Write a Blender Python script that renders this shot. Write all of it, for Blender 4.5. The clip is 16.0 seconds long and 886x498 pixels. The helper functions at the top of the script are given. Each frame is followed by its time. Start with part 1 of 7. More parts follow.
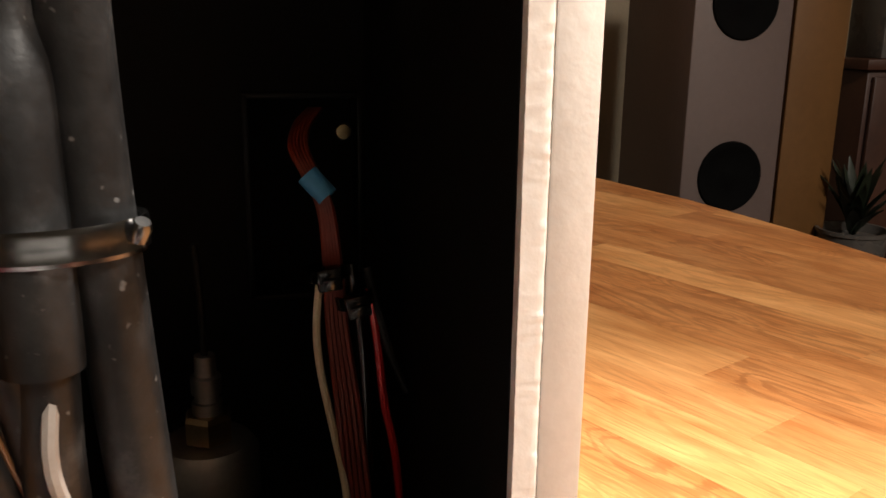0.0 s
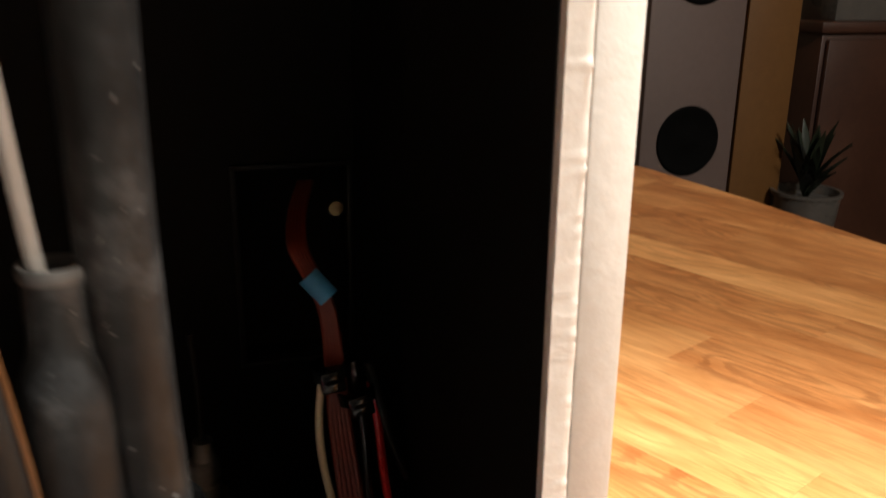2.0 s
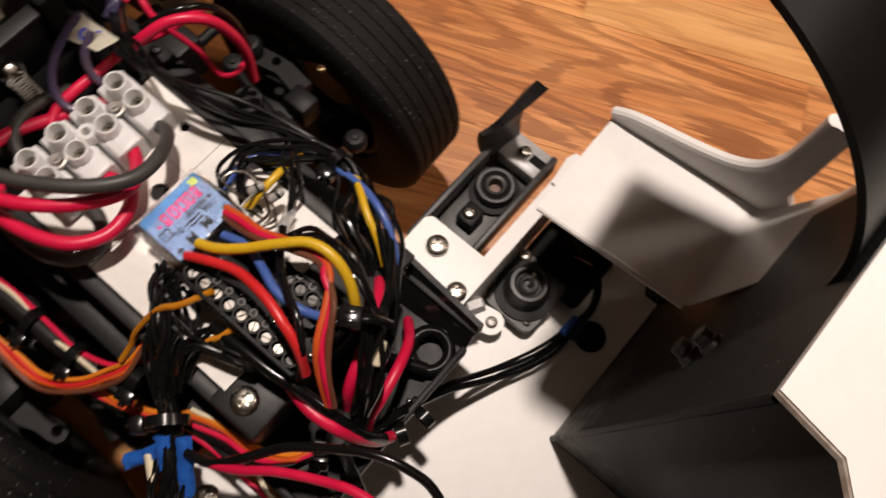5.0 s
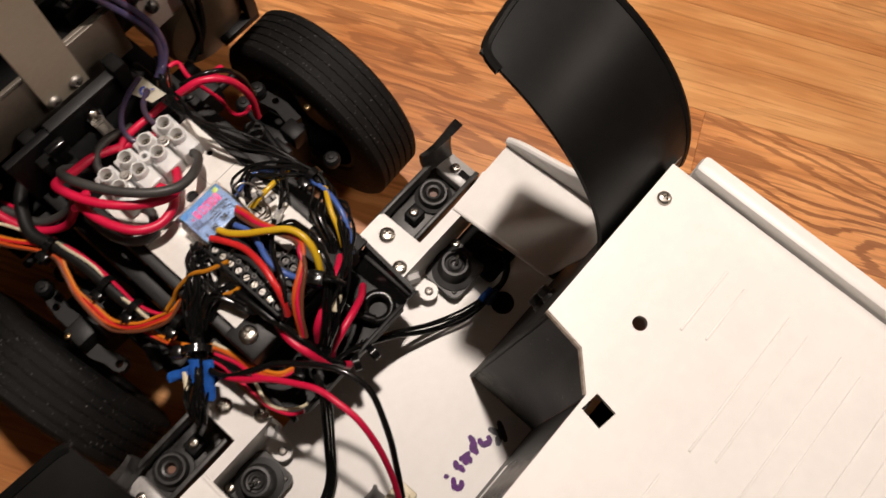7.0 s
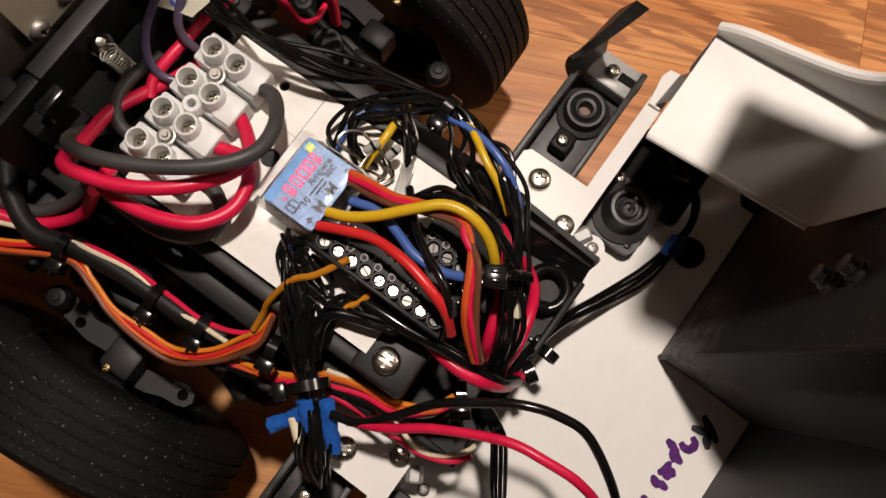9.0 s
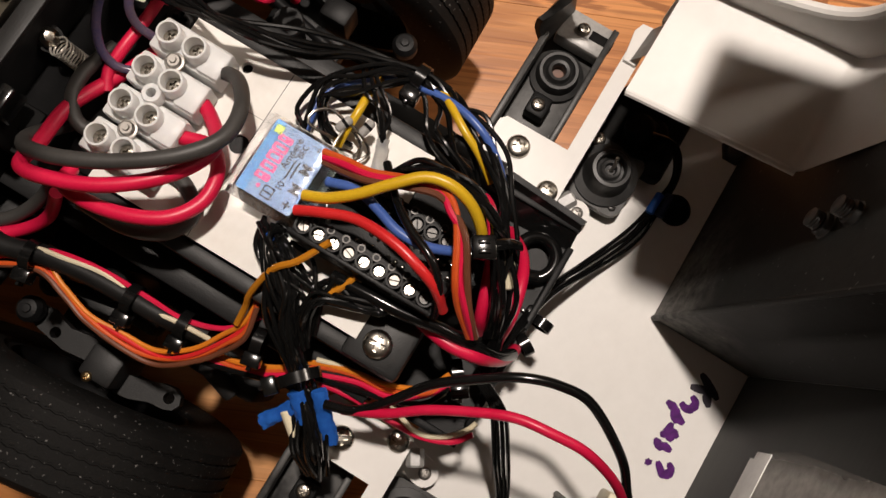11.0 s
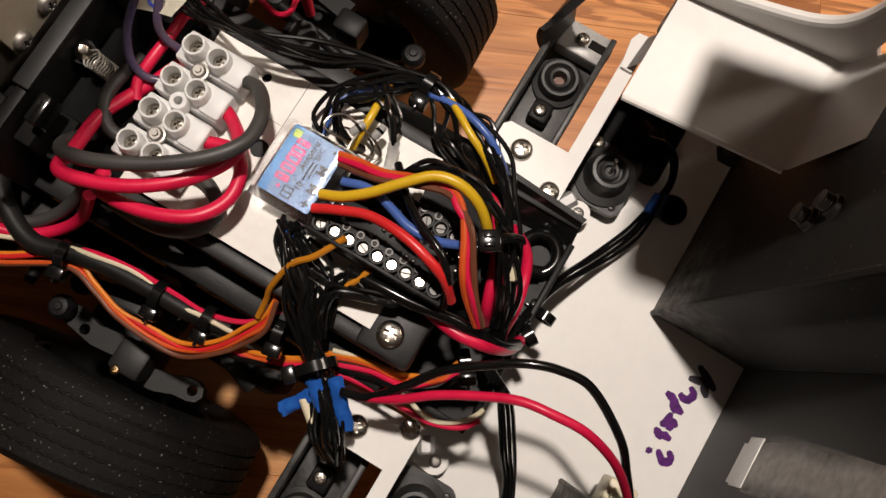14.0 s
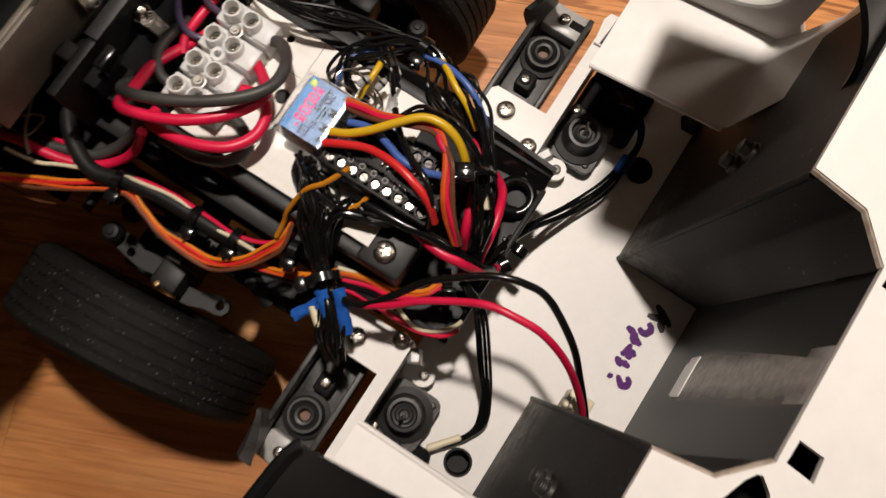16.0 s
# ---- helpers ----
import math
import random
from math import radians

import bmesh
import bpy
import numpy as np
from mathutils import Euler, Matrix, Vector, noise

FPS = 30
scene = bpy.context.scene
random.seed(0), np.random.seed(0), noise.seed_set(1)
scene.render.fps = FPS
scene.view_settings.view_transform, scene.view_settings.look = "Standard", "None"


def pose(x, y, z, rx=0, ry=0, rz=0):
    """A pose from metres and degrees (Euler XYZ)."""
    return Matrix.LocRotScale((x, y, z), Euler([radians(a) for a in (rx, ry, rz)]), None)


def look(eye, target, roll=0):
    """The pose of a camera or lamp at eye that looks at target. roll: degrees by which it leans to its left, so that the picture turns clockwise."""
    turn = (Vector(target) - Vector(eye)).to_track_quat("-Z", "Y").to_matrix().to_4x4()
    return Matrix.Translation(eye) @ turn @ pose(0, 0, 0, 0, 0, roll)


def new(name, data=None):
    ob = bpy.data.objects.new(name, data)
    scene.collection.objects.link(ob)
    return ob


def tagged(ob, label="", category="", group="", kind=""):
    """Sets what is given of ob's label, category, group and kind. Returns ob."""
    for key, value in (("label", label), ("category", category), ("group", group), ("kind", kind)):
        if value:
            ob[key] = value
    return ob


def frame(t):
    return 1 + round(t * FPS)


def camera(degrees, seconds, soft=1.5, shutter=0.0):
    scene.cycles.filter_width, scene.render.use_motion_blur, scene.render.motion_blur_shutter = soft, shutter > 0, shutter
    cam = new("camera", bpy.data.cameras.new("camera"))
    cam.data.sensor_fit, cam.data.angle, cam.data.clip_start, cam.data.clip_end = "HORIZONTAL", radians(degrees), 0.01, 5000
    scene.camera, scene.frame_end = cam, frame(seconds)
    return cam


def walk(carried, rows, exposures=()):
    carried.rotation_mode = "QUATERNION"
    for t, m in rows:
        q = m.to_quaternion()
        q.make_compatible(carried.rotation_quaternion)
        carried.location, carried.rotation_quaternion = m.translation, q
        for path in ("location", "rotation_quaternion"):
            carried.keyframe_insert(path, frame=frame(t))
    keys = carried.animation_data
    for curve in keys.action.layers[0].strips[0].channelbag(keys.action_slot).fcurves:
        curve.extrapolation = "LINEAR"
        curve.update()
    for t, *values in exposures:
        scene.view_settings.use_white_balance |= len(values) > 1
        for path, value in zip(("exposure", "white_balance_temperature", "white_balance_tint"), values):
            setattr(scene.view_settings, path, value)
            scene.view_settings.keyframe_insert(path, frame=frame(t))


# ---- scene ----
cam = camera(55.2, 16.0, shutter=0.5)
PATH = [
    (0, (0.0432, 0.0079, 0.2428), (0.1161, 0.2890, 0.1675), 0.66),
    (0.5, (0.0444, 0.0134, 0.2408), (0.1257, 0.2917, 0.1638), 1.09),
    (1, (0.0467, 0.0175, 0.2399), (0.1349, 0.2935, 0.1622), 1.19),
    (1.5, (0.0456, 0.0179, 0.2458), (0.1349, 0.2942, 0.1703), 1.04),
    (2, (0.0376, 0.0162, 0.2664), (0.1236, 0.2890, 0.1761), 0.66),
    (2.5, (0.0244, -0.0041, 0.2806), (0.1076, 0.2176, 0.1508), 2.00),
    (2.7, (0.0217, -0.0083, 0.2809), (0.1144, 0.1875, 0.1198), 1.70),
    (2.9, (0.0201, -0.0112, 0.2810), (0.1187, 0.1676, 0.1043), 1.36),
    (3, (0.0192, -0.0138, 0.2812), (0.1324, 0.1756, 0.0779), 1.20),
    (3.3, (0.0148, -0.0296, 0.2832), (0.1190, 0.1219, 0.0855), 1.27),
    (3.5, (0.0098, -0.0419, 0.2850), (0.1185, 0.1147, 0.0533), 1.32),
    (4, (-0.0080, -0.0571, 0.2890), (0.0792, 0.0728, 0.0330), -0.39),
    (4.5, (-0.0166, -0.0541, 0.2961), (0.0539, 0.0255, 0.0156), 1.64),
    (5, (-0.0163, -0.0501, 0.3053), (0.0626, 0.0005, 0.0203), 8.30),
    (5.2, (-0.0167, -0.0409, 0.3022), (0.0674, -0.0018, 0.0169), 13.22),
    (7.3, (-0.0341, -0.0908, 0.3950), (0.0350, -0.0300, 0.1094), 1.85),
    (7.5, (-0.0390, -0.0723, 0.3754), (0.0224, -0.0144, 0.0875), 2.73),
    (8, (-0.0361, -0.0341, 0.3168), (0.0220, 0.0114, 0.0260), 9.06),
    (8.5, (-0.0290, -0.0223, 0.3001), (0.0238, 0.0101, 0.0066), 10.68),
    (8.7, (-0.0218, -0.0197, 0.3064), (0.0266, 0.0088, 0.0117), 7.65),
    (10.8, (-0.0231, -0.0191, 0.2989), (0.0229, -0.0017, 0.0030), 11.03),
    (11, (-0.0233, -0.0183, 0.2995), (0.0242, -0.0040, 0.0036), 14.36),
    (11.5, (-0.0213, -0.0192, 0.3002), (0.0267, -0.0021, 0.0046), 11.35),
    (12, (-0.0221, -0.0195, 0.3030), (0.0263, -0.0004, 0.0075), 9.26),
    (12.5, (-0.0235, -0.0194, 0.3091), (0.0269, -0.0007, 0.0139), 10.08),
    (13, (-0.0217, -0.0217, 0.3097), (0.0291, -0.0022, 0.0147), 9.68),
    (13.5, (-0.0222, -0.0200, 0.3082), (0.0299, -0.0007, 0.0134), 10.32),
    (14, (-0.0283, -0.0207, 0.3103), (0.0215, -0.0018, 0.0151), 9.96),
    (14.5, (-0.0267, -0.0209, 0.3193), (0.0238, -0.0044, 0.0240), 12.87),
    (15, (-0.0255, -0.0245, 0.3202), (0.0246, -0.0080, 0.0248), 12.63),
    (15.5, (-0.0316, -0.0308, 0.3250), (0.0168, -0.0143, 0.0294), 12.05),
    (16, (-0.0450, -0.0411, 0.3449), (0.0016, -0.0142, 0.0498), 2.75),
]
EXPOSURES = [(0, 1.97, 6250, 10), (2.0, 1.87, 6100, 7), (2.5, 1.64, 5950, 9), (3.0, 0.88, 5700, 3), (3.5, 0.87, 6500, 4), (4.0, 0.42, 6700, 9), (4.5, -0.02, 6600, 14), (5.0, -0.2, 6600, 18), (7.5, -0.2, 6600, 16), (16.0, -0.15, 6500, 14)]
walk(cam, [(t, look(eye, target, roll)) for t, eye, target, roll in PATH], EXPOSURES)

# ---- light ----
world = bpy.data.worlds.new("world")
scene.world = world
world.use_nodes = True
world.node_tree.nodes["Background"].inputs["Color"].default_value = (0.9, 0.75, 0.6, 1)
world.node_tree.nodes["Background"].inputs["Strength"].default_value = 0.015

lamp = bpy.data.lights.new("table_lamp_light", "SPOT")
lamp.spot_size, lamp.spot_blend = radians(72), 1.0
lamp.energy = 30.5
lamp.color = (1.0, 0.91, 0.80)
lamp.shadow_soft_size = 0.021
new("table_lamp_light", lamp).location = (0.165, 0.065, 0.90)
# added fill to brighten the unlit sides; stands for no known lamp
fill_lamp = bpy.data.lights.new("fill_light", "AREA")
fill_lamp.shape, fill_lamp.size, fill_lamp.energy = "DISK", 0.5, 18.0
fill_lamp.color = (1.0, 0.88, 0.74)
new("fill_light", fill_lamp).matrix_world = look((1.25, -1.15, 1.65), (0.05, 0.1, 0.1))


# ---- materials ----
def shader(name, rough=0.5, metal=0.0):
    m = bpy.data.materials.new(name)
    m.use_nodes = True
    nt = m.node_tree
    b = nt.nodes["Principled BSDF"]
    b.inputs["Roughness"].default_value = rough
    b.inputs["Metallic"].default_value = metal
    return m, nt, b


def noise_node(nt, scale, detail=4.0, rough=0.55, stretch=None, offset=False):
    tc = nt.nodes.new("ShaderNodeTexCoord")
    n = nt.nodes.new("ShaderNodeTexNoise")
    n.inputs["Scale"].default_value = scale
    n.inputs["Detail"].default_value = detail
    n.inputs["Roughness"].default_value = rough
    out = tc.outputs["Object"]
    if stretch:
        mp = nt.nodes.new("ShaderNodeMapping")
        mp.inputs["Scale"].default_value = stretch
        nt.links.new(out, mp.inputs["Vector"])
        out = mp.outputs["Vector"]
    if offset:
        info = nt.nodes.new("ShaderNodeObjectInfo")
        mul = nt.nodes.new("ShaderNodeVectorMath")
        mul.operation = "MULTIPLY_ADD"
        mul.inputs[1].default_value = (37.0, 53.0, 11.0)
        nt.links.new(info.outputs["Random"], mul.inputs[0])
        nt.links.new(out, mul.inputs[2])
        out = mul.outputs["Vector"]
    nt.links.new(out, n.inputs["Vector"])
    return n


def ramp(nt, source, stops):
    r = nt.nodes.new("ShaderNodeValToRGB")
    e = r.color_ramp.elements
    while len(e) < len(stops):
        e.new(0.5)
    for el, (p, c) in zip(e, stops):
        el.position = p
        el.color = (*c, 1)
    nt.links.new(source, r.inputs["Fac"])
    return r


def mixed(nt, fac, a, b, kind="MIX"):
    m = nt.nodes.new("ShaderNodeMix")
    m.data_type = "RGBA"
    m.blend_type = kind
    for value, key in ((fac, 0), (a, 6), (b, 7)):
        if hasattr(value, "is_linked") or hasattr(value, "links"):
            nt.links.new(value, m.inputs[key])
        else:
            m.inputs[key].default_value = value if key == 0 else (*value, 1)
    return m.outputs[2]


def bump(nt, b, height, strength, distance):
    k = nt.nodes.new("ShaderNodeBump")
    k.inputs["Strength"].default_value = strength
    k.inputs["Distance"].default_value = distance
    nt.links.new(height, k.inputs["Height"])
    nt.links.new(k.outputs["Normal"], b.inputs["Normal"])


def plain(name, dark, light, rough, metal=0.0, fine=600.0, coarse=25.0, relief=0.15, grain=0.0001, spread=0.12, coat=0.0, gloss=0.5):
    """A surface with mottling at two scales, uneven gloss and fine relief."""
    m, nt, b = shader(name, rough, metal)
    big = noise_node(nt, coarse, 3.0)
    small = noise_node(nt, fine, 3.0)
    f = mixed(nt, 0.4, big.outputs["Fac"], small.outputs["Fac"])
    c = ramp(nt, f, [(0.3, dark), (0.7, light)])
    nt.links.new(c.outputs["Color"], b.inputs["Base Color"])
    r = nt.nodes.new("ShaderNodeMapRange")
    r.inputs["To Min"].default_value = max(0.02, rough - spread)
    r.inputs["To Max"].default_value = min(1.0, rough + spread)
    nt.links.new(big.outputs["Fac"], r.inputs["Value"])
    nt.links.new(r.outputs["Result"], b.inputs["Roughness"])
    b.inputs["Coat Weight"].default_value = coat
    b.inputs["Specular IOR Level"].default_value = gloss
    b.inputs["Coat Roughness"].default_value = 0.1
    if relief:
        bump(nt, b, small.outputs["Fac"], relief, grain)
    return m


def make_rubber():
    """Dull black rubber with pale dust specks."""
    m, nt, b = shader("tyre_rubber", 0.7)
    big, fine, dust = noise_node(nt, 60.0), noise_node(nt, 1500.0), noise_node(nt, 950.0, 1.0)
    c = ramp(nt, mixed(nt, 0.4, big.outputs["Fac"], fine.outputs["Fac"]), [(0.3, (0.0038, 0.0036, 0.0034)), (0.7, (0.0095, 0.009, 0.0086))])
    d = ramp(nt, dust.outputs["Fac"], [(0.69, (0, 0, 0)), (0.76, (0.12, 0.116, 0.112))])
    nt.links.new(mixed(nt, 1.0, c.outputs["Color"], d.outputs["Color"], "ADD"), b.inputs["Base Color"])
    b.inputs["Specular IOR Level"].default_value = 0.17
    bump(nt, b, fine.outputs["Fac"], 0.5, 0.0002)
    return m


def make_hose_rubber():
    """Dark rubber with pale rubbed blotches and dust."""
    m, nt, b = shader("dark_grey_rubber_hose", 0.45)
    big, fine, dust = noise_node(nt, 130.0, 5.0, 0.65), noise_node(nt, 900.0), noise_node(nt, 1100.0, 1.0)
    c = ramp(nt, big.outputs["Fac"], [(0.39, (0.006, 0.006, 0.0062)), (0.55, (0.0145, 0.0145, 0.0147)), (0.71, (0.052, 0.0512, 0.0512))])
    d = ramp(nt, dust.outputs["Fac"], [(0.72, (0, 0, 0)), (0.80, (0.07, 0.068, 0.065))])
    nt.links.new(mixed(nt, 1.0, c.outputs["Color"], d.outputs["Color"], "ADD"), b.inputs["Base Color"])
    b.inputs["Specular IOR Level"].default_value = 0.22
    bump(nt, b, fine.outputs["Fac"], 0.3, 0.0002)
    return m


def make_scuffed():
    """Black sheet rubbed pale round its lower inner corner."""
    m, nt, b = shader("scuffed_black_sheet", 0.42)
    b.inputs["Specular IOR Level"].default_value = 0.17
    big, fine = noise_node(nt, 45.0), noise_node(nt, 500.0)
    c = ramp(nt, mixed(nt, 0.4, big.outputs["Fac"], fine.outputs["Fac"]), [(0.3, (0.008, 0.0083, 0.0077)), (0.7, (0.021, 0.0214, 0.0198))])
    tc = nt.nodes.new("ShaderNodeTexCoord")
    ab = nt.nodes.new("ShaderNodeVectorMath")
    ab.operation = "ABSOLUTE"
    nt.links.new(tc.outputs["Object"], ab.inputs[0])
    far = nt.nodes.new("ShaderNodeVectorMath")
    far.operation = "DISTANCE"
    far.inputs[1].default_value = (0.0335, 0.066, 0.0765)
    nt.links.new(ab.outputs["Vector"], far.inputs[0])
    near = nt.nodes.new("ShaderNodeMapRange")
    near.inputs["From Min"].default_value, near.inputs["From Max"].default_value = 0.030, 0.004
    nt.links.new(far.outputs["Value"], near.inputs["Value"])
    rub = noise_node(nt, 190.0, 6.0, 0.7)
    mask = nt.nodes.new("ShaderNodeMath")
    mask.operation = "MULTIPLY"
    cut = ramp(nt, rub.outputs["Fac"], [(0.34, (0, 0, 0)), (0.74, (0.8, 0.8, 0.8))])
    nt.links.new(near.outputs["Result"], mask.inputs[0])
    nt.links.new(cut.outputs["Color"], mask.inputs[1])
    speck = noise_node(nt, 700.0, 1.0)
    sp = ramp(nt, speck.outputs["Fac"], [(0.735, (0, 0, 0)), (0.78, (0.10, 0.098, 0.094))])
    col = mixed(nt, mask.outputs[0], c.outputs["Color"], (0.34, 0.325, 0.30))
    col = mixed(nt, 1.0, col, sp.outputs["Color"], "ADD")
    nt.links.new(col, b.inputs["Base Color"])
    r = nt.nodes.new("ShaderNodeMapRange")
    r.inputs["To Min"].default_value, r.inputs["To Max"].default_value = 0.42, 0.66
    nt.links.new(big.outputs["Fac"], r.inputs["Value"])
    nt.links.new(r.outputs["Result"], b.inputs["Roughness"])
    bump(nt, b, fine.outputs["Fac"], 0.12, 0.0001)
    return m


def make_satin():
    """Dark satin sheet with faint brush lines."""
    m, nt, b = shader("dark_satin_sheet", 0.42)
    big, fine = noise_node(nt, 40.0), noise_node(nt, 420.0, 3.0, 0.55, (0.15, 1.0, 3.0))
    c = ramp(nt, mixed(nt, 0.4, big.outputs["Fac"], fine.outputs["Fac"]), [(0.3, (0.015, 0.0156, 0.0148)), (0.7, (0.028, 0.0288, 0.027))])
    nt.links.new(c.outputs["Color"], b.inputs["Base Color"])
    b.inputs["Specular IOR Level"].default_value = 0.14
    bump(nt, b, fine.outputs["Fac"], 0.06, 0.0001)
    return m


def make_pale_streak():
    """Mottled pale grey streak; it thins out unevenly to its sides."""
    m, nt, b = shader("pale_streak", 0.55)
    grain, big = noise_node(nt, 420.0, 4.0), noise_node(nt, 90.0, 3.0)
    c = ramp(nt, grain.outputs["Fac"], [(0.3, (0.34, 0.32, 0.295)), (0.7, (0.52, 0.50, 0.465))])
    nt.links.new(c.outputs["Color"], b.inputs["Base Color"])
    tc = nt.nodes.new("ShaderNodeTexCoord")
    split = nt.nodes.new("ShaderNodeSeparateXYZ")
    nt.links.new(tc.outputs["Generated"], split.inputs[0])
    prev = split.outputs["X"]
    for kind, value in (("SUBTRACT", 0.5), ("ABSOLUTE", 0.0), ("MULTIPLY_ADD", -3.0)):
        k = nt.nodes.new("ShaderNodeMath")
        k.operation = kind
        nt.links.new(prev, k.inputs[0])
        k.inputs[1].default_value = value
        k.inputs[2].default_value = 1.35
        prev = k.outputs[0]
    thin = nt.nodes.new("ShaderNodeMath")
    thin.operation = "MULTIPLY_ADD"
    thin.inputs[1].default_value = 0.7
    nt.links.new(big.outputs["Fac"], thin.inputs[0])
    lift = nt.nodes.new("ShaderNodeMath")
    lift.operation = "SUBTRACT"
    lift.inputs[1].default_value = 0.45
    nt.links.new(prev, lift.inputs[0])
    nt.links.new(lift.outputs[0], thin.inputs[2])
    clear = nt.nodes.new("ShaderNodeMapRange")
    clear.inputs["From Min"].default_value, clear.inputs["From Max"].default_value = -0.1, 0.9
    clear.inputs["To Max"].default_value = 0.95
    nt.links.new(thin.outputs[0], clear.inputs["Value"])
    nt.links.new(clear.outputs["Result"], b.inputs["Alpha"])
    return m


PALE_STREAK = make_pale_streak()
SATIN = make_satin()
WHITE = plain("white_styrene", (0.76, 0.74, 0.71), (0.84, 0.82, 0.79), 0.4, fine=250, coarse=18, relief=0.04, spread=0.1, gloss=0.35)
WHITE_ROUGH = plain("white_filler", (0.62, 0.59, 0.55), (0.72, 0.69, 0.65), 0.45, fine=420, coarse=160, relief=0.25, grain=0.0003)
WHITE_BRUSHED = plain("white_brushed_paint", (0.56, 0.53, 0.49), (0.66, 0.63, 0.59), 0.45, fine=500, coarse=60, relief=0.3, grain=0.0002)
PLATE_WHITE = plain("stained_white_card", (0.70, 0.67, 0.62), (0.84, 0.82, 0.78), 0.5, fine=350, coarse=55, relief=0.08)
BLACK_PAINT = plain("matt_black_paint", (0.003, 0.003, 0.003), (0.006, 0.0058, 0.0055), 0.7, fine=900, coarse=60, relief=0.3, gloss=0.12)
BLACK_SHEET = plain("worn_black_sheet", (0.003, 0.003, 0.0029), (0.007, 0.0069, 0.0066), 0.4, fine=500, coarse=45, relief=0.12, spread=0.12, gloss=0.13)
SCUFFED = make_scuffed()
BLACK_PLASTIC = plain("black_plastic", (0.004, 0.004, 0.0043), (0.009, 0.009, 0.0093), 0.46, fine=2600, coarse=120, relief=0.4, grain=0.00012, gloss=0.2)
GREY_PLASTIC = plain("dark_grey_plastic", (0.007, 0.0071, 0.0073), (0.016, 0.0161, 0.0163), 0.5, fine=2600, coarse=120, relief=0.4, grain=0.00012, gloss=0.4)
RAIL_GREY = plain("brushed_painted_rail", (0.40, 0.385, 0.36), (0.54, 0.52, 0.49), 0.45, fine=700, coarse=40, relief=0.2)
RAIL_BROWN = plain("dark_brown_steel", (0.11, 0.094, 0.075), (0.165, 0.143, 0.116), 0.45, 0.3, fine=500, coarse=35, relief=0.12)
TAUPE = plain("satin_taupe_metal", (0.50, 0.455, 0.36), (0.60, 0.55, 0.44), 0.5, 0.1, fine=500, coarse=35, relief=0.12)
DUSTY = plain("dusty_grey_moulding", (0.035, 0.034, 0.033), (0.10, 0.097, 0.092), 0.55, fine=700, coarse=160, relief=0.4)
MID_GREY = plain("worn_grey_casting", (0.24, 0.236, 0.228), (0.44, 0.43, 0.415), 0.36, fine=900, coarse=90, relief=0.2)
RUBBER = make_rubber()
STEEL = plain("bright_steel", (0.36, 0.335, 0.295), (0.52, 0.485, 0.43), 0.28, 1.0, fine=1500, coarse=200, relief=0.1)
DULL_STEEL = plain("brushed_aluminium", (0.30, 0.28, 0.26), (0.42, 0.40, 0.37), 0.5, 1.0, fine=700, coarse=40, relief=0.15)
CLAMP_STEEL = plain("polished_clamp_steel", (0.085, 0.085, 0.085), (0.135, 0.134, 0.132), 0.22, 1.0, fine=1500, coarse=200, relief=0.06, spread=0.05)
DARK_STEEL = plain("dark_sheet_metal", (0.045, 0.043, 0.041), (0.10, 0.096, 0.092), 0.45, 0.7, fine=700, coarse=30, relief=0.15)
WORN_GREY = plain("scuffed_grey_plastic", (0.006, 0.006, 0.0062), (0.085, 0.083, 0.08), 0.42, fine=420, coarse=75, relief=0.25, grain=0.0002, gloss=0.35)
SPRING_STEEL = plain("bright_spring_wire", (0.50, 0.47, 0.42), (0.70, 0.67, 0.61), 0.32, 0.35, fine=1500, coarse=200, relief=0.1)
BRASS = plain("worn_brass", (0.30, 0.21, 0.11), (0.44, 0.33, 0.18), 0.35, 1.0, fine=900, coarse=120, relief=0.15)
GREY_GLASS = plain("silvery_glass", (0.26, 0.25, 0.24), (0.46, 0.45, 0.43), 0.2, fine=900, coarse=300, relief=0.05)
TAPE = plain("masking_tape", (0.66, 0.62, 0.48), (0.80, 0.77, 0.66), 0.7, fine=900, coarse=150, relief=0.5)
CYAN_TAPE = plain("light_blue_tape", (0.05, 0.24, 0.50), (0.08, 0.34, 0.62), 0.5, fine=900, coarse=150, relief=0.4)
BLUE_TAPE = plain("blue_tape", (0.008, 0.060, 0.30), (0.018, 0.120, 0.46), 0.45, fine=900, coarse=150, relief=0.5, gloss=0.3)
OLD_TAPE = plain("greyed_tape", (0.26, 0.25, 0.24), (0.44, 0.43, 0.41), 0.4, fine=600, coarse=150, relief=0.4)
WHITE_TAPE = plain("white_tape", (0.72, 0.71, 0.69), (0.85, 0.84, 0.82), 0.35, fine=600, coarse=150, relief=0.3)
CARD_BLACK = plain("black_styrene_sheet", (0.010, 0.0098, 0.0094), (0.018, 0.0172, 0.0164), 0.5, fine=700, coarse=30, relief=0.12, gloss=0.22)
PURPLE = plain("purple_marker", (0.035, 0.003, 0.065), (0.13, 0.012, 0.20), 0.45, fine=900, coarse=330, relief=0.0, gloss=0.2)
INK_BLACK = plain("black_marker", (0.012, 0.008, 0.016), (0.03, 0.02, 0.035), 0.45, fine=900, coarse=250, relief=0.0)
INK_BLUE = plain("blue_pen", (0.03, 0.05, 0.35), (0.05, 0.08, 0.45), 0.5, fine=900, coarse=250, relief=0.0)
LABEL_BLUE = plain("pale_blue_label", (0.14, 0.24, 0.47), (0.21, 0.33, 0.55), 0.45, fine=600, coarse=90, relief=0.1)
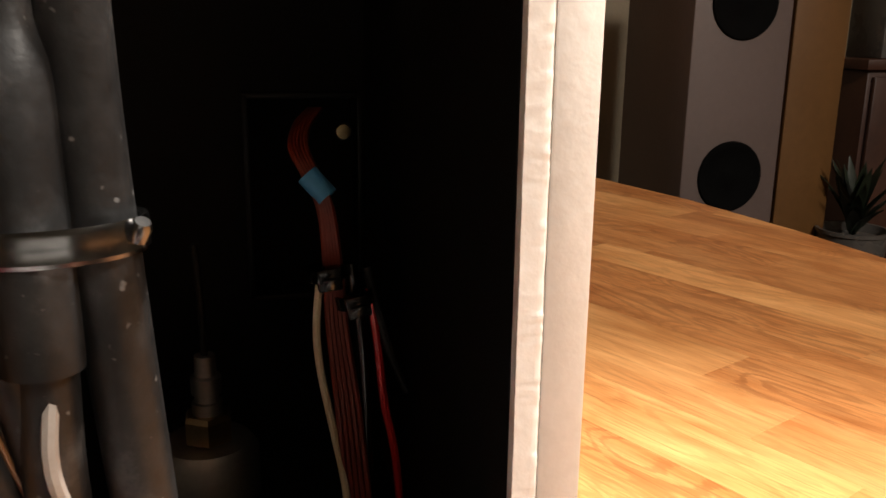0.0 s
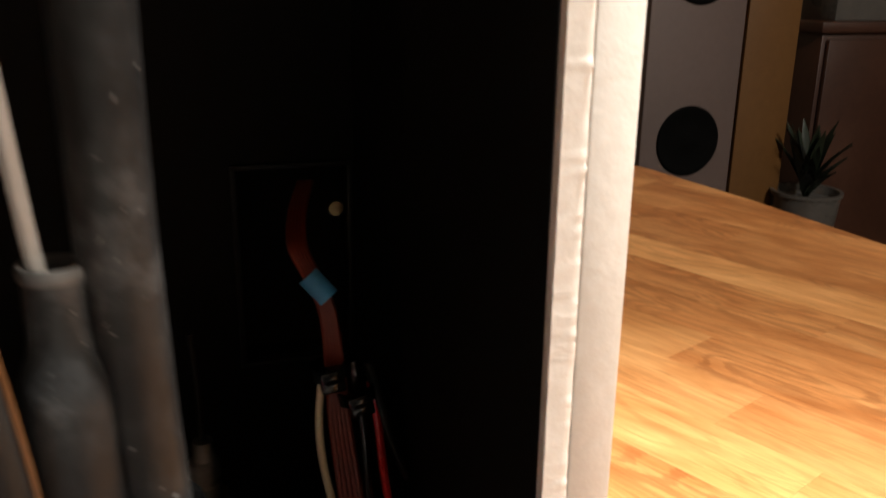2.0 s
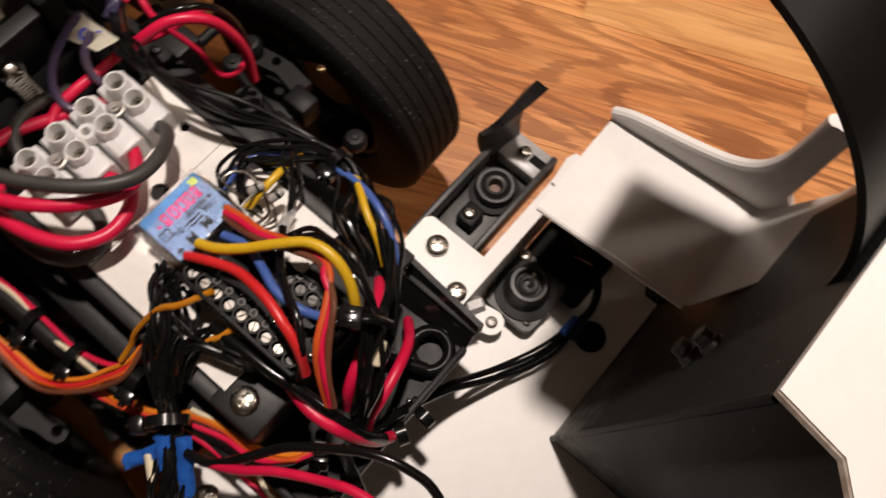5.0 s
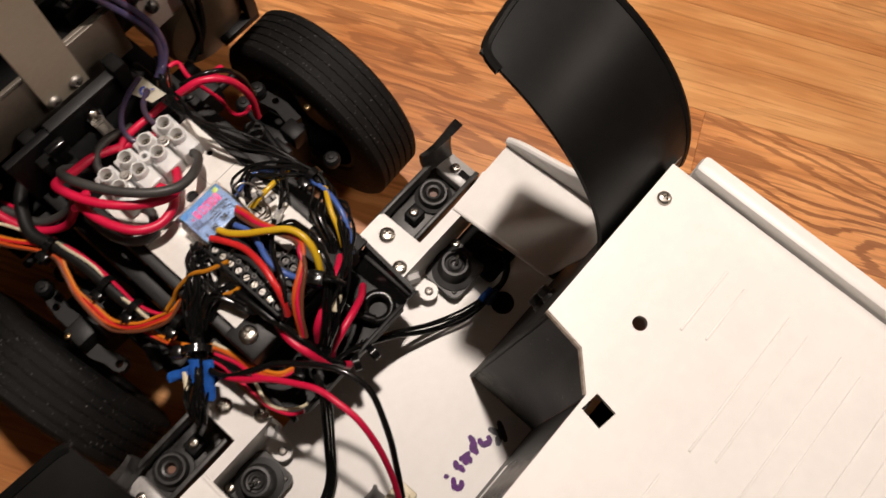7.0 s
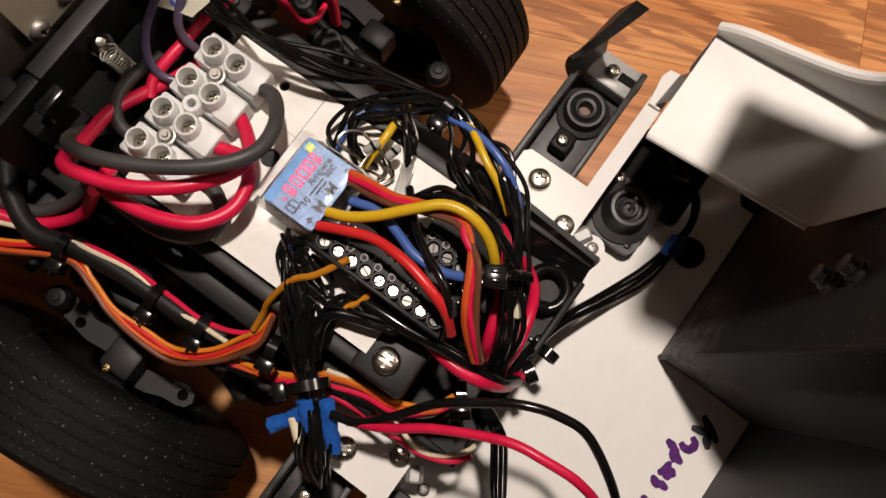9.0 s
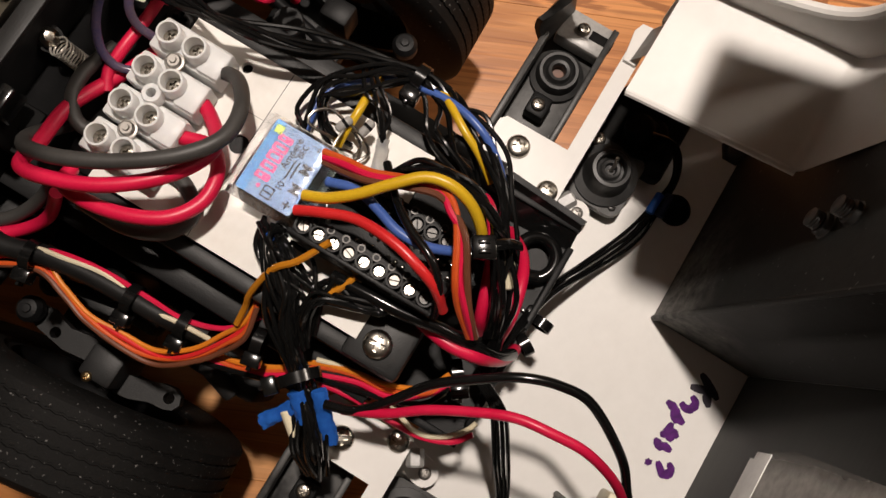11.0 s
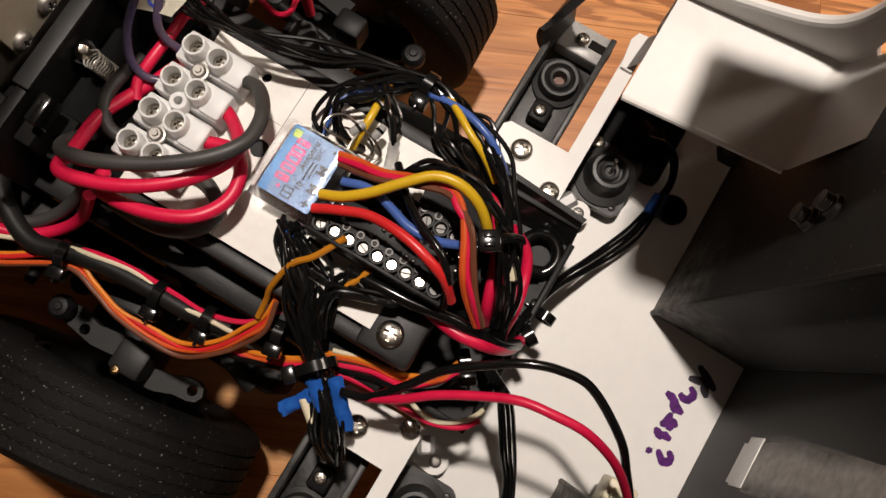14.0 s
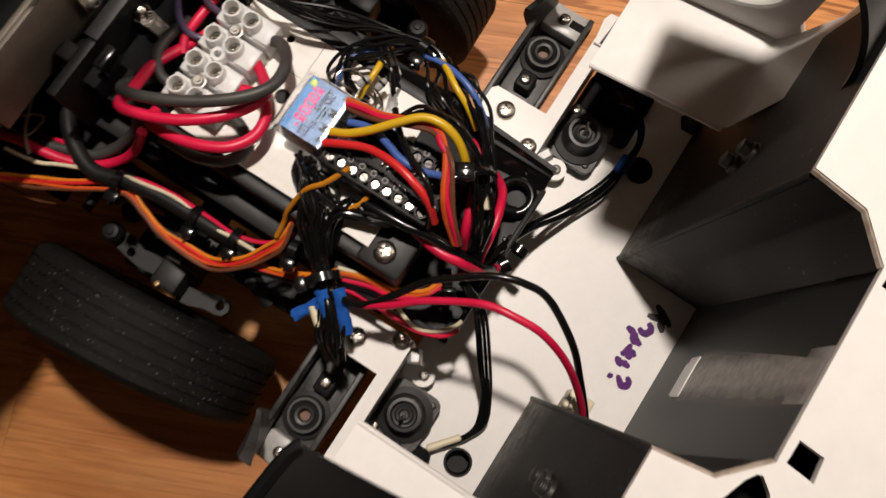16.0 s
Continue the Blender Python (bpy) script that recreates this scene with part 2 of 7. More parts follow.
LABEL_BAND = plain("blue_label_band", (0.02, 0.17, 0.45), (0.04, 0.24, 0.55), 0.45, fine=600, coarse=90, relief=0.1)
PINK = plain("pink_print", (0.72, 0.03, 0.20), (0.80, 0.05, 0.26), 0.35, fine=600, coarse=90, relief=0.0)
PRINT_DARK = plain("dark_print", (0.006, 0.006, 0.012), (0.015, 0.015, 0.025), 0.35, fine=600, coarse=90, relief=0.0)
PRINT_LIME = plain("lime_print", (0.50, 0.62, 0.06), (0.58, 0.70, 0.10), 0.35, fine=600, coarse=90, relief=0.0)
TANK_BROWN = plain("brown_painted_tank", (0.07, 0.05, 0.032), (0.12, 0.085, 0.055), 0.35, fine=500, coarse=40, relief=0.1)
CHIPPED = plain("chipped_edge", (0.16, 0.11, 0.07), (0.55, 0.48, 0.42), 0.6, fine=500, coarse=160, relief=0.6)
CABINET = plain("brown_cabinet_wood", (0.03, 0.010, 0.006), (0.055, 0.020, 0.010), 0.4, fine=60, coarse=6, relief=0.1)
UPRIGHT = plain("honey_wood_upright", (0.095, 0.042, 0.010), (0.14, 0.065, 0.017), 0.5, fine=50, coarse=5, relief=0.1)
BAFFLE = plain("mauve_grey_baffle", (0.085, 0.060, 0.054), (0.105, 0.074, 0.067), 0.6, fine=80, coarse=4, relief=0.05)
CONE = plain("black_speaker_cone", (0.0015, 0.0015, 0.0015), (0.003, 0.003, 0.003), 0.85, fine=80, coarse=10, relief=0.1, gloss=0.05)
PLASTER = plain("cream_wall_plaster", (0.24, 0.20, 0.14), (0.30, 0.25, 0.18), 0.9, fine=90, coarse=3, relief=0.15, grain=0.001)
FLOORING = plain("dark_floor_boards", (0.09, 0.045, 0.025), (0.16, 0.085, 0.045), 0.45, fine=30, coarse=3, relief=0.1)
CEILING = plain("white_ceiling_paint", (0.70, 0.68, 0.64), (0.76, 0.74, 0.70), 0.9, fine=60, coarse=3, relief=0.1)
POT = plain("white_glazed_pot", (0.07, 0.065, 0.06), (0.10, 0.093, 0.086), 0.3, fine=60, coarse=8, relief=0.05)
LEAF = plain("dark_green_leaf", (0.005, 0.009, 0.004), (0.010, 0.018, 0.007), 0.5, fine=60, coarse=20, relief=0.1)


def insulation(name, dark, light, rough=0.38):
    return plain(name, dark, light, rough, fine=1500, coarse=110, relief=0.12, spread=0.1)


RED = insulation("red_silicone", (0.56, 0.006, 0.044), (0.70, 0.012, 0.064))
RED2 = insulation("red_pvc", (0.54, 0.016, 0.018), (0.66, 0.026, 0.026), 0.3)
AMBER_DARK = insulation("dark_amber_strand", (0.055, 0.022, 0.007), (0.085, 0.036, 0.012), 0.35)
GREY = insulation("dark_grey_silicone", (0.036, 0.034, 0.032), (0.056, 0.053, 0.050), 0.5)
BLACKW = plain("black_pvc", (0.003, 0.003, 0.003), (0.007, 0.007, 0.007), 0.17, fine=1500, coarse=110, relief=0.03, spread=0.06)
SLEEVE = plain("black_braid", (0.005, 0.005, 0.005), (0.013, 0.0127, 0.0124), 0.5, fine=1500, coarse=130, relief=0.4, gloss=0.2)
BLACK = BLACKW
HOSE = make_hose_rubber()
YELLOW = insulation("yellow_pvc", (0.60, 0.36, 0.012), (0.72, 0.45, 0.02), 0.32)
BLUE = insulation("blue_pvc", (0.045, 0.10, 0.34), (0.07, 0.14, 0.42), 0.32)
ORANGE = insulation("orange_pvc", (0.62, 0.17, 0.012), (0.74, 0.23, 0.02), 0.35)
ORANGER = insulation("orange_red_pvc", (0.52, 0.07, 0.012), (0.64, 0.10, 0.02), 0.35)
DEEP_RED = insulation("deep_orange_red_pvc", (0.13, 0.014, 0.004), (0.19, 0.024, 0.007), 0.4)
DARK_BLUE = insulation("dark_blue_sleeve", (0.006, 0.014, 0.05), (0.010, 0.022, 0.075), 0.45)
ORANGED = insulation("amber_pvc", (0.48, 0.17, 0.010), (0.60, 0.23, 0.015), 0.3)
BROWN = insulation("brown_pvc", (0.11, 0.035, 0.018), (0.16, 0.055, 0.028), 0.35)
CREAM = insulation("cream_pvc", (0.66, 0.58, 0.40), (0.76, 0.68, 0.50), 0.4)
VIOLET = insulation("violet_pvc", (0.026, 0.033, 0.105), (0.105, 0.068, 0.092), 0.22)
WIRE_WHITE = insulation("off_white_cable", (0.24, 0.22, 0.20), (0.32, 0.29, 0.265), 0.45)


def make_nylon(name, clear):
    m, nt, b = shader(name, 0.35)
    n = noise_node(nt, 300.0)
    c = ramp(nt, n.outputs["Fac"], [(0.3, (0.93, 0.93, 0.92)), (0.7, (0.97, 0.97, 0.96))])
    nt.links.new(c.outputs["Color"], b.inputs["Base Color"])
    b.inputs["Transmission Weight"].default_value = clear
    b.inputs["IOR"].default_value = 1.3
    b.inputs["Subsurface Weight"].default_value = 0.3
    b.inputs["Subsurface Radius"].default_value = (0.003, 0.0028, 0.0025)
    b.inputs["Subsurface Scale"].default_value = 1.0
    return m


def make_film():
    m, nt, b = shader("clear_shrink_film", 0.07)
    b.inputs["Specular IOR Level"].default_value = 0.5
    b.inputs["Base Color"].default_value = (0.93, 0.94, 0.95, 1)
    b.inputs["Transmission Weight"].default_value = 1.0
    b.inputs["IOR"].default_value = 1.2
    n = noise_node(nt, 450.0)
    bump(nt, b, n.outputs["Fac"], 0.16, 0.0005)
    return m


NYLON, CLEAR, FILM = make_nylon("translucent_nylon", 0.28), make_nylon("clear_heat_shrink", 0.8), make_film()


def make_oak(name, tone, plainest, boldest):
    """Lacquered hardwood: wavy dark grain lines along x over fine fibres and pores; tone and boldness differ from stave to stave."""
    m, nt, b = shader(name, 0.33)
    info = nt.nodes.new("ShaderNodeObjectInfo")
    tc = nt.nodes.new("ShaderNodeTexCoord")
    off = nt.nodes.new("ShaderNodeVectorMath")
    off.operation = "MULTIPLY_ADD"
    off.inputs[1].default_value = (9.0, 3.1, 5.0)
    nt.links.new(info.outputs["Random"], off.inputs[0])
    nt.links.new(tc.outputs["Object"], off.inputs[2])

    def tex(scale, stretch, detail=3.0, distortion=0.0):
        mp = nt.nodes.new("ShaderNodeMapping")
        mp.inputs["Scale"].default_value = stretch
        nt.links.new(off.outputs["Vector"], mp.inputs["Vector"])
        n = nt.nodes.new("ShaderNodeTexNoise")
        n.inputs["Scale"].default_value = scale
        n.inputs["Detail"].default_value = detail
        n.inputs["Distortion"].default_value = distortion
        nt.links.new(mp.outputs["Vector"], n.inputs["Vector"])
        return n

    # growth rings as bent contour lines of a slow field
    slow = tex(5.0, (0.7, 2.8, 1.0), 1.4, 1.0)
    rings = nt.nodes.new("ShaderNodeMath")
    rings.operation = "MULTIPLY"
    rings.inputs[1].default_value = 92.0
    nt.links.new(slow.outputs["Fac"], rings.inputs[0])
    jag = tex(75.0, (0.30, 1.9, 1.0), 5.0, 0.9)
    bent = nt.nodes.new("ShaderNodeMath")
    bent.operation = "MULTIPLY_ADD"
    bent.inputs[1].default_value = 3.6
    nt.links.new(jag.outputs["Fac"], bent.inputs[0])
    nt.links.new(rings.outputs[0], bent.inputs[2])
    rag = tex(170.0, (0.22, 3.6, 1.0), 3.0, 0.4)
    ragged = nt.nodes.new("ShaderNodeMath")
    ragged.operation = "MULTIPLY_ADD"
    ragged.inputs[1].default_value = 3.4
    nt.links.new(rag.outputs["Fac"], ragged.inputs[0])
    nt.links.new(bent.outputs[0], ragged.inputs[2])
    wave = nt.nodes.new("ShaderNodeMath")
    wave.operation = "SINE"
    nt.links.new(ragged.outputs[0], wave.inputs[0])
    line = nt.nodes.new("ShaderNodeMapRange")
    line.inputs["From Min"].default_value, line.inputs["From Max"].default_value = 0.18, 0.68
    nt.links.new(wave.outputs[0], line.inputs["Value"])
    patch = tex(5.0, (0.5, 2.5, 1.0), 2.0)
    bold = nt.nodes.new("ShaderNodeMapRange")
    bold.inputs["From Min"].default_value, bold.inputs["From Max"].default_value = 0.33, 0.56
    bold.inputs["To Min"].default_value, bold.inputs["To Max"].default_value = max(0.0, plainest), boldest
    nt.links.new(patch.outputs["Fac"], bold.inputs["Value"])
    mark = nt.nodes.new("ShaderNodeMath")
    mark.operation = "MULTIPLY"
    nt.links.new(line.outputs["Result"], mark.inputs[0])
    nt.links.new(bold.outputs["Result"], mark.inputs[1])
    fleck = tex(58.0, (0.30, 3.4, 1.0), 5.0, 1.2)
    dash = nt.nodes.new("ShaderNodeMapRange")
    dash.inputs["From Min"].default_value, dash.inputs["From Max"].default_value = 0.46, 0.72
    dash.inputs["To Max"].default_value = max(0.10, min(1.0, plainest * 1.2 + 0.28))
    nt.links.new(fleck.outputs["Fac"], dash.inputs["Value"])
    both = nt.nodes.new("ShaderNodeMath")
    both.operation = "MAXIMUM"
    nt.links.new(mark.outputs[0], both.inputs[0])
    nt.links.new(dash.outputs["Result"], both.inputs[1])
    streak = tex(11.0, (0.6, 3.6, 2.0), 4.0, 1.4)
    fibre = tex(75.0, (0.25, 7.0, 3.0), 4.0)
    pores = tex(110.0, (0.16, 7.0, 4.0), 2.0)
    f = mixed(nt, 0.35, streak.outputs["Fac"], fibre.outputs["Fac"])
    c = ramp(nt, f, [(0.26, (0.54, 0.226, 0.072)), (0.48, (0.70, 0.328, 0.118)), (0.72, (0.82, 0.440, 0.178))])
    col = mixed(nt, both.outputs[0], c.outputs["Color"], (0.27, 0.098, 0.030))
    p = ramp(nt, pores.outputs["Fac"], [(0.32, (0.60, 0.50, 0.40)), (0.44, (1, 1, 1))])
    col = mixed(nt, 0.6, col, p.outputs["Color"], "MULTIPLY")
    cloud = tex(13.0, (0.55, 1.5, 1.0), 3.0, 0.9)
    blotch = ramp(nt, cloud.outputs["Fac"], [(0.34, (0.84, 0.74, 0.64)), (0.5, (1.0, 0.98, 0.96)), (0.68, (1.08, 1.12, 1.14))])
    col = mixed(nt, 1.0, col, blotch.outputs["Color"], "MULTIPLY")
    shift = ramp(nt, info.outputs["Random"], [(0.0, (0.90, 0.87, 0.84)), (1.0, (1.04, 1.03, 1.0))])
    col = mixed(nt, 1.0, col, shift.outputs["Color"], "MULTIPLY")
    col = mixed(nt, 1.0, col, tone, "MULTIPLY")
    nt.links.new(col, b.inputs["Base Color"])
    rr = nt.nodes.new("ShaderNodeMapRange")
    rr.inputs["To Min"].default_value, rr.inputs["To Max"].default_value = 0.28, 0.50
    nt.links.new(fibre.outputs["Fac"], rr.inputs["Value"])
    nt.links.new(rr.outputs["Result"], b.inputs["Roughness"])
    bump(nt, b, pores.outputs["Fac"], 0.25, 0.0002)
    return m


OAK = make_oak("hardwood_with_bold_grain", (1.10, 1.05, 1.02), 0.42, 0.9)
OAK_SOFT = make_oak("hardwood_with_soft_grain", (1.0, 0.97, 0.94), 0.08, 0.33)
OAK_PALE = make_oak("pale_plain_hardwood", (1.10, 1.16, 1.18), -0.2, 0.22)
OAK_DARK = make_oak("reddish_hardwood", (0.93, 0.86, 0.80), 0.14, 0.5)


# ---- mesh helpers ----
def link_mesh(name, bm, material, parent=None, label="", smooth=None):
    me = bpy.data.meshes.new(name)
    bmesh.ops.recalc_face_normals(bm, faces=bm.faces[:])
    if smooth is not None:
        for f in bm.faces:
            f.smooth = True
        for e in bm.edges:
            if len(e.link_faces) == 2 and e.calc_face_angle(0) > radians(smooth):
                e.smooth = False
    bm.to_mesh(me)
    bm.free()
    me.materials.append(material)
    ob = new(name, me)
    ob.parent = parent
    return tagged(ob, label)


def part(name, bm, material, parent, label="", smooth=35):
    return link_mesh(name, bm, material, parent, label, smooth)


def thing(name, bm, material, label, category, group="", kind="", smooth=35):
    return tagged(link_mesh(name, bm, material, None, "", smooth), label, category, group, kind)


def empty(name, label, category, group="", at=(0, 0, 0)):
    ob = new(name)
    ob.location = at
    return tagged(ob, label, category, group)


def mm(*v):
    return Vector([a * 0.001 for a in v])


def add_box(bm, lo, hi, bevel=0.0, turn=None, segments=2):
    """A box between two corners in mm, with rounded edges; turn: a matrix applied about the origin, in metres."""
    lo, hi = mm(*lo), mm(*hi)
    c, s = (lo + hi) / 2, hi - lo
    made = bmesh.ops.create_cube(bm, size=1.0, matrix=Matrix.Translation(c) @ Matrix.Diagonal((abs(s.x), abs(s.y), abs(s.z), 1)))
    vs = made["verts"]
    if bevel:
        es = list({e for v in vs for e in v.link_edges})
        out = bmesh.ops.bevel(bm, geom=es, offset=bevel * 0.001, segments=segments, profile=0.5, affect="EDGES")
        vs = list({v for f in out["faces"] for v in f.verts} | {v for v in vs if v.is_valid})
    if turn is not None:
        bmesh.ops.transform(bm, matrix=turn, verts=vs)
    return bm


def box(lo, hi, bevel=0.3, turn=None):
    return add_box(bmesh.new(), lo, hi, bevel, turn)


def frame_for(axis):
    axis = axis.normalized()
    side = axis.cross(Vector((0, 0, 1)) if abs(axis.z) < 0.9 else Vector((1, 0, 0))).normalized()
    return side, axis.cross(side)


def add_lathe(bm, profile, at, axis=(0, 0, 1), n=24, wobble=None):
    """Turns a profile of (radius, height) in mm round an axis through a point."""
    a = Vector(axis).normalized()
    u, v = frame_for(a)
    at = mm(*at)
    rings = []
    for k, (r, h) in enumerate(profile):
        if r <= 1e-6:
            rings.append([bm.verts.new(at + a * h * 0.001)])
            continue
        ring = []
        for i in range(n):
            t = 2 * math.pi * i / n
            hh = h + (wobble(k, i) if wobble else 0.0)
            ring.append(bm.verts.new(at + (u * math.cos(t) + v * math.sin(t)) * r * 0.001 + a * hh * 0.001))
        rings.append(ring)
    for p, q in zip(rings, rings[1:]):
        for i in range(n):
            j = (i + 1) % n
            if len(p) == 1 and len(q) > 1:
                bm.faces.new((p[0], q[i], q[j]))
            elif len(q) == 1 and len(p) > 1:
                bm.faces.new((p[i], p[j], q[0]))
            elif len(p) > 1:
                bm.faces.new((p[i], p[j], q[j], q[i]))
    return bm


def lathe(profile, at, axis=(0, 0, 1), n=24):
    return add_lathe(bmesh.new(), profile, at, axis, n)


def rod(p, q, r, r2=None, n=12):
    """A capped round bar from p to q, mm, slightly chamfered."""
    p, q = Vector(p), Vector(q)
    h = (q - p).length
    r2 = r if r2 is None else r2
    c = min(0.25 * min(r, r2), 0.4)
    return lathe([(0, 0), (r - c, 0), (r, c), (r2, h - c), (r2 - c, h), (0, h)], p, q - p, n)


def smooth_path(pts, step=1.3):
    """A Catmull-Rom curve through points in mm."""
    p = [Vector(v) for v in pts]
    p = [p[0] * 2 - p[1]] + p + [p[-1] * 2 - p[-2]]
    out = []
    for i in range(1, len(p) - 2):
        a, b, c, d = p[i - 1:i + 3]
        n = max(2, int((c - b).length / step))
        for k in range(n):
            t = k / n
            out.append(0.5 * (2 * b + (c - a) * t + (2 * a - 5 * b + 4 * c - d) * t * t + (3 * b - a - 3 * c + d) * t ** 3))
    out.append(p[-2])
    return out


def add_tube(bm, pts, r, n=8, step=1.3, flat=1.0, fit=True):
    path = smooth_path(pts, step) if fit else [Vector(v) for v in pts]
    side = None
    rings = []
    for i, c in enumerate(path):
        a = (path[min(i + 1, len(path) - 1)] - path[max(i - 1, 0)]).normalized()
        if side is None:
            side, _ = frame_for(a)
        side = (side - a * side.dot(a)).normalized()
        up = a.cross(side)
        rings.append([bm.verts.new((c + (side * math.cos(t) + up * math.sin(t) * flat) * r) * 0.001) for t in (2 * math.pi * k / n for k in range(n))])
    for p, q in zip(rings, rings[1:]):
        for k in range(n):
            j = (k + 1) % n
            bm.faces.new((p[k], p[j], q[j], q[k]))
    bm.faces.new(rings[0][::-1])
    bm.faces.new(rings[-1])
    return bm


def tube(pts, r, n=8, step=1.3, flat=1.0):
    return add_tube(bmesh.new(), pts, r, n, step, flat)


def add_sheet(bm, outline, thick, place, holes=()):
    """A flat sheet from an outline of (x, y) in mm, with holes through it; place maps (x, y, z) in mm to the world in mm."""
    edges = []
    for loop in (outline, *holes):
        vs = [bm.verts.new(mm(*place(x, y, 0))) for x, y in loop]
        edges += [bm.edges.new((vs[i - 1], vs[i])) for i in range(len(vs))]
    faces = [g for g in bmesh.ops.triangle_fill(bm, use_beauty=True, use_dissolve=False, edges=edges)["geom"] if isinstance(g, bmesh.types.BMFace)]
    out = bmesh.ops.extrude_face_region(bm, geom=faces)
    shift = mm(*place(0, 0, thick)) - mm(*place(0, 0, 0))
    bmesh.ops.translate(bm, vec=shift, verts=[g for g in out["geom"] if isinstance(g, bmesh.types.BMVert)])
    return bm


def sheet(outline, thick, place, holes=()):
    return add_sheet(bmesh.new(), outline, thick, place, holes)


def flat_at(z):
    return lambda x, y, h: (x, y, z + h)


def circle(cx, cy, r, n=20):
    return [(cx + r * math.cos(2 * math.pi * k / n), cy + r * math.sin(2 * math.pi * k / n)) for k in range(n)]


def rounded(x0, y0, x1, y1, r, n=4):
    out = []
    for cx, cy, a in ((x1 - r, y1 - r, 0), (x0 + r, y1 - r, 90), (x0 + r, y0 + r, 180), (x1 - r, y0 + r, 270)):
        out += [(cx + r * math.cos(radians(a + 90 * k / n)), cy + r * math.sin(radians(a + 90 * k / n))) for k in range(n + 1)]
    return out


def mirror(pts, side):
    return [(side * p[0], *p[1:]) for p in pts]


GRID = (-1.0, -0.86, -0.70, -0.54, -0.46, -0.32, -0.18, -0.12, 0.0, 0.12, 0.18, 0.32, 0.46, 0.54, 0.70, 0.86, 1.0)


def screw(parent, at, r=2.0, axis=(0, 0, 1), height=1.1, material=None):
    """A pan-head cross screw with its recess cut in; at is the middle of the underside of its head."""
    a = Vector(axis).normalized()
    u, v = frame_for(a)
    twist = radians((at[0] * 37 + at[1] * 53) % 90)
    u, v = u * math.cos(twist) + v * math.sin(twist), v * math.cos(twist) - u * math.sin(twist)
    base = mm(*at)
    bm = bmesh.new()
    rows = []
    for g in GRID:
        row = []
        for h in GRID:
            x, y = g * math.sqrt(1 - h * h / 2), h * math.sqrt(1 - g * g / 2)
            d = min(1.0, math.hypot(x, y))
            z = height * (0.42 + 0.58 * math.sqrt(max(0.0, 1 - d ** 2.6)))
            lo, hi = sorted((abs(g), abs(h)))
            if lo <= 0.13 and hi <= 0.47:
                z -= height * 0.8
            row.append(bm.verts.new(base + (u * x + v * y) * r * 0.001 + a * z * 0.001))
        rows.append(row)
    for p, q in zip(rows, rows[1:]):
        for k in range(len(GRID) - 1):
            bm.faces.new((p[k], p[k + 1], q[k + 1], q[k]))
    n = len(GRID) - 1
    rim = rows[0][:n] + [w[n] for w in rows[:n]] + rows[n][:0:-1] + [w[0] for w in rows[:0:-1]]
    foot = [bm.verts.new(w.co - a * (w.co - base).dot(a)) for w in rim]
    for k in range(len(rim)):
        bm.faces.new((rim[k - 1], rim[k], foot[k], foot[k - 1]))
    return part("screw", bm, material or STEEL, parent, smooth=40)


def cable_tie(at, direction, r, label="black nylon cable tie round the wires", material=None):
    """A nylon strap round a bundle with its square head."""
    a = Vector(direction).normalized()
    u, v = frame_for(a)
    tie = empty("cable_tie", label, "cable tie", "cable ties on the wiring")
    bm = add_lathe(bmesh.new(), [(r, -1.2), (r + 0.55, -1.2), (r + 0.55, 1.2), (r, 1.2), (r, -1.2)], at, direction, 20)
    part("strap", bm, material or BLACKW, tie)
    c = Vector(at) + u * (r + 1.4)
    m = Matrix((a, v, u)).transposed().to_4x4()
    bm = bmesh.new()
    add_box(bm, (-2.0, -2.1, -1.5), (2.0, 2.1, 1.5), 0.4)
    add_box(bm, (-0.4, -1.3, 0.6), (0.4, 1.3, 2.4), 0.1)
    bmesh.ops.transform(bm, matrix=Matrix.Translation(c * 0.001) @ m, verts=bm.verts[:])
    part("head", bm, material or BLACKW, tie)
    return tie


def wire(label, material, r, pts):
    return thing("wire", tube(pts, r, 8 if r < 0.9 else 12, 1.2), material, label, "wire", "wiring of the model truck")


def lettering(text, size, at, turn, material, parent, name="lettering", bold=0.0):
    """Flat letters in the built-in font."""
    cu = bpy.data.curves.new(name, "FONT")
    cu.body, cu.size, cu.extrude, cu.offset = text, size * 0.001, 0.00004, bold * 0.001
    cu.align_x, cu.align_y = "CENTER", "CENTER"
    tmp = bpy.data.objects.new(name, cu)
    me = bpy.data.meshes.new_from_object(tmp)
    bpy.data.objects.remove(tmp)
    me.materials.append(material)
    ob = new(name, me)
    ob.matrix_basis = Matrix.Translation(mm(*at)) @ Matrix.Rotation(radians(turn), 4, "Z")
    ob.parent = parent
    return ob


# ---- the room ----
def slab(name, lo, hi, material, category):
    bm = bmesh.new()
    lo, hi = Vector(lo), Vector(hi)
    bmesh.ops.create_cube(bm, size=1.0, matrix=Matrix.Translation((lo + hi) / 2) @ Matrix.Diagonal((*(hi - lo), 1)))
    return thing(name, bm, material, "", category, kind="structure", smooth=None)


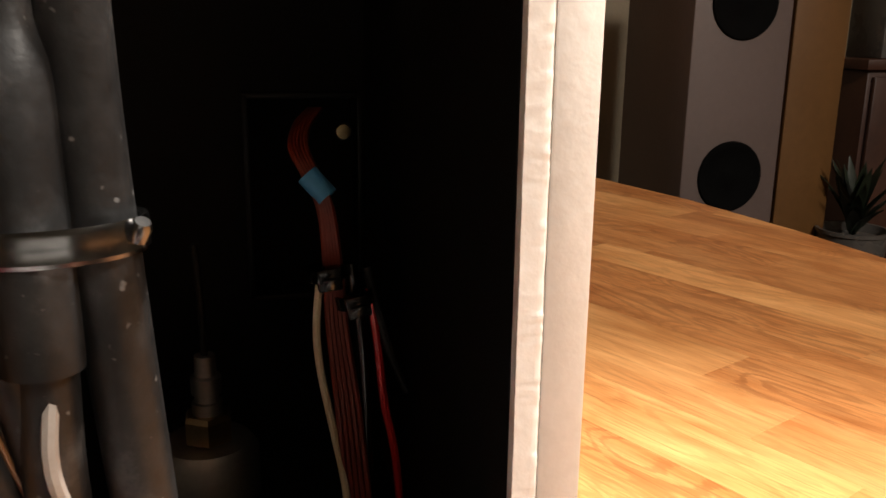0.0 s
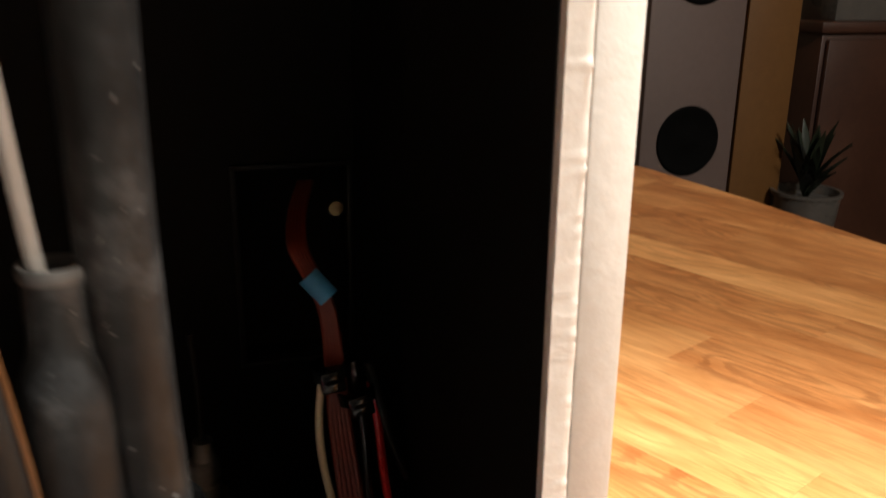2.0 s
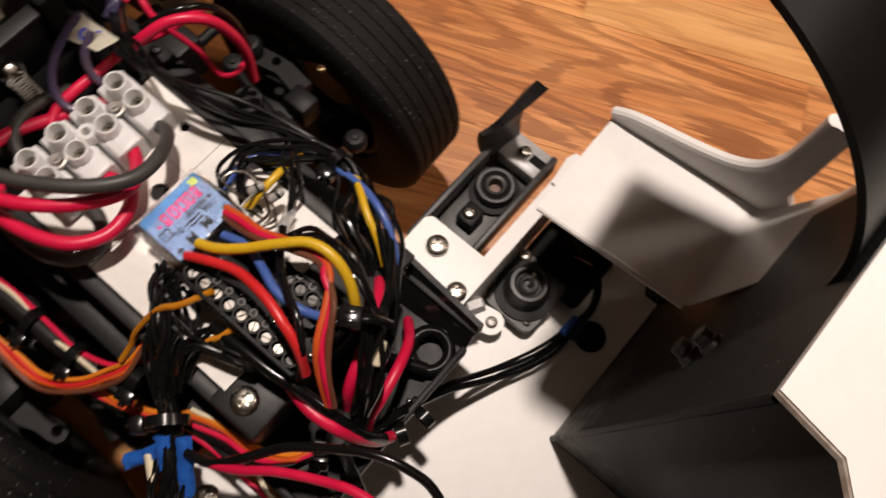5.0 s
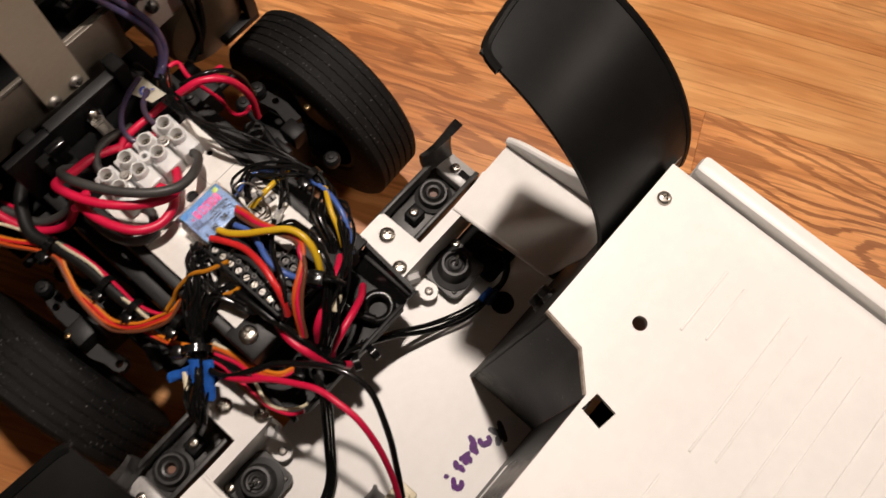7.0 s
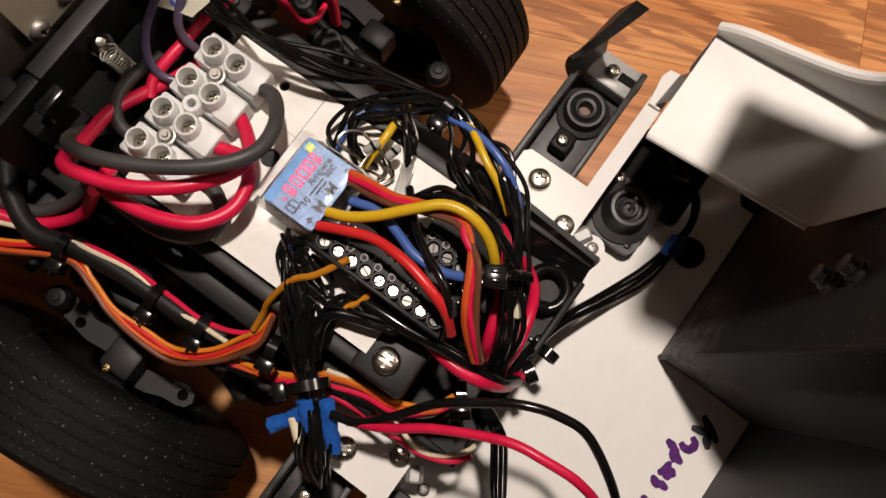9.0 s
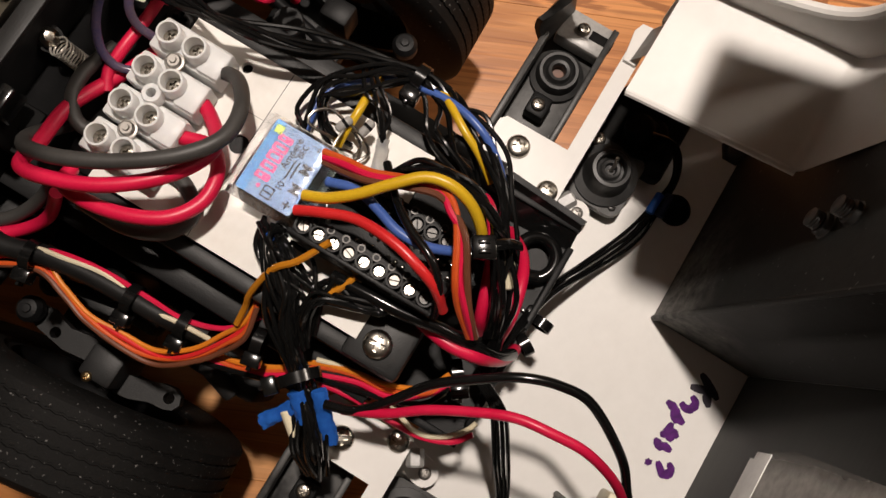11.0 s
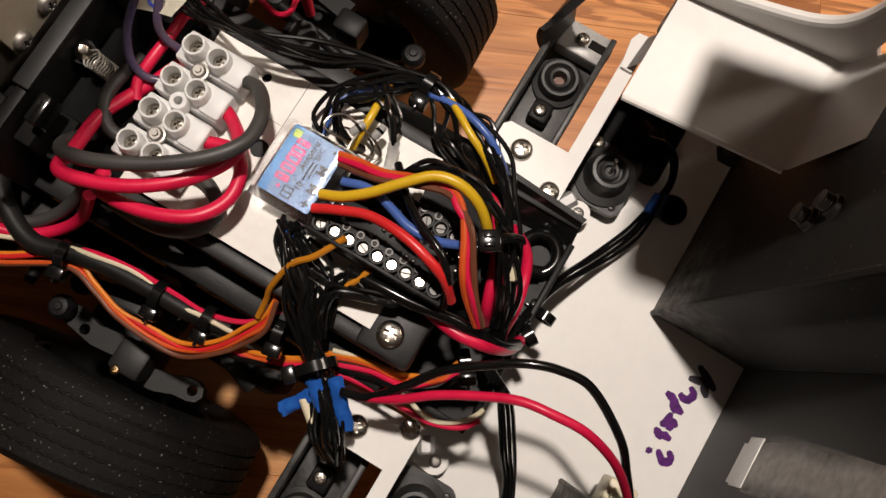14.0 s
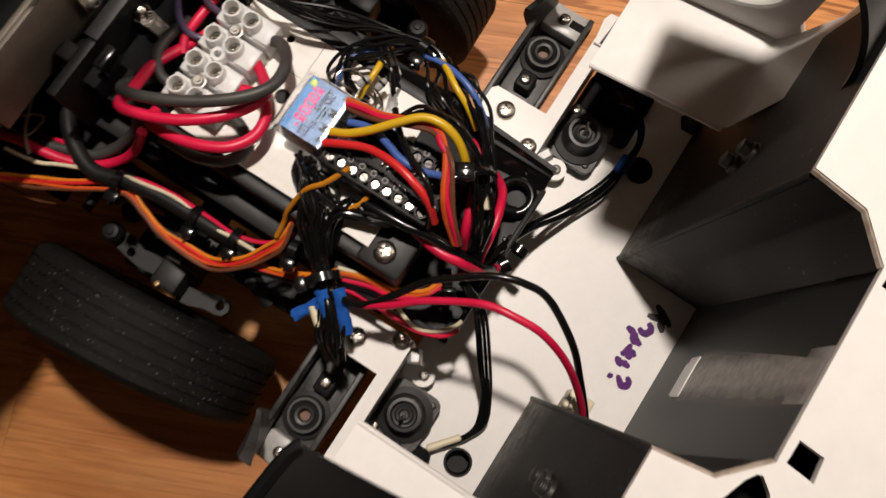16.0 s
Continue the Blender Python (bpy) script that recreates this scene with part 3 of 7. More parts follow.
slab("floor", (-2.2, -2.4, -0.78), (2.4, 2.3, -0.74), FLOORING, "floor")
slab("ceiling", (-2.2, -2.4, 1.75), (2.4, 2.3, 1.79), CEILING, "ceiling")
slab("wall_north", (-2.2, 2.2, -0.74), (2.4, 2.3, 1.75), PLASTER, "wall")
slab("wall_south", (-2.2, -2.4, -0.74), (2.4, -2.3, 1.75), PLASTER, "wall")
slab("wall_west", (-2.2, -2.3, -0.74), (-2.1, 2.2, 1.75), PLASTER, "wall")
slab("wall_east", (2.3, -2.3, -0.74), (2.4, 2.2, 1.75), PLASTER, "wall")


def build_table():
    """A table of glued hardwood staves; its long edge runs along the grain."""
    turn = Matrix.Rotation(radians(-66.5), 4, "Z")
    table = empty("wooden_table", "lacquered hardwood table top of glued staves", "table")
    half_u, v0, v1 = 1.05, -0.62, 1.164
    rnd = random.Random(5)
    bm = bmesh.new()
    add_box(bm, (-half_u * 1000, v0 * 1000, -34), (half_u * 1000, v1 * 1000, -20.5), 2.0)
    # the far side is gently bowed
    bow = [((0.664, 1.30), (0.712, 1.12)), ((0.712, 1.12), (0.742, 0.91)), ((0.742, 0.91), (0.758, 0.70))]

    def trim(bm, place):
        for p, q in bow:
            p, q = place.inverted() @ Vector((*p, 0)), place.inverted() @ Vector((*q, 0))
            out = Vector((p.y - q.y, q.x - p.x, 0))
            cut = bmesh.ops.bisect_plane(bm, geom=bm.verts[:] + bm.edges[:] + bm.faces[:], plane_co=p, plane_no=out, clear_outer=True)
            edges = [g for g in cut["geom_cut"] if isinstance(g, bmesh.types.BMEdge)]
            if edges:
                bmesh.ops.holes_fill(bm, edges=edges)

    trim(bm, turn)
    core = part("tabletop_core", bm, OAK_SOFT, table)
    core.matrix_basis = turn
    for u in (-0.95, 0.95):
        for v in (v0 + 0.1, 0.85 if u < 0 else 0.35):
            leg = part("leg", box((-35, -35, -740), (35, 35, -34), 3), OAK, table)
            leg.matrix_basis = turn @ Matrix.Translation((u, v, 0))
    width = 0.0615
    meshes = {}
    ends = {13: 0.049, 14: 0.037, 15: -0.016, 18: -0.249}
    woods = {(13, 1): OAK_PALE, (13, 0): OAK, (14, 1): OAK_SOFT, (14, 0): OAK_DARK, (12, 1): OAK, (12, 0): OAK, (11, 1): OAK_DARK, (11, 0): OAK_DARK, (10, 0): OAK_DARK, (10, 1): OAK_DARK, (19, 0): OAK_DARK, (19, 1): OAK_DARK, (20, 0): OAK_DARK, (20, 1): OAK_DARK, (21, 0): OAK_DARK, (21, 1): OAK_DARK, (15, 0): OAK_SOFT, (15, 1): OAK_SOFT}
    row = 0
    v = v0
    while v < v1 - 0.02:
        w = min(width, v1 - v)
        cuts = [ends[row] if row in ends else rnd.uniform(-0.35, 0.35) + {11: 0.2, 12: 0.11}.get(row, 0.0)]
        while cuts[-1] < half_u:
            cuts.append(cuts[-1] + rnd.choice((0.34, 0.42, 0.5)))
        while cuts[0] > -half_u:
            cuts.insert(0, cuts[0] - rnd.choice((0.34, 0.42, 0.5)))
        for u0, u1 in zip(cuts, cuts[1:]):
            a, b = max(u0, -half_u), min(u1, half_u)
            wood = woods.get((row, 1 if u0 > -0.26 else 0)) if abs(u0 + u1) < 0.9 else None
            wood = wood or rnd.choice((OAK, OAK_SOFT, OAK_SOFT, OAK_PALE, OAK_DARK) if row < 16 else (OAK_SOFT, OAK_PALE, OAK_DARK))
            if b - a > 0.02:
                key = (round(b - a, 3), round(w, 3), wood.name) if v < 0.5 else (row, a)
                spot = turn @ Matrix.Translation(((a + b) / 2, v + w / 2, 0))
                if key not in meshes:
                    bm = bmesh.new()
                    add_box(bm, ((a - b) * 500 + 0.05, -w * 500 + 0.05, -20), ((b - a) * 500 - 0.05, w * 500 - 0.05, 0), 0.12, segments=1)
                    if v >= 0.5:
                        trim(bm, spot)
                    me = bpy.data.meshes.new("stave")
                    bmesh.ops.recalc_face_normals(bm, faces=bm.faces[:])
                    bm.to_mesh(me)
                    bm.free()
                    me.materials.append(wood)
                    meshes[key] = me
                if not meshes[key].vertices:
                    continue
                st = new("stave", meshes[key])
                st.parent = table
                st.matrix_basis = turn @ Matrix.Translation(((a + b) / 2, v + w / 2, -rnd.uniform(0, 0.00006)))
        v += width
        row += 1
    return table


build_table()


def build_loudspeaker():
    sp = empty("floor_loudspeaker", "mauve-grey floor-standing loudspeaker with black cones beyond the table", "loudspeaker", at=(1.03, 1.62, -0.74))
    part("cabinet", box((-108, -110, 0), (108, 170, 1180), 4), BAFFLE, sp)
    for z, r in ((1040, 72), (700, 72), (360, 72)):
        c = part("cone", lathe([(0, 3), (16, 2.5), (20, 0.6), (r * 0.8, 1.2), (r * 0.86, 4), (r * 0.97, 4), (r, 1), (r, -5)], (0, -111, z), (0, -1, 0), 40), CONE, sp)
    part("plinth", box((-118, -120, -0.0), (118, 180, 22), 3), CONE, sp)
    return sp


build_loudspeaker()
up = thing("wooden_upright", box((-66, -40, 0), (66, 40, 2300), 4), UPRIGHT, "honey-coloured wooden upright beside the loudspeaker", "post")
up.location = (1.262, 1.62, -0.74)
cab_far = empty("sideboard", "dark reddish-brown wooden sideboard against the wall", "sideboard", at=(1.78, 1.85, -0.74))
part("body", box((-330, -200, 60), (330, 200, 905), 4), CABINET, cab_far)
part("top", box((-345, -215, 905), (345, 205, 929), 3), CABINET, cab_far)
for x in (-165, 165):
    d = part("door", box((x - 155, -214, 80), (x + 155, -201, 890), 3), CABINET, cab_far)
    part("knob", lathe([(0, 14), (7, 12), (9, 7), (5, 0), (0, 0)], (x - 120 * (1 if x < 0 else -1), -214, 480), (0, -1, 0), 14), BRASS, d)
for x in (-280, 280):
    part("foot", box((x - 25, -160, 0), (x + 25, 160, 60), 2), CABINET, cab_far)


def build_plant(at):
    pl = empty("potted_plant", "dark green potted plant in a white pot on the floor", "plant", at=at)
    part("pot", lathe([(0, 0), (52, 0), (60, 10), (74, 150), (78, 152), (78, 160), (70, 160), (66, 140), (0, 140)], (0, 0, 0), (0, 0, 1), 28), POT, pl)
    rnd = random.Random(3)
    bm = bmesh.new()
    for k in range(46):
        a, reach, rise = rnd.uniform(0, 6.283), rnd.uniform(25, 85), rnd.uniform(90, 230)
        d = Vector((math.cos(a), math.sin(a), 0))
        s = Vector((-d.y, d.x, 0))
        rows = []
        for i in range(6):
            t = i / 5
            c = d * reach * t ** 1.3 + Vector((0, 0, 145 + rise * (t - 0.25 * t * t)))
            w = 14 * math.sin(math.pi * min(0.98, 0.12 + 0.86 * t)) * rnd.uniform(0.9, 1.1)
            rows.append([bm.verts.new((c + s * o * w + Vector((0, 0, -abs(o) * 3))) * 0.001) for o in (-1, 0, 1)])
        for p, q in zip(rows, rows[1:]):
            for i in (0, 1):
                bm.faces.new((p[i], p[i + 1], q[i + 1], q[i]))
    part("leaves", bm, LEAF, pl)
    return pl


build_plant((1.37, 1.54, -0.33))
st = empty("plant_stand", "dark wooden plant stand beside the upright", "stand", at=(1.37, 1.54, -0.74))
part("top", box((-95, -95, 390), (95, 95, 410), 2), CABINET, st)
for sx in (-1, 1):
    for sy in (-1, 1):
        part("leg", box((sx * 75 - 12, sy * 75 - 12, 0), (sx * 75 + 12, sy * 75 + 12, 390), 1.5), CABINET, st)


crate = empty("storage_box", "off-white storage box standing on the sideboard", "box", at=(1.58, 1.74, 0.189))
part("body", box((-75, -60, 0), (75, 60, 235), 4), POT, crate)
part("lid", box((-78, -63, 235), (78, 63, 262), 4), POT, crate)


# ---- loose things on the table ----
def build_cover_plate():
    pl = empty("cover_plate", "thin black plastic cover plate with white tape on the table", "cover plate")
    part("sheet", sheet(rounded(129.6, 155.3, 186.9, 292, 1.5), 1.6, flat_at(0.3)), CARD_BLACK, pl, smooth=None)
    for cx, cy, a in ((157.3, 168.0, 8), (176.2, 242.5, 14), (150, 268, -10)):
        m = Matrix.Translation(mm(cx, cy, 2.0)) @ Matrix.Rotation(radians(a), 4, "Z")
        bm = bmesh.new()
        add_sheet(bm, rounded(-3.6, -6.0, 3.6, 6.0, 2.2), 0.5, flat_at(0))
        bmesh.ops.transform(bm, matrix=m, verts=bm.verts[:])
        part("tape_strip", bm, OLD_TAPE, pl, "piece of white foam tape", smooth=None)
    for x, y in ((133.5, 158.6), (183.2, 158.6), (133.5, 288.5), (183.2, 288.5)):
        screw(pl, (x, y, 1.9), 1.2, height=0.7)


build_cover_plate()

BUSH = plain("dark_moulded_rubber", (0.010, 0.010, 0.010), (0.030, 0.0295, 0.029), 0.45, fine=900, coarse=150, relief=0.3)
CORE = plain("brown_bush_core", (0.10, 0.04, 0.02), (0.20, 0.09, 0.05), 0.5, fine=600, coarse=150, relief=0.3)

# ---- the model truck: chassis ----
truck = empty("model_truck", "black scale-model truck chassis full of wiring on a wooden table", "model truck")


def build_wheel(side):
    """A front wheel: ribbed rubber tyre on a black rim with round holes."""
    x, y, steer = (79.5, 65.0, 2.5) if side > 0 else (-79.7, 57.5, 5.0)
    wheel = new("wheel")
    wheel.parent = truck
    R, half = 45.5, 13.0
    prof = [(27.5, -10.5), (29, -12.2), (36, -13.6), (41.5, -13.2), (44.3, -12.0), (R, -10.6)]
    for k, g in enumerate((-7.6, -3.8, 0.0, 3.8, 7.6)):
        prof += [(R, g - 0.42), (R - 0.6, g - 0.28), (R - 0.6, g + 0.28), (R, g + 0.42)]
    prof += [(R, 10.6), (44.3, 12.0), (41.5, 13.2), (36, 13.6), (29, 12.2), (27.5, 10.5)]

    def zig(k, i):
        return 0.22 * (1 if i % 2 else -1) if 5 < k < len(prof) - 6 else 0.0

    bm = add_lathe(bmesh.new(), prof, (0, 0, 0), (1, 0, 0), 180, zig)
    part("tyre", bm, RUBBER, wheel, "black ribbed rubber truck tyre", smooth=30)
    rim = part("rim", lathe([(28.2, -11), (28.2, 11), (26.4, 11), (26.0, 4), (21, 1.5), (21, -1.0), (25.5, -2), (26.4, -11), (28.2, -11)], (0, 0, 0), (1, 0, 0), 48), BLACK_PLASTIC, wheel)
    bm = lathe([(0, -5), (10, -5), (11.5, -3), (11.5, 3), (8, 7), (0, 7)], (0, 0, 0), (1, 0, 0), 24)
    for k in range(10):
        t = Matrix.Rotation(2 * math.pi * k / 10, 4, "X")
        add_box(bm, (-1.2, -2.3, 10), (1.4, 2.3, 21.8), 0.4, t)
    part("spokes", bm, BLACK_PLASTIC, rim)
    wheel.matrix_basis = pose(x * 0.001, y * 0.001, 0.0457, 0, 0, steer)
    return wheel


build_wheel(1)
build_wheel(-1)


def build_chassis():
    for s in (-1, 1):
        bm = bmesh.new()
        x0, x1 = sorted((s * 25.5, s * 31.5))
        add_box(bm, (s * 24.8 if s > 0 else -26.6, -12, 80), (s * 26.6 if s > 0 else -24.8, 330, 112), 0.4)
        add_box(bm, (x0, -12, 110.4), (x1, 330, 112.4), 0.4)
        add_box(bm, (x0, -12, 79.6), (x1, 330, 81.6), 0.4)
        part("frame_rail", bm, BLACK_PLASTIC, truck)
        for y in (2, 26, 44, 74, 90) if s > 0 else ():
            screw(truck, (s * 29.2, y, 112.4), 1.7, material=GREY_PLASTIC)
        # stepped edge of the equipment tray
        part("tray_edge", box((s * 20.8 if s > 0 else -24.6, -15.4, 112.6), (s * 24.6 if s > 0 else -20.8, 92, 123.4), 0.9), GREY_PLASTIC, truck)
    part("equipment_tray", box((-20.7, -15.6, 112.6), (20.7, 92, 124.0), 0.8), BLACK_PLASTIC, truck)
    part("front_block", box((-24.4, -15.6, 112.8), (-9.2, -2.4, 124.6), 1.2), GREY_PLASTIC, truck)
    screw(truck, (-19.2, -8.6, 124.6), 3.1, height=2.0)
    out = [(-20.5, -4.2), (-10.5, -4.2), (-10.5, 1.0), (20.6, 1.6), (20.6, 61), (-20.5, 61)]
    part("top_plate", sheet(out, 1.1, flat_at(124.3), holes=[circle(1.5, 38.4, 2.2), circle(16.5, 46, 1.2)]), PLATE_WHITE, truck, "stained white card mounting plate", smooth=None)
    bm = bmesh.new()
    add_box(bm, (-20.4, 36.6, 125.35), (20.4, 36.75, 125.42), 0)
    add_box(bm, (8.4, 5, 125.35), (8.5, 44, 125.42), 0)
    part("pencil_line", bm, PRINT_DARK, truck, smooth=None)
    # cross tray at the front
    bm = bmesh.new()
    add_sheet(bm, [(-29.7, -12), (-29.7, -30), (-24, -35), (24, -35), (29.7, -30), (29.7, -12)], 2.0, flat_at(98))
    for s in (-1, 1):
        add_box(bm, (s * 27.8 if s > 0 else -29.7, -34.5, 100), (s * 29.7 if s > 0 else -27.8, -6, 104.1), 0.4)
    part("front_tray", bm, BLACK_PLASTIC, truck)
    part("tray_lip", box((-24, -35.4, 98), (24, -33.8, 104.2), 0.4), BLACK_PLASTIC, truck)
    # sloping black web beside the tray, and its worn rim
    bm = bmesh.new()
    top = [bm.verts.new(mm(*p)) for p in ((31.2, -10.5, 105.4), (29.6, -34.0, 105.0), (24.0, -34.8, 100.2), (22.5, -12.5, 100.4))]
    low = [bm.verts.new(v.co - Vector((0, 0, 0.0012))) for v in top]
    bm.faces.new(top)
    bm.faces.new(low[::-1])
    for k in range(4):
        bm.faces.new((top[k - 1], top[k], low[k], low[k - 1]))
    part("tray_web", bm, BLACKW, truck, smooth=None)
    bm = bmesh.new()
    add_sheet(bm, [(31.2, -10.5), (32.6, -10.5), (31.0, -34.6), (29.6, -34.0)], 7.0, flat_at(98.6))
    part("web_rim", bm, BLACK_PLASTIC, truck, smooth=None)
    coil = []
    for k in range(50):
        a = radians(8.6 * k)
        coil.append((18.0 + 4.9 * math.cos(a + 2.6), -28.6 + 4.7 * math.sin(a + 2.6), 101.6 + 2.6 * k / 49))
    coil += [(10.5, -24.0, 105.5), (9, -18, 108)]
    wire("thick black wire coiled in the front tray", BLACKW, 1.6, coil)
    # rear cross bar and the spring post
    part("cross_bar", box((-33, 83.0, 112), (14, 86.0, 137.4), 0.6), BLACK_PLASTIC, truck)
    # lighter grey than the bar: its lit top is put into the colour
    part("bar_flange", box((-15, 82.2, 137.5), (12.4, 86.4, 138.9), 0.4), GREY_PLASTIC, truck)
    screw(truck, (18.0, 64.0, 124.2), 3.2, height=2.2, material=BLACK_PLASTIC)
    bm = bmesh.new()
    add_box(bm, (-25, 79, 112), (-15, 91, 131.4), 0.8)
    add_box(bm, (-20, 75.5, 112), (-14, 83, 126), 0.8)
    add_box(bm, (-23.5, 86, 130), (-18, 91, 137), 1.2)
    part("pivot_block", bm, BLACK_PAINT, truck)
    part("pivot_block", box((12.5, 81, 112), (18, 88, 142.5), 1.0), BLACK_PAINT, truck)
    # servo and linkage area between the rails at the rear
    # added dark sheet; keeps the gap under the rail black
    part("dark_backing", box((-58, 118, 30), (20, 120, 112.6), 0.4), BLACK_PAINT, truck)
    part("servo_case", box((-46, 76, 88), (-34, 98, 104), 1.0), BLACK_PLASTIC, truck)
    part("servo_case", box((34, 78, 80), (44, 96, 96), 1.0), BLACK_PLASTIC, truck)


build_chassis()


def build_axle():
    """Front axle beam, knuckles, steering rods, spring packs."""
    bm = bmesh.new()
    add_box(bm, (-52, 58, 38), (52, 68, 48), 1.6)
    part("axle_beam", bm, BLACK_PLASTIC, truck)
    for s in (-1, 1):
        rough = GREY_PLASTIC if s < 0 else BLACK_PLASTIC
        bm = bmesh.new()
        for a, b in (((44, 55, 34), (62, 72, 66)), ((52.4, 42.6, 74), (61.0, 51.6, 92)) if s < 0 else ((48.5, 45, 76), (55.5, 53.5, 86))):
            x = sorted((s * a[0], s * b[0]))
            add_box(bm, (x[0], a[1], a[2]), (x[1], b[1], b[2]), 1.2)
        part("knuckle", bm, rough, truck)
        bm = bmesh.new()
        for a, b in (((37, 42.5, 78), (45.5, 51.5, 83)), ((37, 42.5, 82), (40, 51.5, 86)), ((42.8, 42.5, 82), (45.5, 51.5, 86))):
            x = sorted((s * a[0], s * b[0]))
            add_box(bm, (x[0], a[1], a[2]), (x[1], b[1], b[2]), 0.7)
        part("rod_clevis", bm, rough, truck)
        bm = bmesh.new()
        x = sorted((s * 33, s * 41))
        for k in range(4):
            add_box(bm, (x[0], 18 - 6 * k + 6, 52 + 2.6 * k), (x[1], 108 + 6 * k - 6, 54.2 + 2.6 * k), 0.5)
        part("leaf_spring", bm, BLACK_PLASTIC, truck)
        arm = sheet([(62, 44), (56.4, 43), (55.6, 38.5), (53.8, 34), (53.4, 31), (54.4, 28.6), (56.4, 27.8), (58.4, 28.8), (59.2, 31), (59.6, 35), (61.4, 39.5)], 3.6, lambda x, y, z: (s * x, y, 80 + z), holes=[circle(56.2, 31.0, 1.45, 14)])
        if s < 0:
            part("steering_arm", arm, rough, truck, smooth=None)
        arm = sheet([(53, 53), (59, 52), (60, 61), (58.5, 70), (57, 74.5), (53.5, 74.5), (52.8, 69), (54.5, 62)], 3.6, lambda x, y, z: (s * x, y, 78 + z), holes=[circle(57.4, 64.8, 1.5, 12)])
        part("steering_arm", arm, rough, truck, smooth=None)
        part("tie_rod", rod((s * 41, 45, 88), (s * 46, 70, 88), 1.5), BLACK_PLASTIC, truck)
        for x, y, z in ((55.2, 72.2, 84), (53, 29, 84), (46.5, 69.8, 87)):
            if s < 0 and y == 29:
                continue
            part("ball_joint", lathe([(0, 3.6), (1.0, 3.5), (1.2, 3.0), (2.4, 2.8), (3.4, 1.4), (3.4, -1.0), (2.6, -3), (0, -3.4)], (s * x, y, z), (0, 0, 1), 18), BLACK_PLASTIC, truck)
        part("shock_body", rod((s * 38, 58, 60), (s * 39, 55, 96), 4.2), BLACK_PLASTIC, truck)
        screw(truck, (s * 60.6, 48.6, 91.6), 1.3, material=BRASS)
    # dark block added and sized to cast shade on the table beside it
    part("shade_block", box((-47, 12, 58), (-38, 38, 87), 2.0), BLACK_PLASTIC, truck)
    part("grey_tube_end", rod((-43.6, 27.0, 88.5), (-47.0, 17.5, 85.0), 2.6), GREY_PLASTIC, truck)
    part("track_rod", rod((-54, 82, 88), (54, 82, 88), 1.6), BLACK_PLASTIC, truck)
    part("underside_shield", box((-24, -10, 70), (24, 300, 79), 1.0), BLACK_PLASTIC, truck)


build_axle()


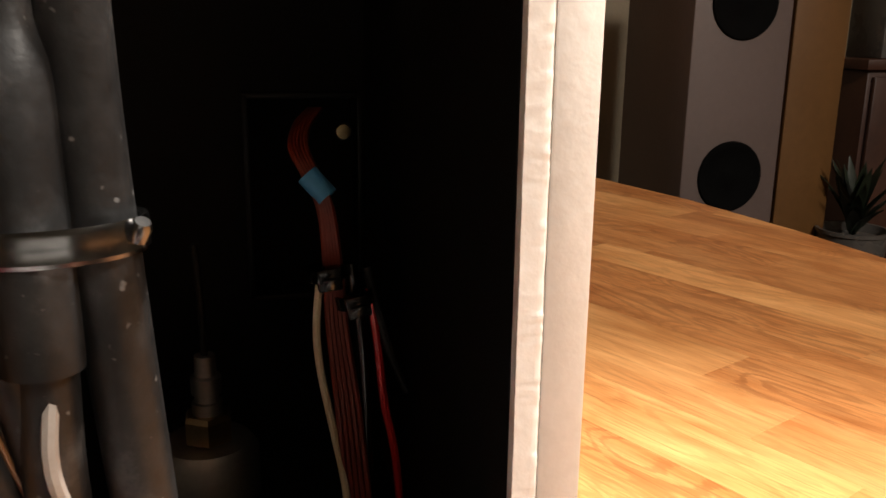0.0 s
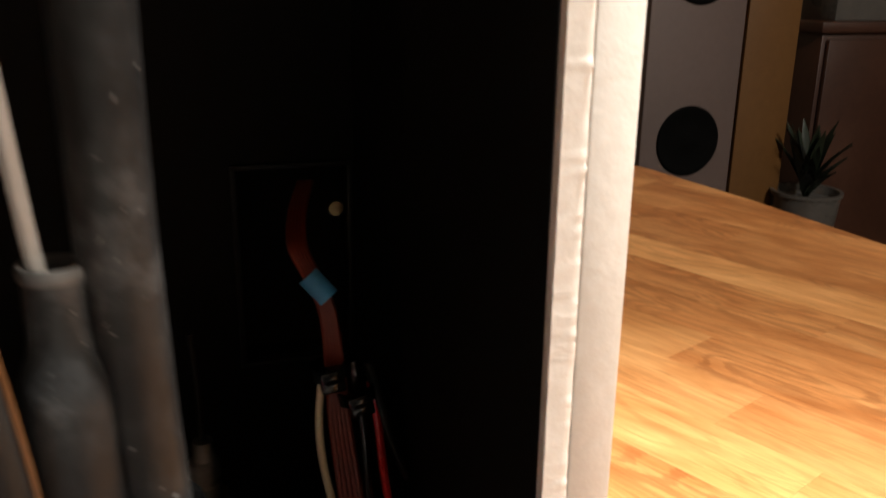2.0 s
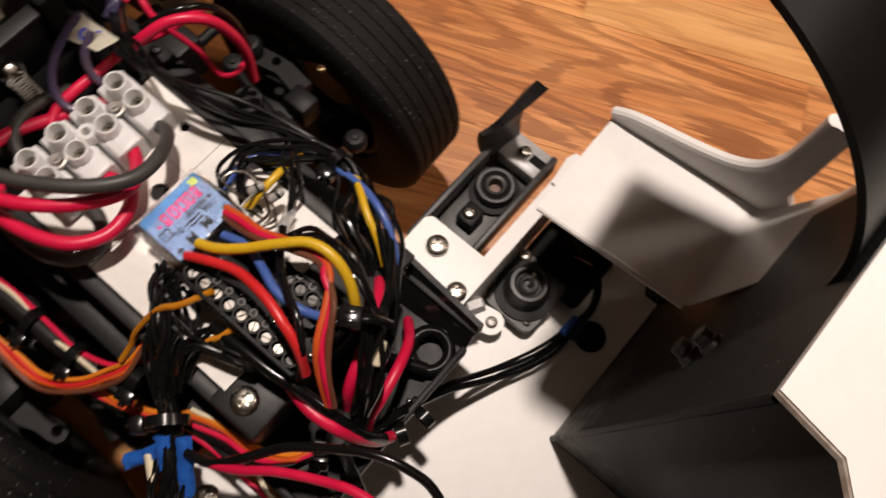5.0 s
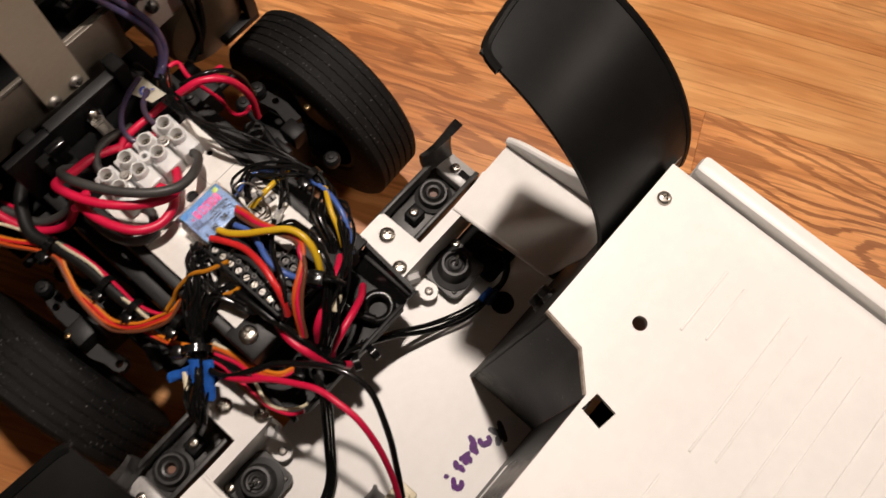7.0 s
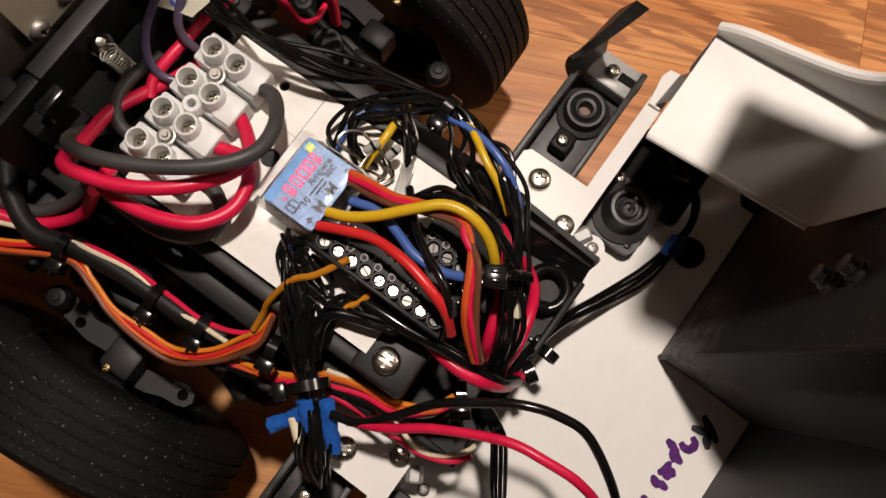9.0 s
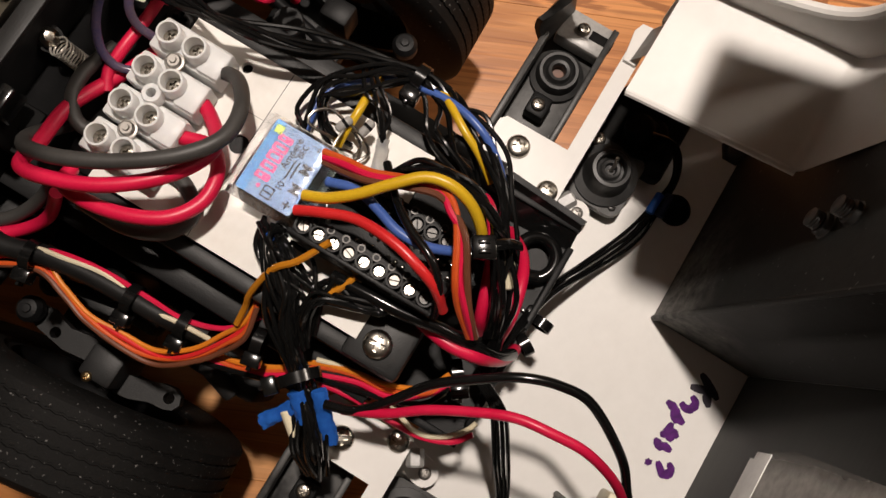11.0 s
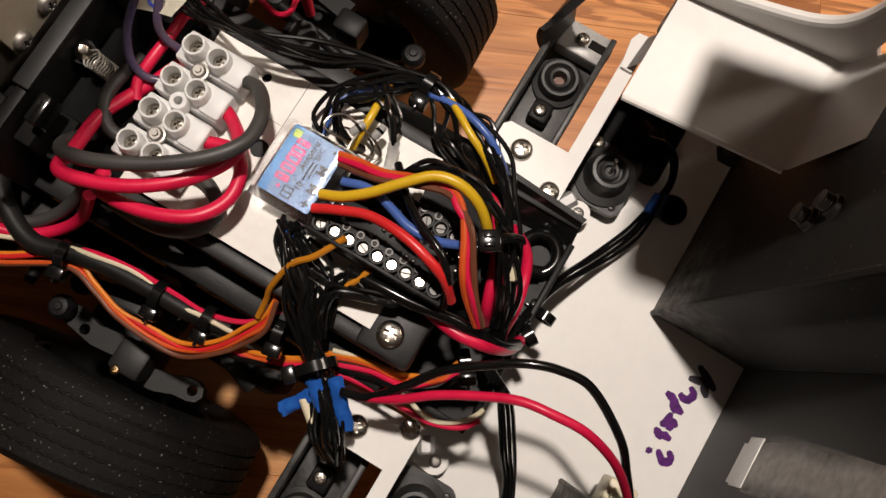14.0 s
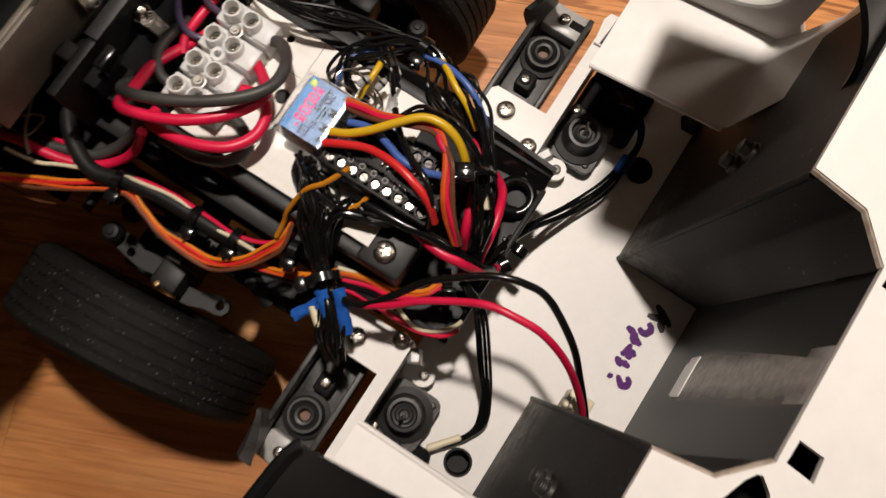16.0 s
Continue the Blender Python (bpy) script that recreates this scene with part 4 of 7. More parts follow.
# ---- front plate, cab mounts ----
def build_front():
    holes = [circle(56.6, -56.9, 3.9, 24), circle(-56.6, -56.9, 3.9, 24)]
    part("front_plate", sheet([(-84, -97), (84, -97), (84, -30), (76, -26.4), (-76, -26.4), (-84, -30)], 1.6, flat_at(68.4), holes), WHITE, truck, "glossy white styrene front plate", smooth=None)
    for s in (-1, 1):
        part("hole_grommet", lathe([(0, -6), (3.6, -6), (3.6, 0.4), (3.9, 0.9), (4.4, 0.9), (4.6, 0.2), (3.95, 0)], (s * 56.6, -56.9, 70.0), (0, 0, 1), 24), BLACK_PLASTIC, truck)
        pad = [(33.5, -4.5), (34.5, -3.5), (45.5, -3.5), (47.0, -5), (47.2, -22.2), (83.5, -22.2), (84.8, -23.5), (84.8, -26.4), (33.5, -26.4)]
        part("mount_bracket", sheet(mirror(pad, s), 1.8, flat_at(93.7)), WHITE, truck, "white styrene mounting bracket", smooth=None)
        x = sorted((s * 33.5, s * 84.8))
        part("bracket_web", box((x[0], -26.3, 69.9), (x[1], -24.6, 93.6), 0.2), WHITE, truck)
        part("end_tab", sheet(mirror([(75.0, -26.0), (75.0, -22.6), (83.4, -21.4), (86.0, -22.4), (86.4, -26.0)], s), 1.2, flat_at(95.6)), WHITE, truck, smooth=None)
        bm = bmesh.new()
        vs = [bm.verts.new(mm(s * x, y, z)) for x, y, z in ((75.4, -24.2, 97.0), (85.6, -25.0, 97.2), (85.8, -28.0, 106.0), (76.4, -28.4, 106.0))]
        bm.faces.new(vs)
        bmesh.ops.solidify(bm, geom=bm.faces[:], thickness=0.0009)
        part("hinge_flap", bm, MID_GREY, truck, "worn grey metal flap", smooth=None)
        x = sorted((s * 33.6, s * 47.0))
        part("bracket_foot", box((x[0], -23.6, 92.0), (x[1], -4, 93.6), 0.2), BLACK_PLASTIC, truck)
        screw(truck, (s * 41.4, -11.2, 95.5), 3.0, height=1.6)
        screw(truck, (s * 35.2, -23.0, 95.5), 2.7, height=1.5)
        # rear mount: open black channel with a rubber bush
        ch = None
        for lo, hi in (((41.5, -18.2, 76), (86.5, -0.6, 78.2)), ((41.5, -2.4, 78.1), (76, -0.6, 87)), ((47.6, -18.4, 78.1), (86.5, -16.6, 86)), ((41.5, -18, 78.1), (43.2, -2.5, 87))):
            x = sorted((s * lo[0], s * hi[0]))
            piece = part("channel_wall" if ch else "mount_channel", box((x[0], lo[1], lo[2]), (x[1], hi[1], hi[2]), 0.4), WORN_GREY, ch or truck)
            ch = ch or piece
        bm = bmesh.new()
        x = sorted((s * 77.5, s * 86.8))
        add_box(bm, (x[0], -18.4, 78.4), (x[1], -3.5, 84.6), 1.0)
        part("end_block", bm, MID_GREY, ch)
        # no recess is cut; a black strip gives the slot its shade
        x = sorted((s * 80.9, s * 83.7))
        part("dark_slot_strip", box((x[0], -18.6, 82.0), (x[1], -11.9, 84.75), 0.2), BLACK_PAINT, ch)
        screw(truck, (s * 82.4, -9.6, 84.6), 1.9, height=1.2)
        fin = bmesh.new()
        rows = []
        for i in range(11):
            t = i / 10
            foot, crest = Vector((73.5 + 12.5 * t, -0.8 - 2.6 * t, 84.0)), Vector((74.2 + 10.2 * t, 1.8 - 7.6 * t, 94.5 + 24.5 * t ** 1.4))
            ring = []
            for w in (0.0, -1.0):
                for u in (0, 0.25, 0.5, 0.75, 1.0):
                    q = foot.lerp(crest, u) + Vector((0, w * (1.6 + 2.2 * u * t) + 3.0 * math.sin(math.pi * u) * (0.4 + 0.6 * t), 0))
                    ring.append(fin.verts.new(mm(s * q.x, q.y, q.z)))
            rows.append(ring)
        for p, q in zip(rows, rows[1:]):
            for j in range(4):
                fin.faces.new((p[j], p[j + 1], q[j + 1], q[j]))
                fin.faces.new((p[5 + j], q[5 + j], q[6 + j], p[6 + j]))
            fin.faces.new((p[4], p[9], q[9], q[4]))
            fin.faces.new((p[0], q[0], q[5], p[5]))
        for r in (rows[0], rows[-1]):
            for j in range(4):
                fin.faces.new((r[j], r[j + 1], r[6 + j], r[5 + j]))
        part("fin", fin, WORN_GREY, ch)
        bush = part("rubber_bush", lathe([(1.7, 3.0), (2.1, 4.0), (2.9, 4.2), (3.3, 3.4), (3.5, 2.6), (4.0, 3.0), (4.5, 4.0), (5.3, 4.0), (5.7, 3.0), (6.0, 0.8), (7.4, 0.2), (7.4, -2), (1.7, -2), (1.7, 3.0)], (s * 69.4, -9.6, 79.6), (0, 0, 1), 36), BUSH, ch)
        part("bush_core", lathe([(0, 1.2), (1.85, 1.2), (1.85, 0), (0, 0)], (s * 69.4, -9.6, 79.4), (0, 0, 1), 14), CORE, bush)
        x = sorted((s * 55.0, s * 61.5))
        part("bush_clamp", box((x[0], -12.6, 78.4), (x[1], -6.8, 83.6), 0.8), BLACK_PLASTIC, ch)
        screw(truck, (s * 58.0, -9.5, 83.6), 1.9, height=1.2)
        # front mount: square flange with a bellows bush
        flange = rounded(43.6, -43.4, 62.6, -26.6, 3.0)
        fl = part("bush_flange", sheet(mirror(flange, s), 2.6, flat_at(73.4)), WORN_GREY, truck, smooth=None)
        prof = [(8.8, 0), (8.8, 1.0), (6.6, 1.8), (5.6, 3.6), (5.5, 7.4), (5.1, 8.3), (4.2, 8.4), (3.8, 7.8), (3.7, 6.2), (3.0, 6.0), (2.8, 7.2), (2.4, 7.6), (1.7, 7.4), (1.3, 6.0), (0, 5.8)]
        part("bellows", lathe(prof, (s * 53.0, -34.9, 76.0), (0, 0, 1), 36), BUSH, fl)
        part("bush_pin", tube([(s * 53.0, -34.9, 81.6), (s * 53.4, -35.2, 84.5), (s * 54.6, -34.6, 88.5)], 0.5, 8, 1.0), STEEL, fl)
        screw(truck, (s * 46.2, -40.8, 76.0), 1.1, height=0.7, material=DARK_STEEL)
        screw(truck, (s * 61.2, -28.4, 76.0), 1.9, height=1.2)
        # white tab with its screw, and the steel lug beside it
        tab = [(34.6, -26.5)] + [(39.8 + 3.7 * math.cos(radians(a)), -33.2 + 3.7 * math.sin(radians(a))) for a in range(200, 400, 20)] + [(42.0, -26.5)]
        part("bracket_tab", sheet(mirror(tab, s), 1.6, flat_at(74.4)), WHITE, truck, smooth=None)
        screw(truck, (s * 39.8, -33.4, 76.0), 1.7, height=1.0, material=DULL_STEEL)
        part("hinge_lug", lathe([(0, 4.6), (1.8, 4.6), (2.2, 4.1), (2.2, 0.4), (1.8, 0), (0, 0)], (s * 34.8, -27.4, 91.0), (s * 0.85, -0.5, 0.1), 6), MID_GREY, truck, smooth=None)
        part("plate_bolt", lathe([(0, 2.6), (2.6, 2.6), (3.2, 2.1), (3.2, 0.2), (4.2, 0.2), (4.2, 0), (0, 0)], (s * 80.6, -63.6, 70.1), (0, 0, 1), 6), DARK_STEEL, truck, smooth=None)
        sock = lathe([(0, 0), (5.0, 0), (5.9, 1.0), (6.0, 5), (5.2, 6.2), (5.3, 7.6), (4.2, 8.6), (4.0, 11), (3.2, 12), (0, 12)], (s * 67, -42, 71.5), (0.15 * s, 0.55, 0.75), 26)
        socket = part("lamp_socket", sock, BLACK_PAINT, truck)
        part("socket_collar", lathe([(3.6, 0), (6.8, 0.4), (7.0, 1.4), (6.6, 2.2), (3.6, 2.4)], (s * 68, -39.4, 75.0), (0.15 * s, 0.55, 0.75), 26), BLACK_PAINT, socket)
        part("socket_base", box((min(s * 58.5, s * 81), -49, 70.1), (max(s * 58.5, s * 81), -27.2, 75.5), 2.2), BLACK_PAINT, socket)
    # marker strokes on the plate
    strokes = [(INK_BLACK, [(20.4, -85.3), (18.6, -88.6), (16.9, -91.5)]), (INK_BLACK, [(16.2, -84.4), (16.9, -87.0), (17.6, -88.6)]), (INK_BLACK, [(17.2, -88.4), (15.6, -89.2), (14.0, -90.4)]),
               (PURPLE, [(10.7, -84.1), (10.2, -85.6), (11.1, -87.0), (12.9, -87.1), (13.8, -85.9)]), (PURPLE, [(9.2, -80.7), (8.6, -83.5)]), (PURPLE, [(8.6, -83.6), (7.0, -84.6), (6.4, -86.5)]),
               (PURPLE, [(7.6, -83.0), (5.9, -84.9)]), (PURPLE, [(4.5, -84.2), (1.8, -84.0), (0.9, -83.2)]), (PURPLE, [(3.2, -84.6), (2.4, -86.8)]), (PURPLE, [(1.6, -84.6), (1.0, -86.0)]),
               (PURPLE, [(-1.2, -82.5), (-2.0, -83.8), (-2.6, -84.6)]), (PURPLE, [(-1.4, -84.7), (-1.7, -86.9)]), (PURPLE, [(-7.1, -83.2), (-7.5, -83.7)]),
               (PURPLE, [(-6.2, -85.9), (-7.4, -87.2), (-8.1, -88.4), (-7.2, -89.6), (-6.0, -89.7), (-5.0, -88.7)])]
    rnd = random.Random(21)
    for layer, (ink, pts) in enumerate(strokes):
        z = 70.05 + 0.012 * layer
        line = smooth_path([(*p, 0) for p in pts], 0.3)
        bm = bmesh.new()
        left, right = [], []
        n = len(line) - 1
        for k, c in enumerate(line):
            along = (line[min(k + 1, n)] - line[max(k - 1, 0)]).normalized()
            across = Vector((-along.y, along.x, 0))
            w = 1.2 * (0.72 + 0.28 * min(1.0, 3.0 * min(k, n - k) / n)) + rnd.uniform(-0.12, 0.12)
            left.append(bm.verts.new(mm(*(c + across * w)[:2], z)))
            right.append(bm.verts.new(mm(*(c - across * w)[:2], z)))
        for k in range(n):
            bm.faces.new((left[k], left[k + 1], right[k + 1], right[k]))
        for end, inner in ((0, 1), (n, n - 1)):
            out = (line[end] - line[inner]).normalized() * 0.55
            a, b = (left[end], right[end])
            tip = [bm.verts.new((v.co + (line[end] * 0.001 + Vector((0, 0, z * 0.001)) - v.co) * 0.35 + out * 0.001)) for v in (a, b)]
            for v in tip:
                v.co.z = z * 0.001
            bm.faces.new((a, b, tip[1], tip[0]))
        part("marker_stroke", bm, ink, truck, smooth=None)


build_front()


# ---- the cab, tipped forward ----
def build_cab():
    cab = empty("tipped_cab", "white model truck cab tipped forward, black underside showing", "truck cab")
    wall = [(-83, -78), (-31, -78), (-29.2, -90), (-21, -97.8), (21, -97.8), (29.2, -90), (31, -78), (83, -78), (83, -330), (-83, -330)]
    holes = [circle(43.2, -97, 1.9, 18), [(17.6, -99.0), (22.9, -99.6), (22.0, -105.8), (16.6, -105.0)], circle(-43.2, -97, 1.9, 18),
             [(-15.2, -99.6), (-20.0, -99.4), (-20.6, -105.2), (-15.6, -104.8)], [(-24.2, -97.0), (-24.6, -95.9), (-26.6, -94.6), (-32.0, -92.6), (-36.0, -93.4), (-36.0, -103.0), (-30.0, -101.6), (-26.4, -99.6)]]
    part("rear_wall", sheet(wall, 1.8, flat_at(188.2), holes), WHITE, cab, smooth=None)
    for x0, x1, y in ((48.5, 68.5, -105.5), (26.4, 69, -124), (22, 69, -139), (-69, -14, -124), (-69, -22, -139), (3, 18, -122), (-69, -48, -105.5), (20, 69, -154), (-69, -20, -154)):
        bm = bmesh.new()
        add_box(bm, (x0, y - 0.35, 189.9), (x1, y + 0.35, 190.35), 0.12)
        add_box(bm, (x0 + 2, y - 6.4, 189.9), (x1 - 1, y - 5.7, 190.3), 0.12)
        part("pressed_rib", bm, WHITE, cab)
    bm = bmesh.new()
    add_sheet(bm, rounded(-16, -170, 16, -131, 4), 1.0, flat_at(189.9))
    part("raised_panel", bm, WHITE, cab, smooth=None)
    for s in (-1, 1):
        x = sorted((s * 83.9, s * 89.5))
        part("side_wall", box((x[0], -330, 40), (x[1], -83, 193.5), 1.6), WHITE, cab)
        screw(cab, (s * 73.5, -82, 190.0), 1.9, height=1.2)
        # notch edge, paint chipped
        for a, b in (((31, -78), (29.2, -90)), ((29.2, -90), (21, -97.8))):
            p, q = Vector((s * a[0], a[1], 188.9)), Vector((s * b[0], b[1], 188.9))
            part("chipped_edge", tube([p, (p + q) / 2, q], 0.85, 6, 2.0), CHIPPED, cab)
        # black floor half and the wall of the engine tunnel
        bm = bmesh.new()
        foot = [(27, -66, 70.2), (83.5, -66, 70.2)]
        head = [(30.6, -78.4, 188), (83.5, -78.4, 188)]
        for d in (0.0, 1.5):
            vs = [bm.verts.new(mm(s * p[0], p[1] - d, p[2])) for p in (foot[0], foot[1], head[1], head[0])]
            bm.faces.new(vs)
        bmesh.ops.bridge_loops(bm, edges=[e for e in bm.edges if len(e.link_faces) == 1])
        part("floor_panel", bm, SCUFFED, cab, "worn black cab floor", smooth=None)
        bm = bmesh.new()
        low0, low1 = Vector((27, -66.2, 70.2)), Vector((26.7, -96.2, 66.5))
        tops = [Vector(p) for p in ((30.6, -78.6, 188), (29.0, -90, 188), (20.8, -98, 188))]
        for d in (0.0, 1.2):
            rows = []
            for i in range(17):
                t = i / 16
                top = tops[0].lerp(tops[1], t / 0.5) if t <= 0.5 else tops[1].lerp(tops[2], t / 0.5 - 1)
                foot = low0.lerp(low1, t)
                rows.append([bm.verts.new(mm(s * (q.x + d), q.y, q.z)) for q in (foot.lerp(top, k / 12) for k in range(13))])
            for p, q in zip(rows, rows[1:]):
                for k in range(12):
                    bm.faces.new((p[k], p[k + 1], q[k + 1], q[k]))
        part("tunnel_wall", bm, SCUFFED, cab, smooth=80)
        # rubbed fold between floor and tunnel
        fold = [Vector((27.1, -66.1, 70.4)).lerp(Vector((30.6, -78.4, 187.6)), k / 8) for k in range(9)]
        part("rounded_fold", tube([(s * q.x, q.y - 0.3, q.z) for q in fold], 0.9, 10, 4.0), SCUFFED, cab)
        for dx, z in ((46.2, 137.4), (47.6, 145.6)):
            foot = (s * dx, -66.0 - (z - 70.2) * 0.1053, z)
            nut = part("nut", lathe([(0, 1.5), (2.2, 1.5), (2.6, 1.2), (2.7, 0.2), (3.0, 0), (0, 0)], foot, (0, 1, 0.1), 18), DARK_STEEL, cab)
            prof = [(0, 4.0), (1.3, 4.0)]
            for k in range(4):
                prof += [(2.1, 3.7 - 0.6 * k), (1.95, 3.4 - 0.6 * k)]
            part("thread", lathe(prof + [(1.8, 1.4), (0, 1.4)], foot, (0, 1, 0.1), 18), DARK_STEEL, nut)
        # wheel-arch liner: a gently twisted sheet with a soft fold near the cab floor
        bm = bmesh.new()
        prof = [(-26.3, 114.1, 118.2), (-67.5, 121.8, 126.0), (-75.0, 148.0, 150.0), (-78.3, 184.0, 186.0)]
        ys = [-26.3 - 3.2 * k for k in range(13)] + [-66.5, -68.2, -70, -72.5, -75.0, -75.9, -76.8, -77.6, -78.3]
        grid = {}
        for d in (0, 1):
            for i, y in enumerate(ys):
                (y0, a0, b0), (y1, a1, b1) = prof[:2] if y >= -67.5 else prof[1:3] if y >= -75.0 else prof[2:]
                t = (y - y0) / (y1 - y0)
                for j in range(11):
                    u = j / 10
                    z = (a0 + (a1 - a0) * t) * (1 - u) + (b0 + (b1 - b0) * t) * u - 1.5 * d
                    grid[d, i, j] = bm.verts.new(mm(s * ((60.3 + max(0.0, min(7.5, -67.5 - y)) * 0.8 + max(0.0, -75.0 - y) * 2.4) * (1 - u) + 88.7 * u), y, z))
        for d in (0, 1):
            for i in range(len(ys) - 1):
                for j in range(10):
                    bm.faces.new((grid[d, i, j], grid[d, i + 1, j], grid[d, i + 1, j + 1], grid[d, i, j + 1]))
        bmesh.ops.bridge_loops(bm, edges=[e for e in bm.edges if len(e.link_faces) == 1])
        part("arch_liner", bm, WHITE, cab, "white wheel-arch liner", smooth=50)
        lip = [(s * 60.2, y, 114.1 + 7.7 * (y + 26.3) / -41.2 - 0.5) for y in (-26.6, -40, -53, -67.2)]
        part("liner_lip", tube(lip, 0.9, 8, 4.0), WHITE, cab)
        rim = [(-26.0, 120), (-30, 123), (-35, 125.3), (-42.5, 128.0), (-50, 131), (-55.5, 134), (-60, 138.6), (-62.6, 145), (-63.6, 152), (-64, 166)]
        # the panel below the liner is added to keep light off the plate
        side = rim + [(-69, 166), (-69, 137), (-72.5, 131), (-72.5, 72), (-34, 72), (-26, 98)]
        part("arch_side", sheet(side, 2.2, lambda y, z, h: (s * (88.8 + h), y, z)), WHITE, cab, smooth=None)
        part("arch_rim", tube([(s * 89.9, y, z) for y, z in rim], 1.5, 10, 2.0), WHITE, cab)
        # black mudguard
        bm = bmesh.new()
        rows = []
        for k in range(25):
            t = k / 24
            row = []
            for x, reach in ((54.6 + (2.4 if s > 0 else 5.2) * t, 82.5 if s > 0 else 86), (93.0 - 3.0 * t * t, 88)):
                a = radians(92 + reach * t)
                row += [bm.verts.new(mm(s * x, -26 - math.sin(a) * r, 172 - math.cos(a) * r)) for r in (51.6, 53.0)]
            rows.append(row)
        for p, q in zip(rows, rows[1:]):
            for a, b in ((0, 1), (1, 3), (3, 2), (2, 0)):
                bm.faces.new((p[a], p[b], q[b], q[a]))
        for r in (rows[0], rows[-1]):
            bm.faces.new((r[0], r[1], r[3], r[2]))
        part("mudguard", bm, BLACK_SHEET, cab, "black plastic mudguard")
        bm = bmesh.new()
        rim = [(s * (93.0 - 3.0 * (k / 24) ** 2), -26 - 52.3 * math.sin(radians(92 + 88 * k / 24)), 172 - 52.3 * math.cos(radians(92 + 88 * k / 24))) for k in range(25)]
        rim += [(s * 84, -26.3, 224.4), (s * 72, -26.9, 224.4), (s * 62, -27.8, 224.3), (s * 60.0, -28.8, 224.2)] if s < 0 else [(s * 84, -26.8, 224.4), (s * 72, -28.2, 224.3), (s * 64, -29.7, 224.2), (s * 59.2, -31.2, 224.0), (s * 57.4, -33.6, 223.7), (s * 56.8, -37.0, 223.1)]
        part("mudguard_lip", tube(rim, 1.3, 8, 3.0), BLACK_SHEET, cab)
    back = bmesh.new()
    vs = [back.verts.new(mm(*p)) for p in ((-26.7, -96.2, 66), (26.7, -96.2, 66), (20.8, -98.2, 188), (-20.8, -98.2, 188))]
    back.faces.new(vs)
    vs = [back.verts.new(mm(*p)) for p in ((-26.7, -97.8, 66), (26.7, -97.8, 66), (20.8, -99.8, 188), (-20.8, -99.8, 188))]
    back.faces.new(vs)
    bmesh.ops.bridge_loops(back, edges=[e for e in back.edges if len(e.link_faces) == 1])
    part("tunnel_back", back, SATIN, cab, smooth=None)
    bm = bmesh.new()
    add_box(bm, (-7.2, -96.9, 98.6), (6.0, -96.5, 106.6), 0.1)
    add_box(bm, (-6.6, -96.9, 96.2), (4.2, -96.6, 104.0), 0.1)
    part("tape_scrap", bm, WHITE_TAPE, cab, "scrap of white tape")
    bm = bmesh.new()
    rows = []
    for k in range(11):
        t = k / 10
        z = 105.0 + 82.0 * t
        mid, half = 0.4 - 5.4 * t, 8.4 - 2.2 * t
        rows.append([bm.verts.new(mm(mid + e * half, -96.05 - 0.0164 * (z - 66), z)) for e in (-1, -0.5, 0, 0.5, 1)])
    for p, q in zip(rows, rows[1:]):
        for k in range(4):
            bm.faces.new((p[k], p[k + 1], q[k + 1], q[k]))
    part("pale_streak", bm, PALE_STREAK, cab, "pale grey streak up the tunnel back")
    part("grey_patch", box((-8.6, -98.3, 177.0), (4.2, -98.0, 187.2), 0.05), OLD_TAPE, cab, "grey tape patch")
    part("roof", box((-89, -334, 40), (89, -330.5, 190), 1), WHITE, cab)
    part("front_wall", box((-83.6, -330.2, 38), (83.6, -100, 41), 1), WHITE, cab)
    part("inner_lining", box((-83, -329, 150), (83, -104, 151.5), 0.3), BLACK_PAINT, cab)
    return cab


build_cab()



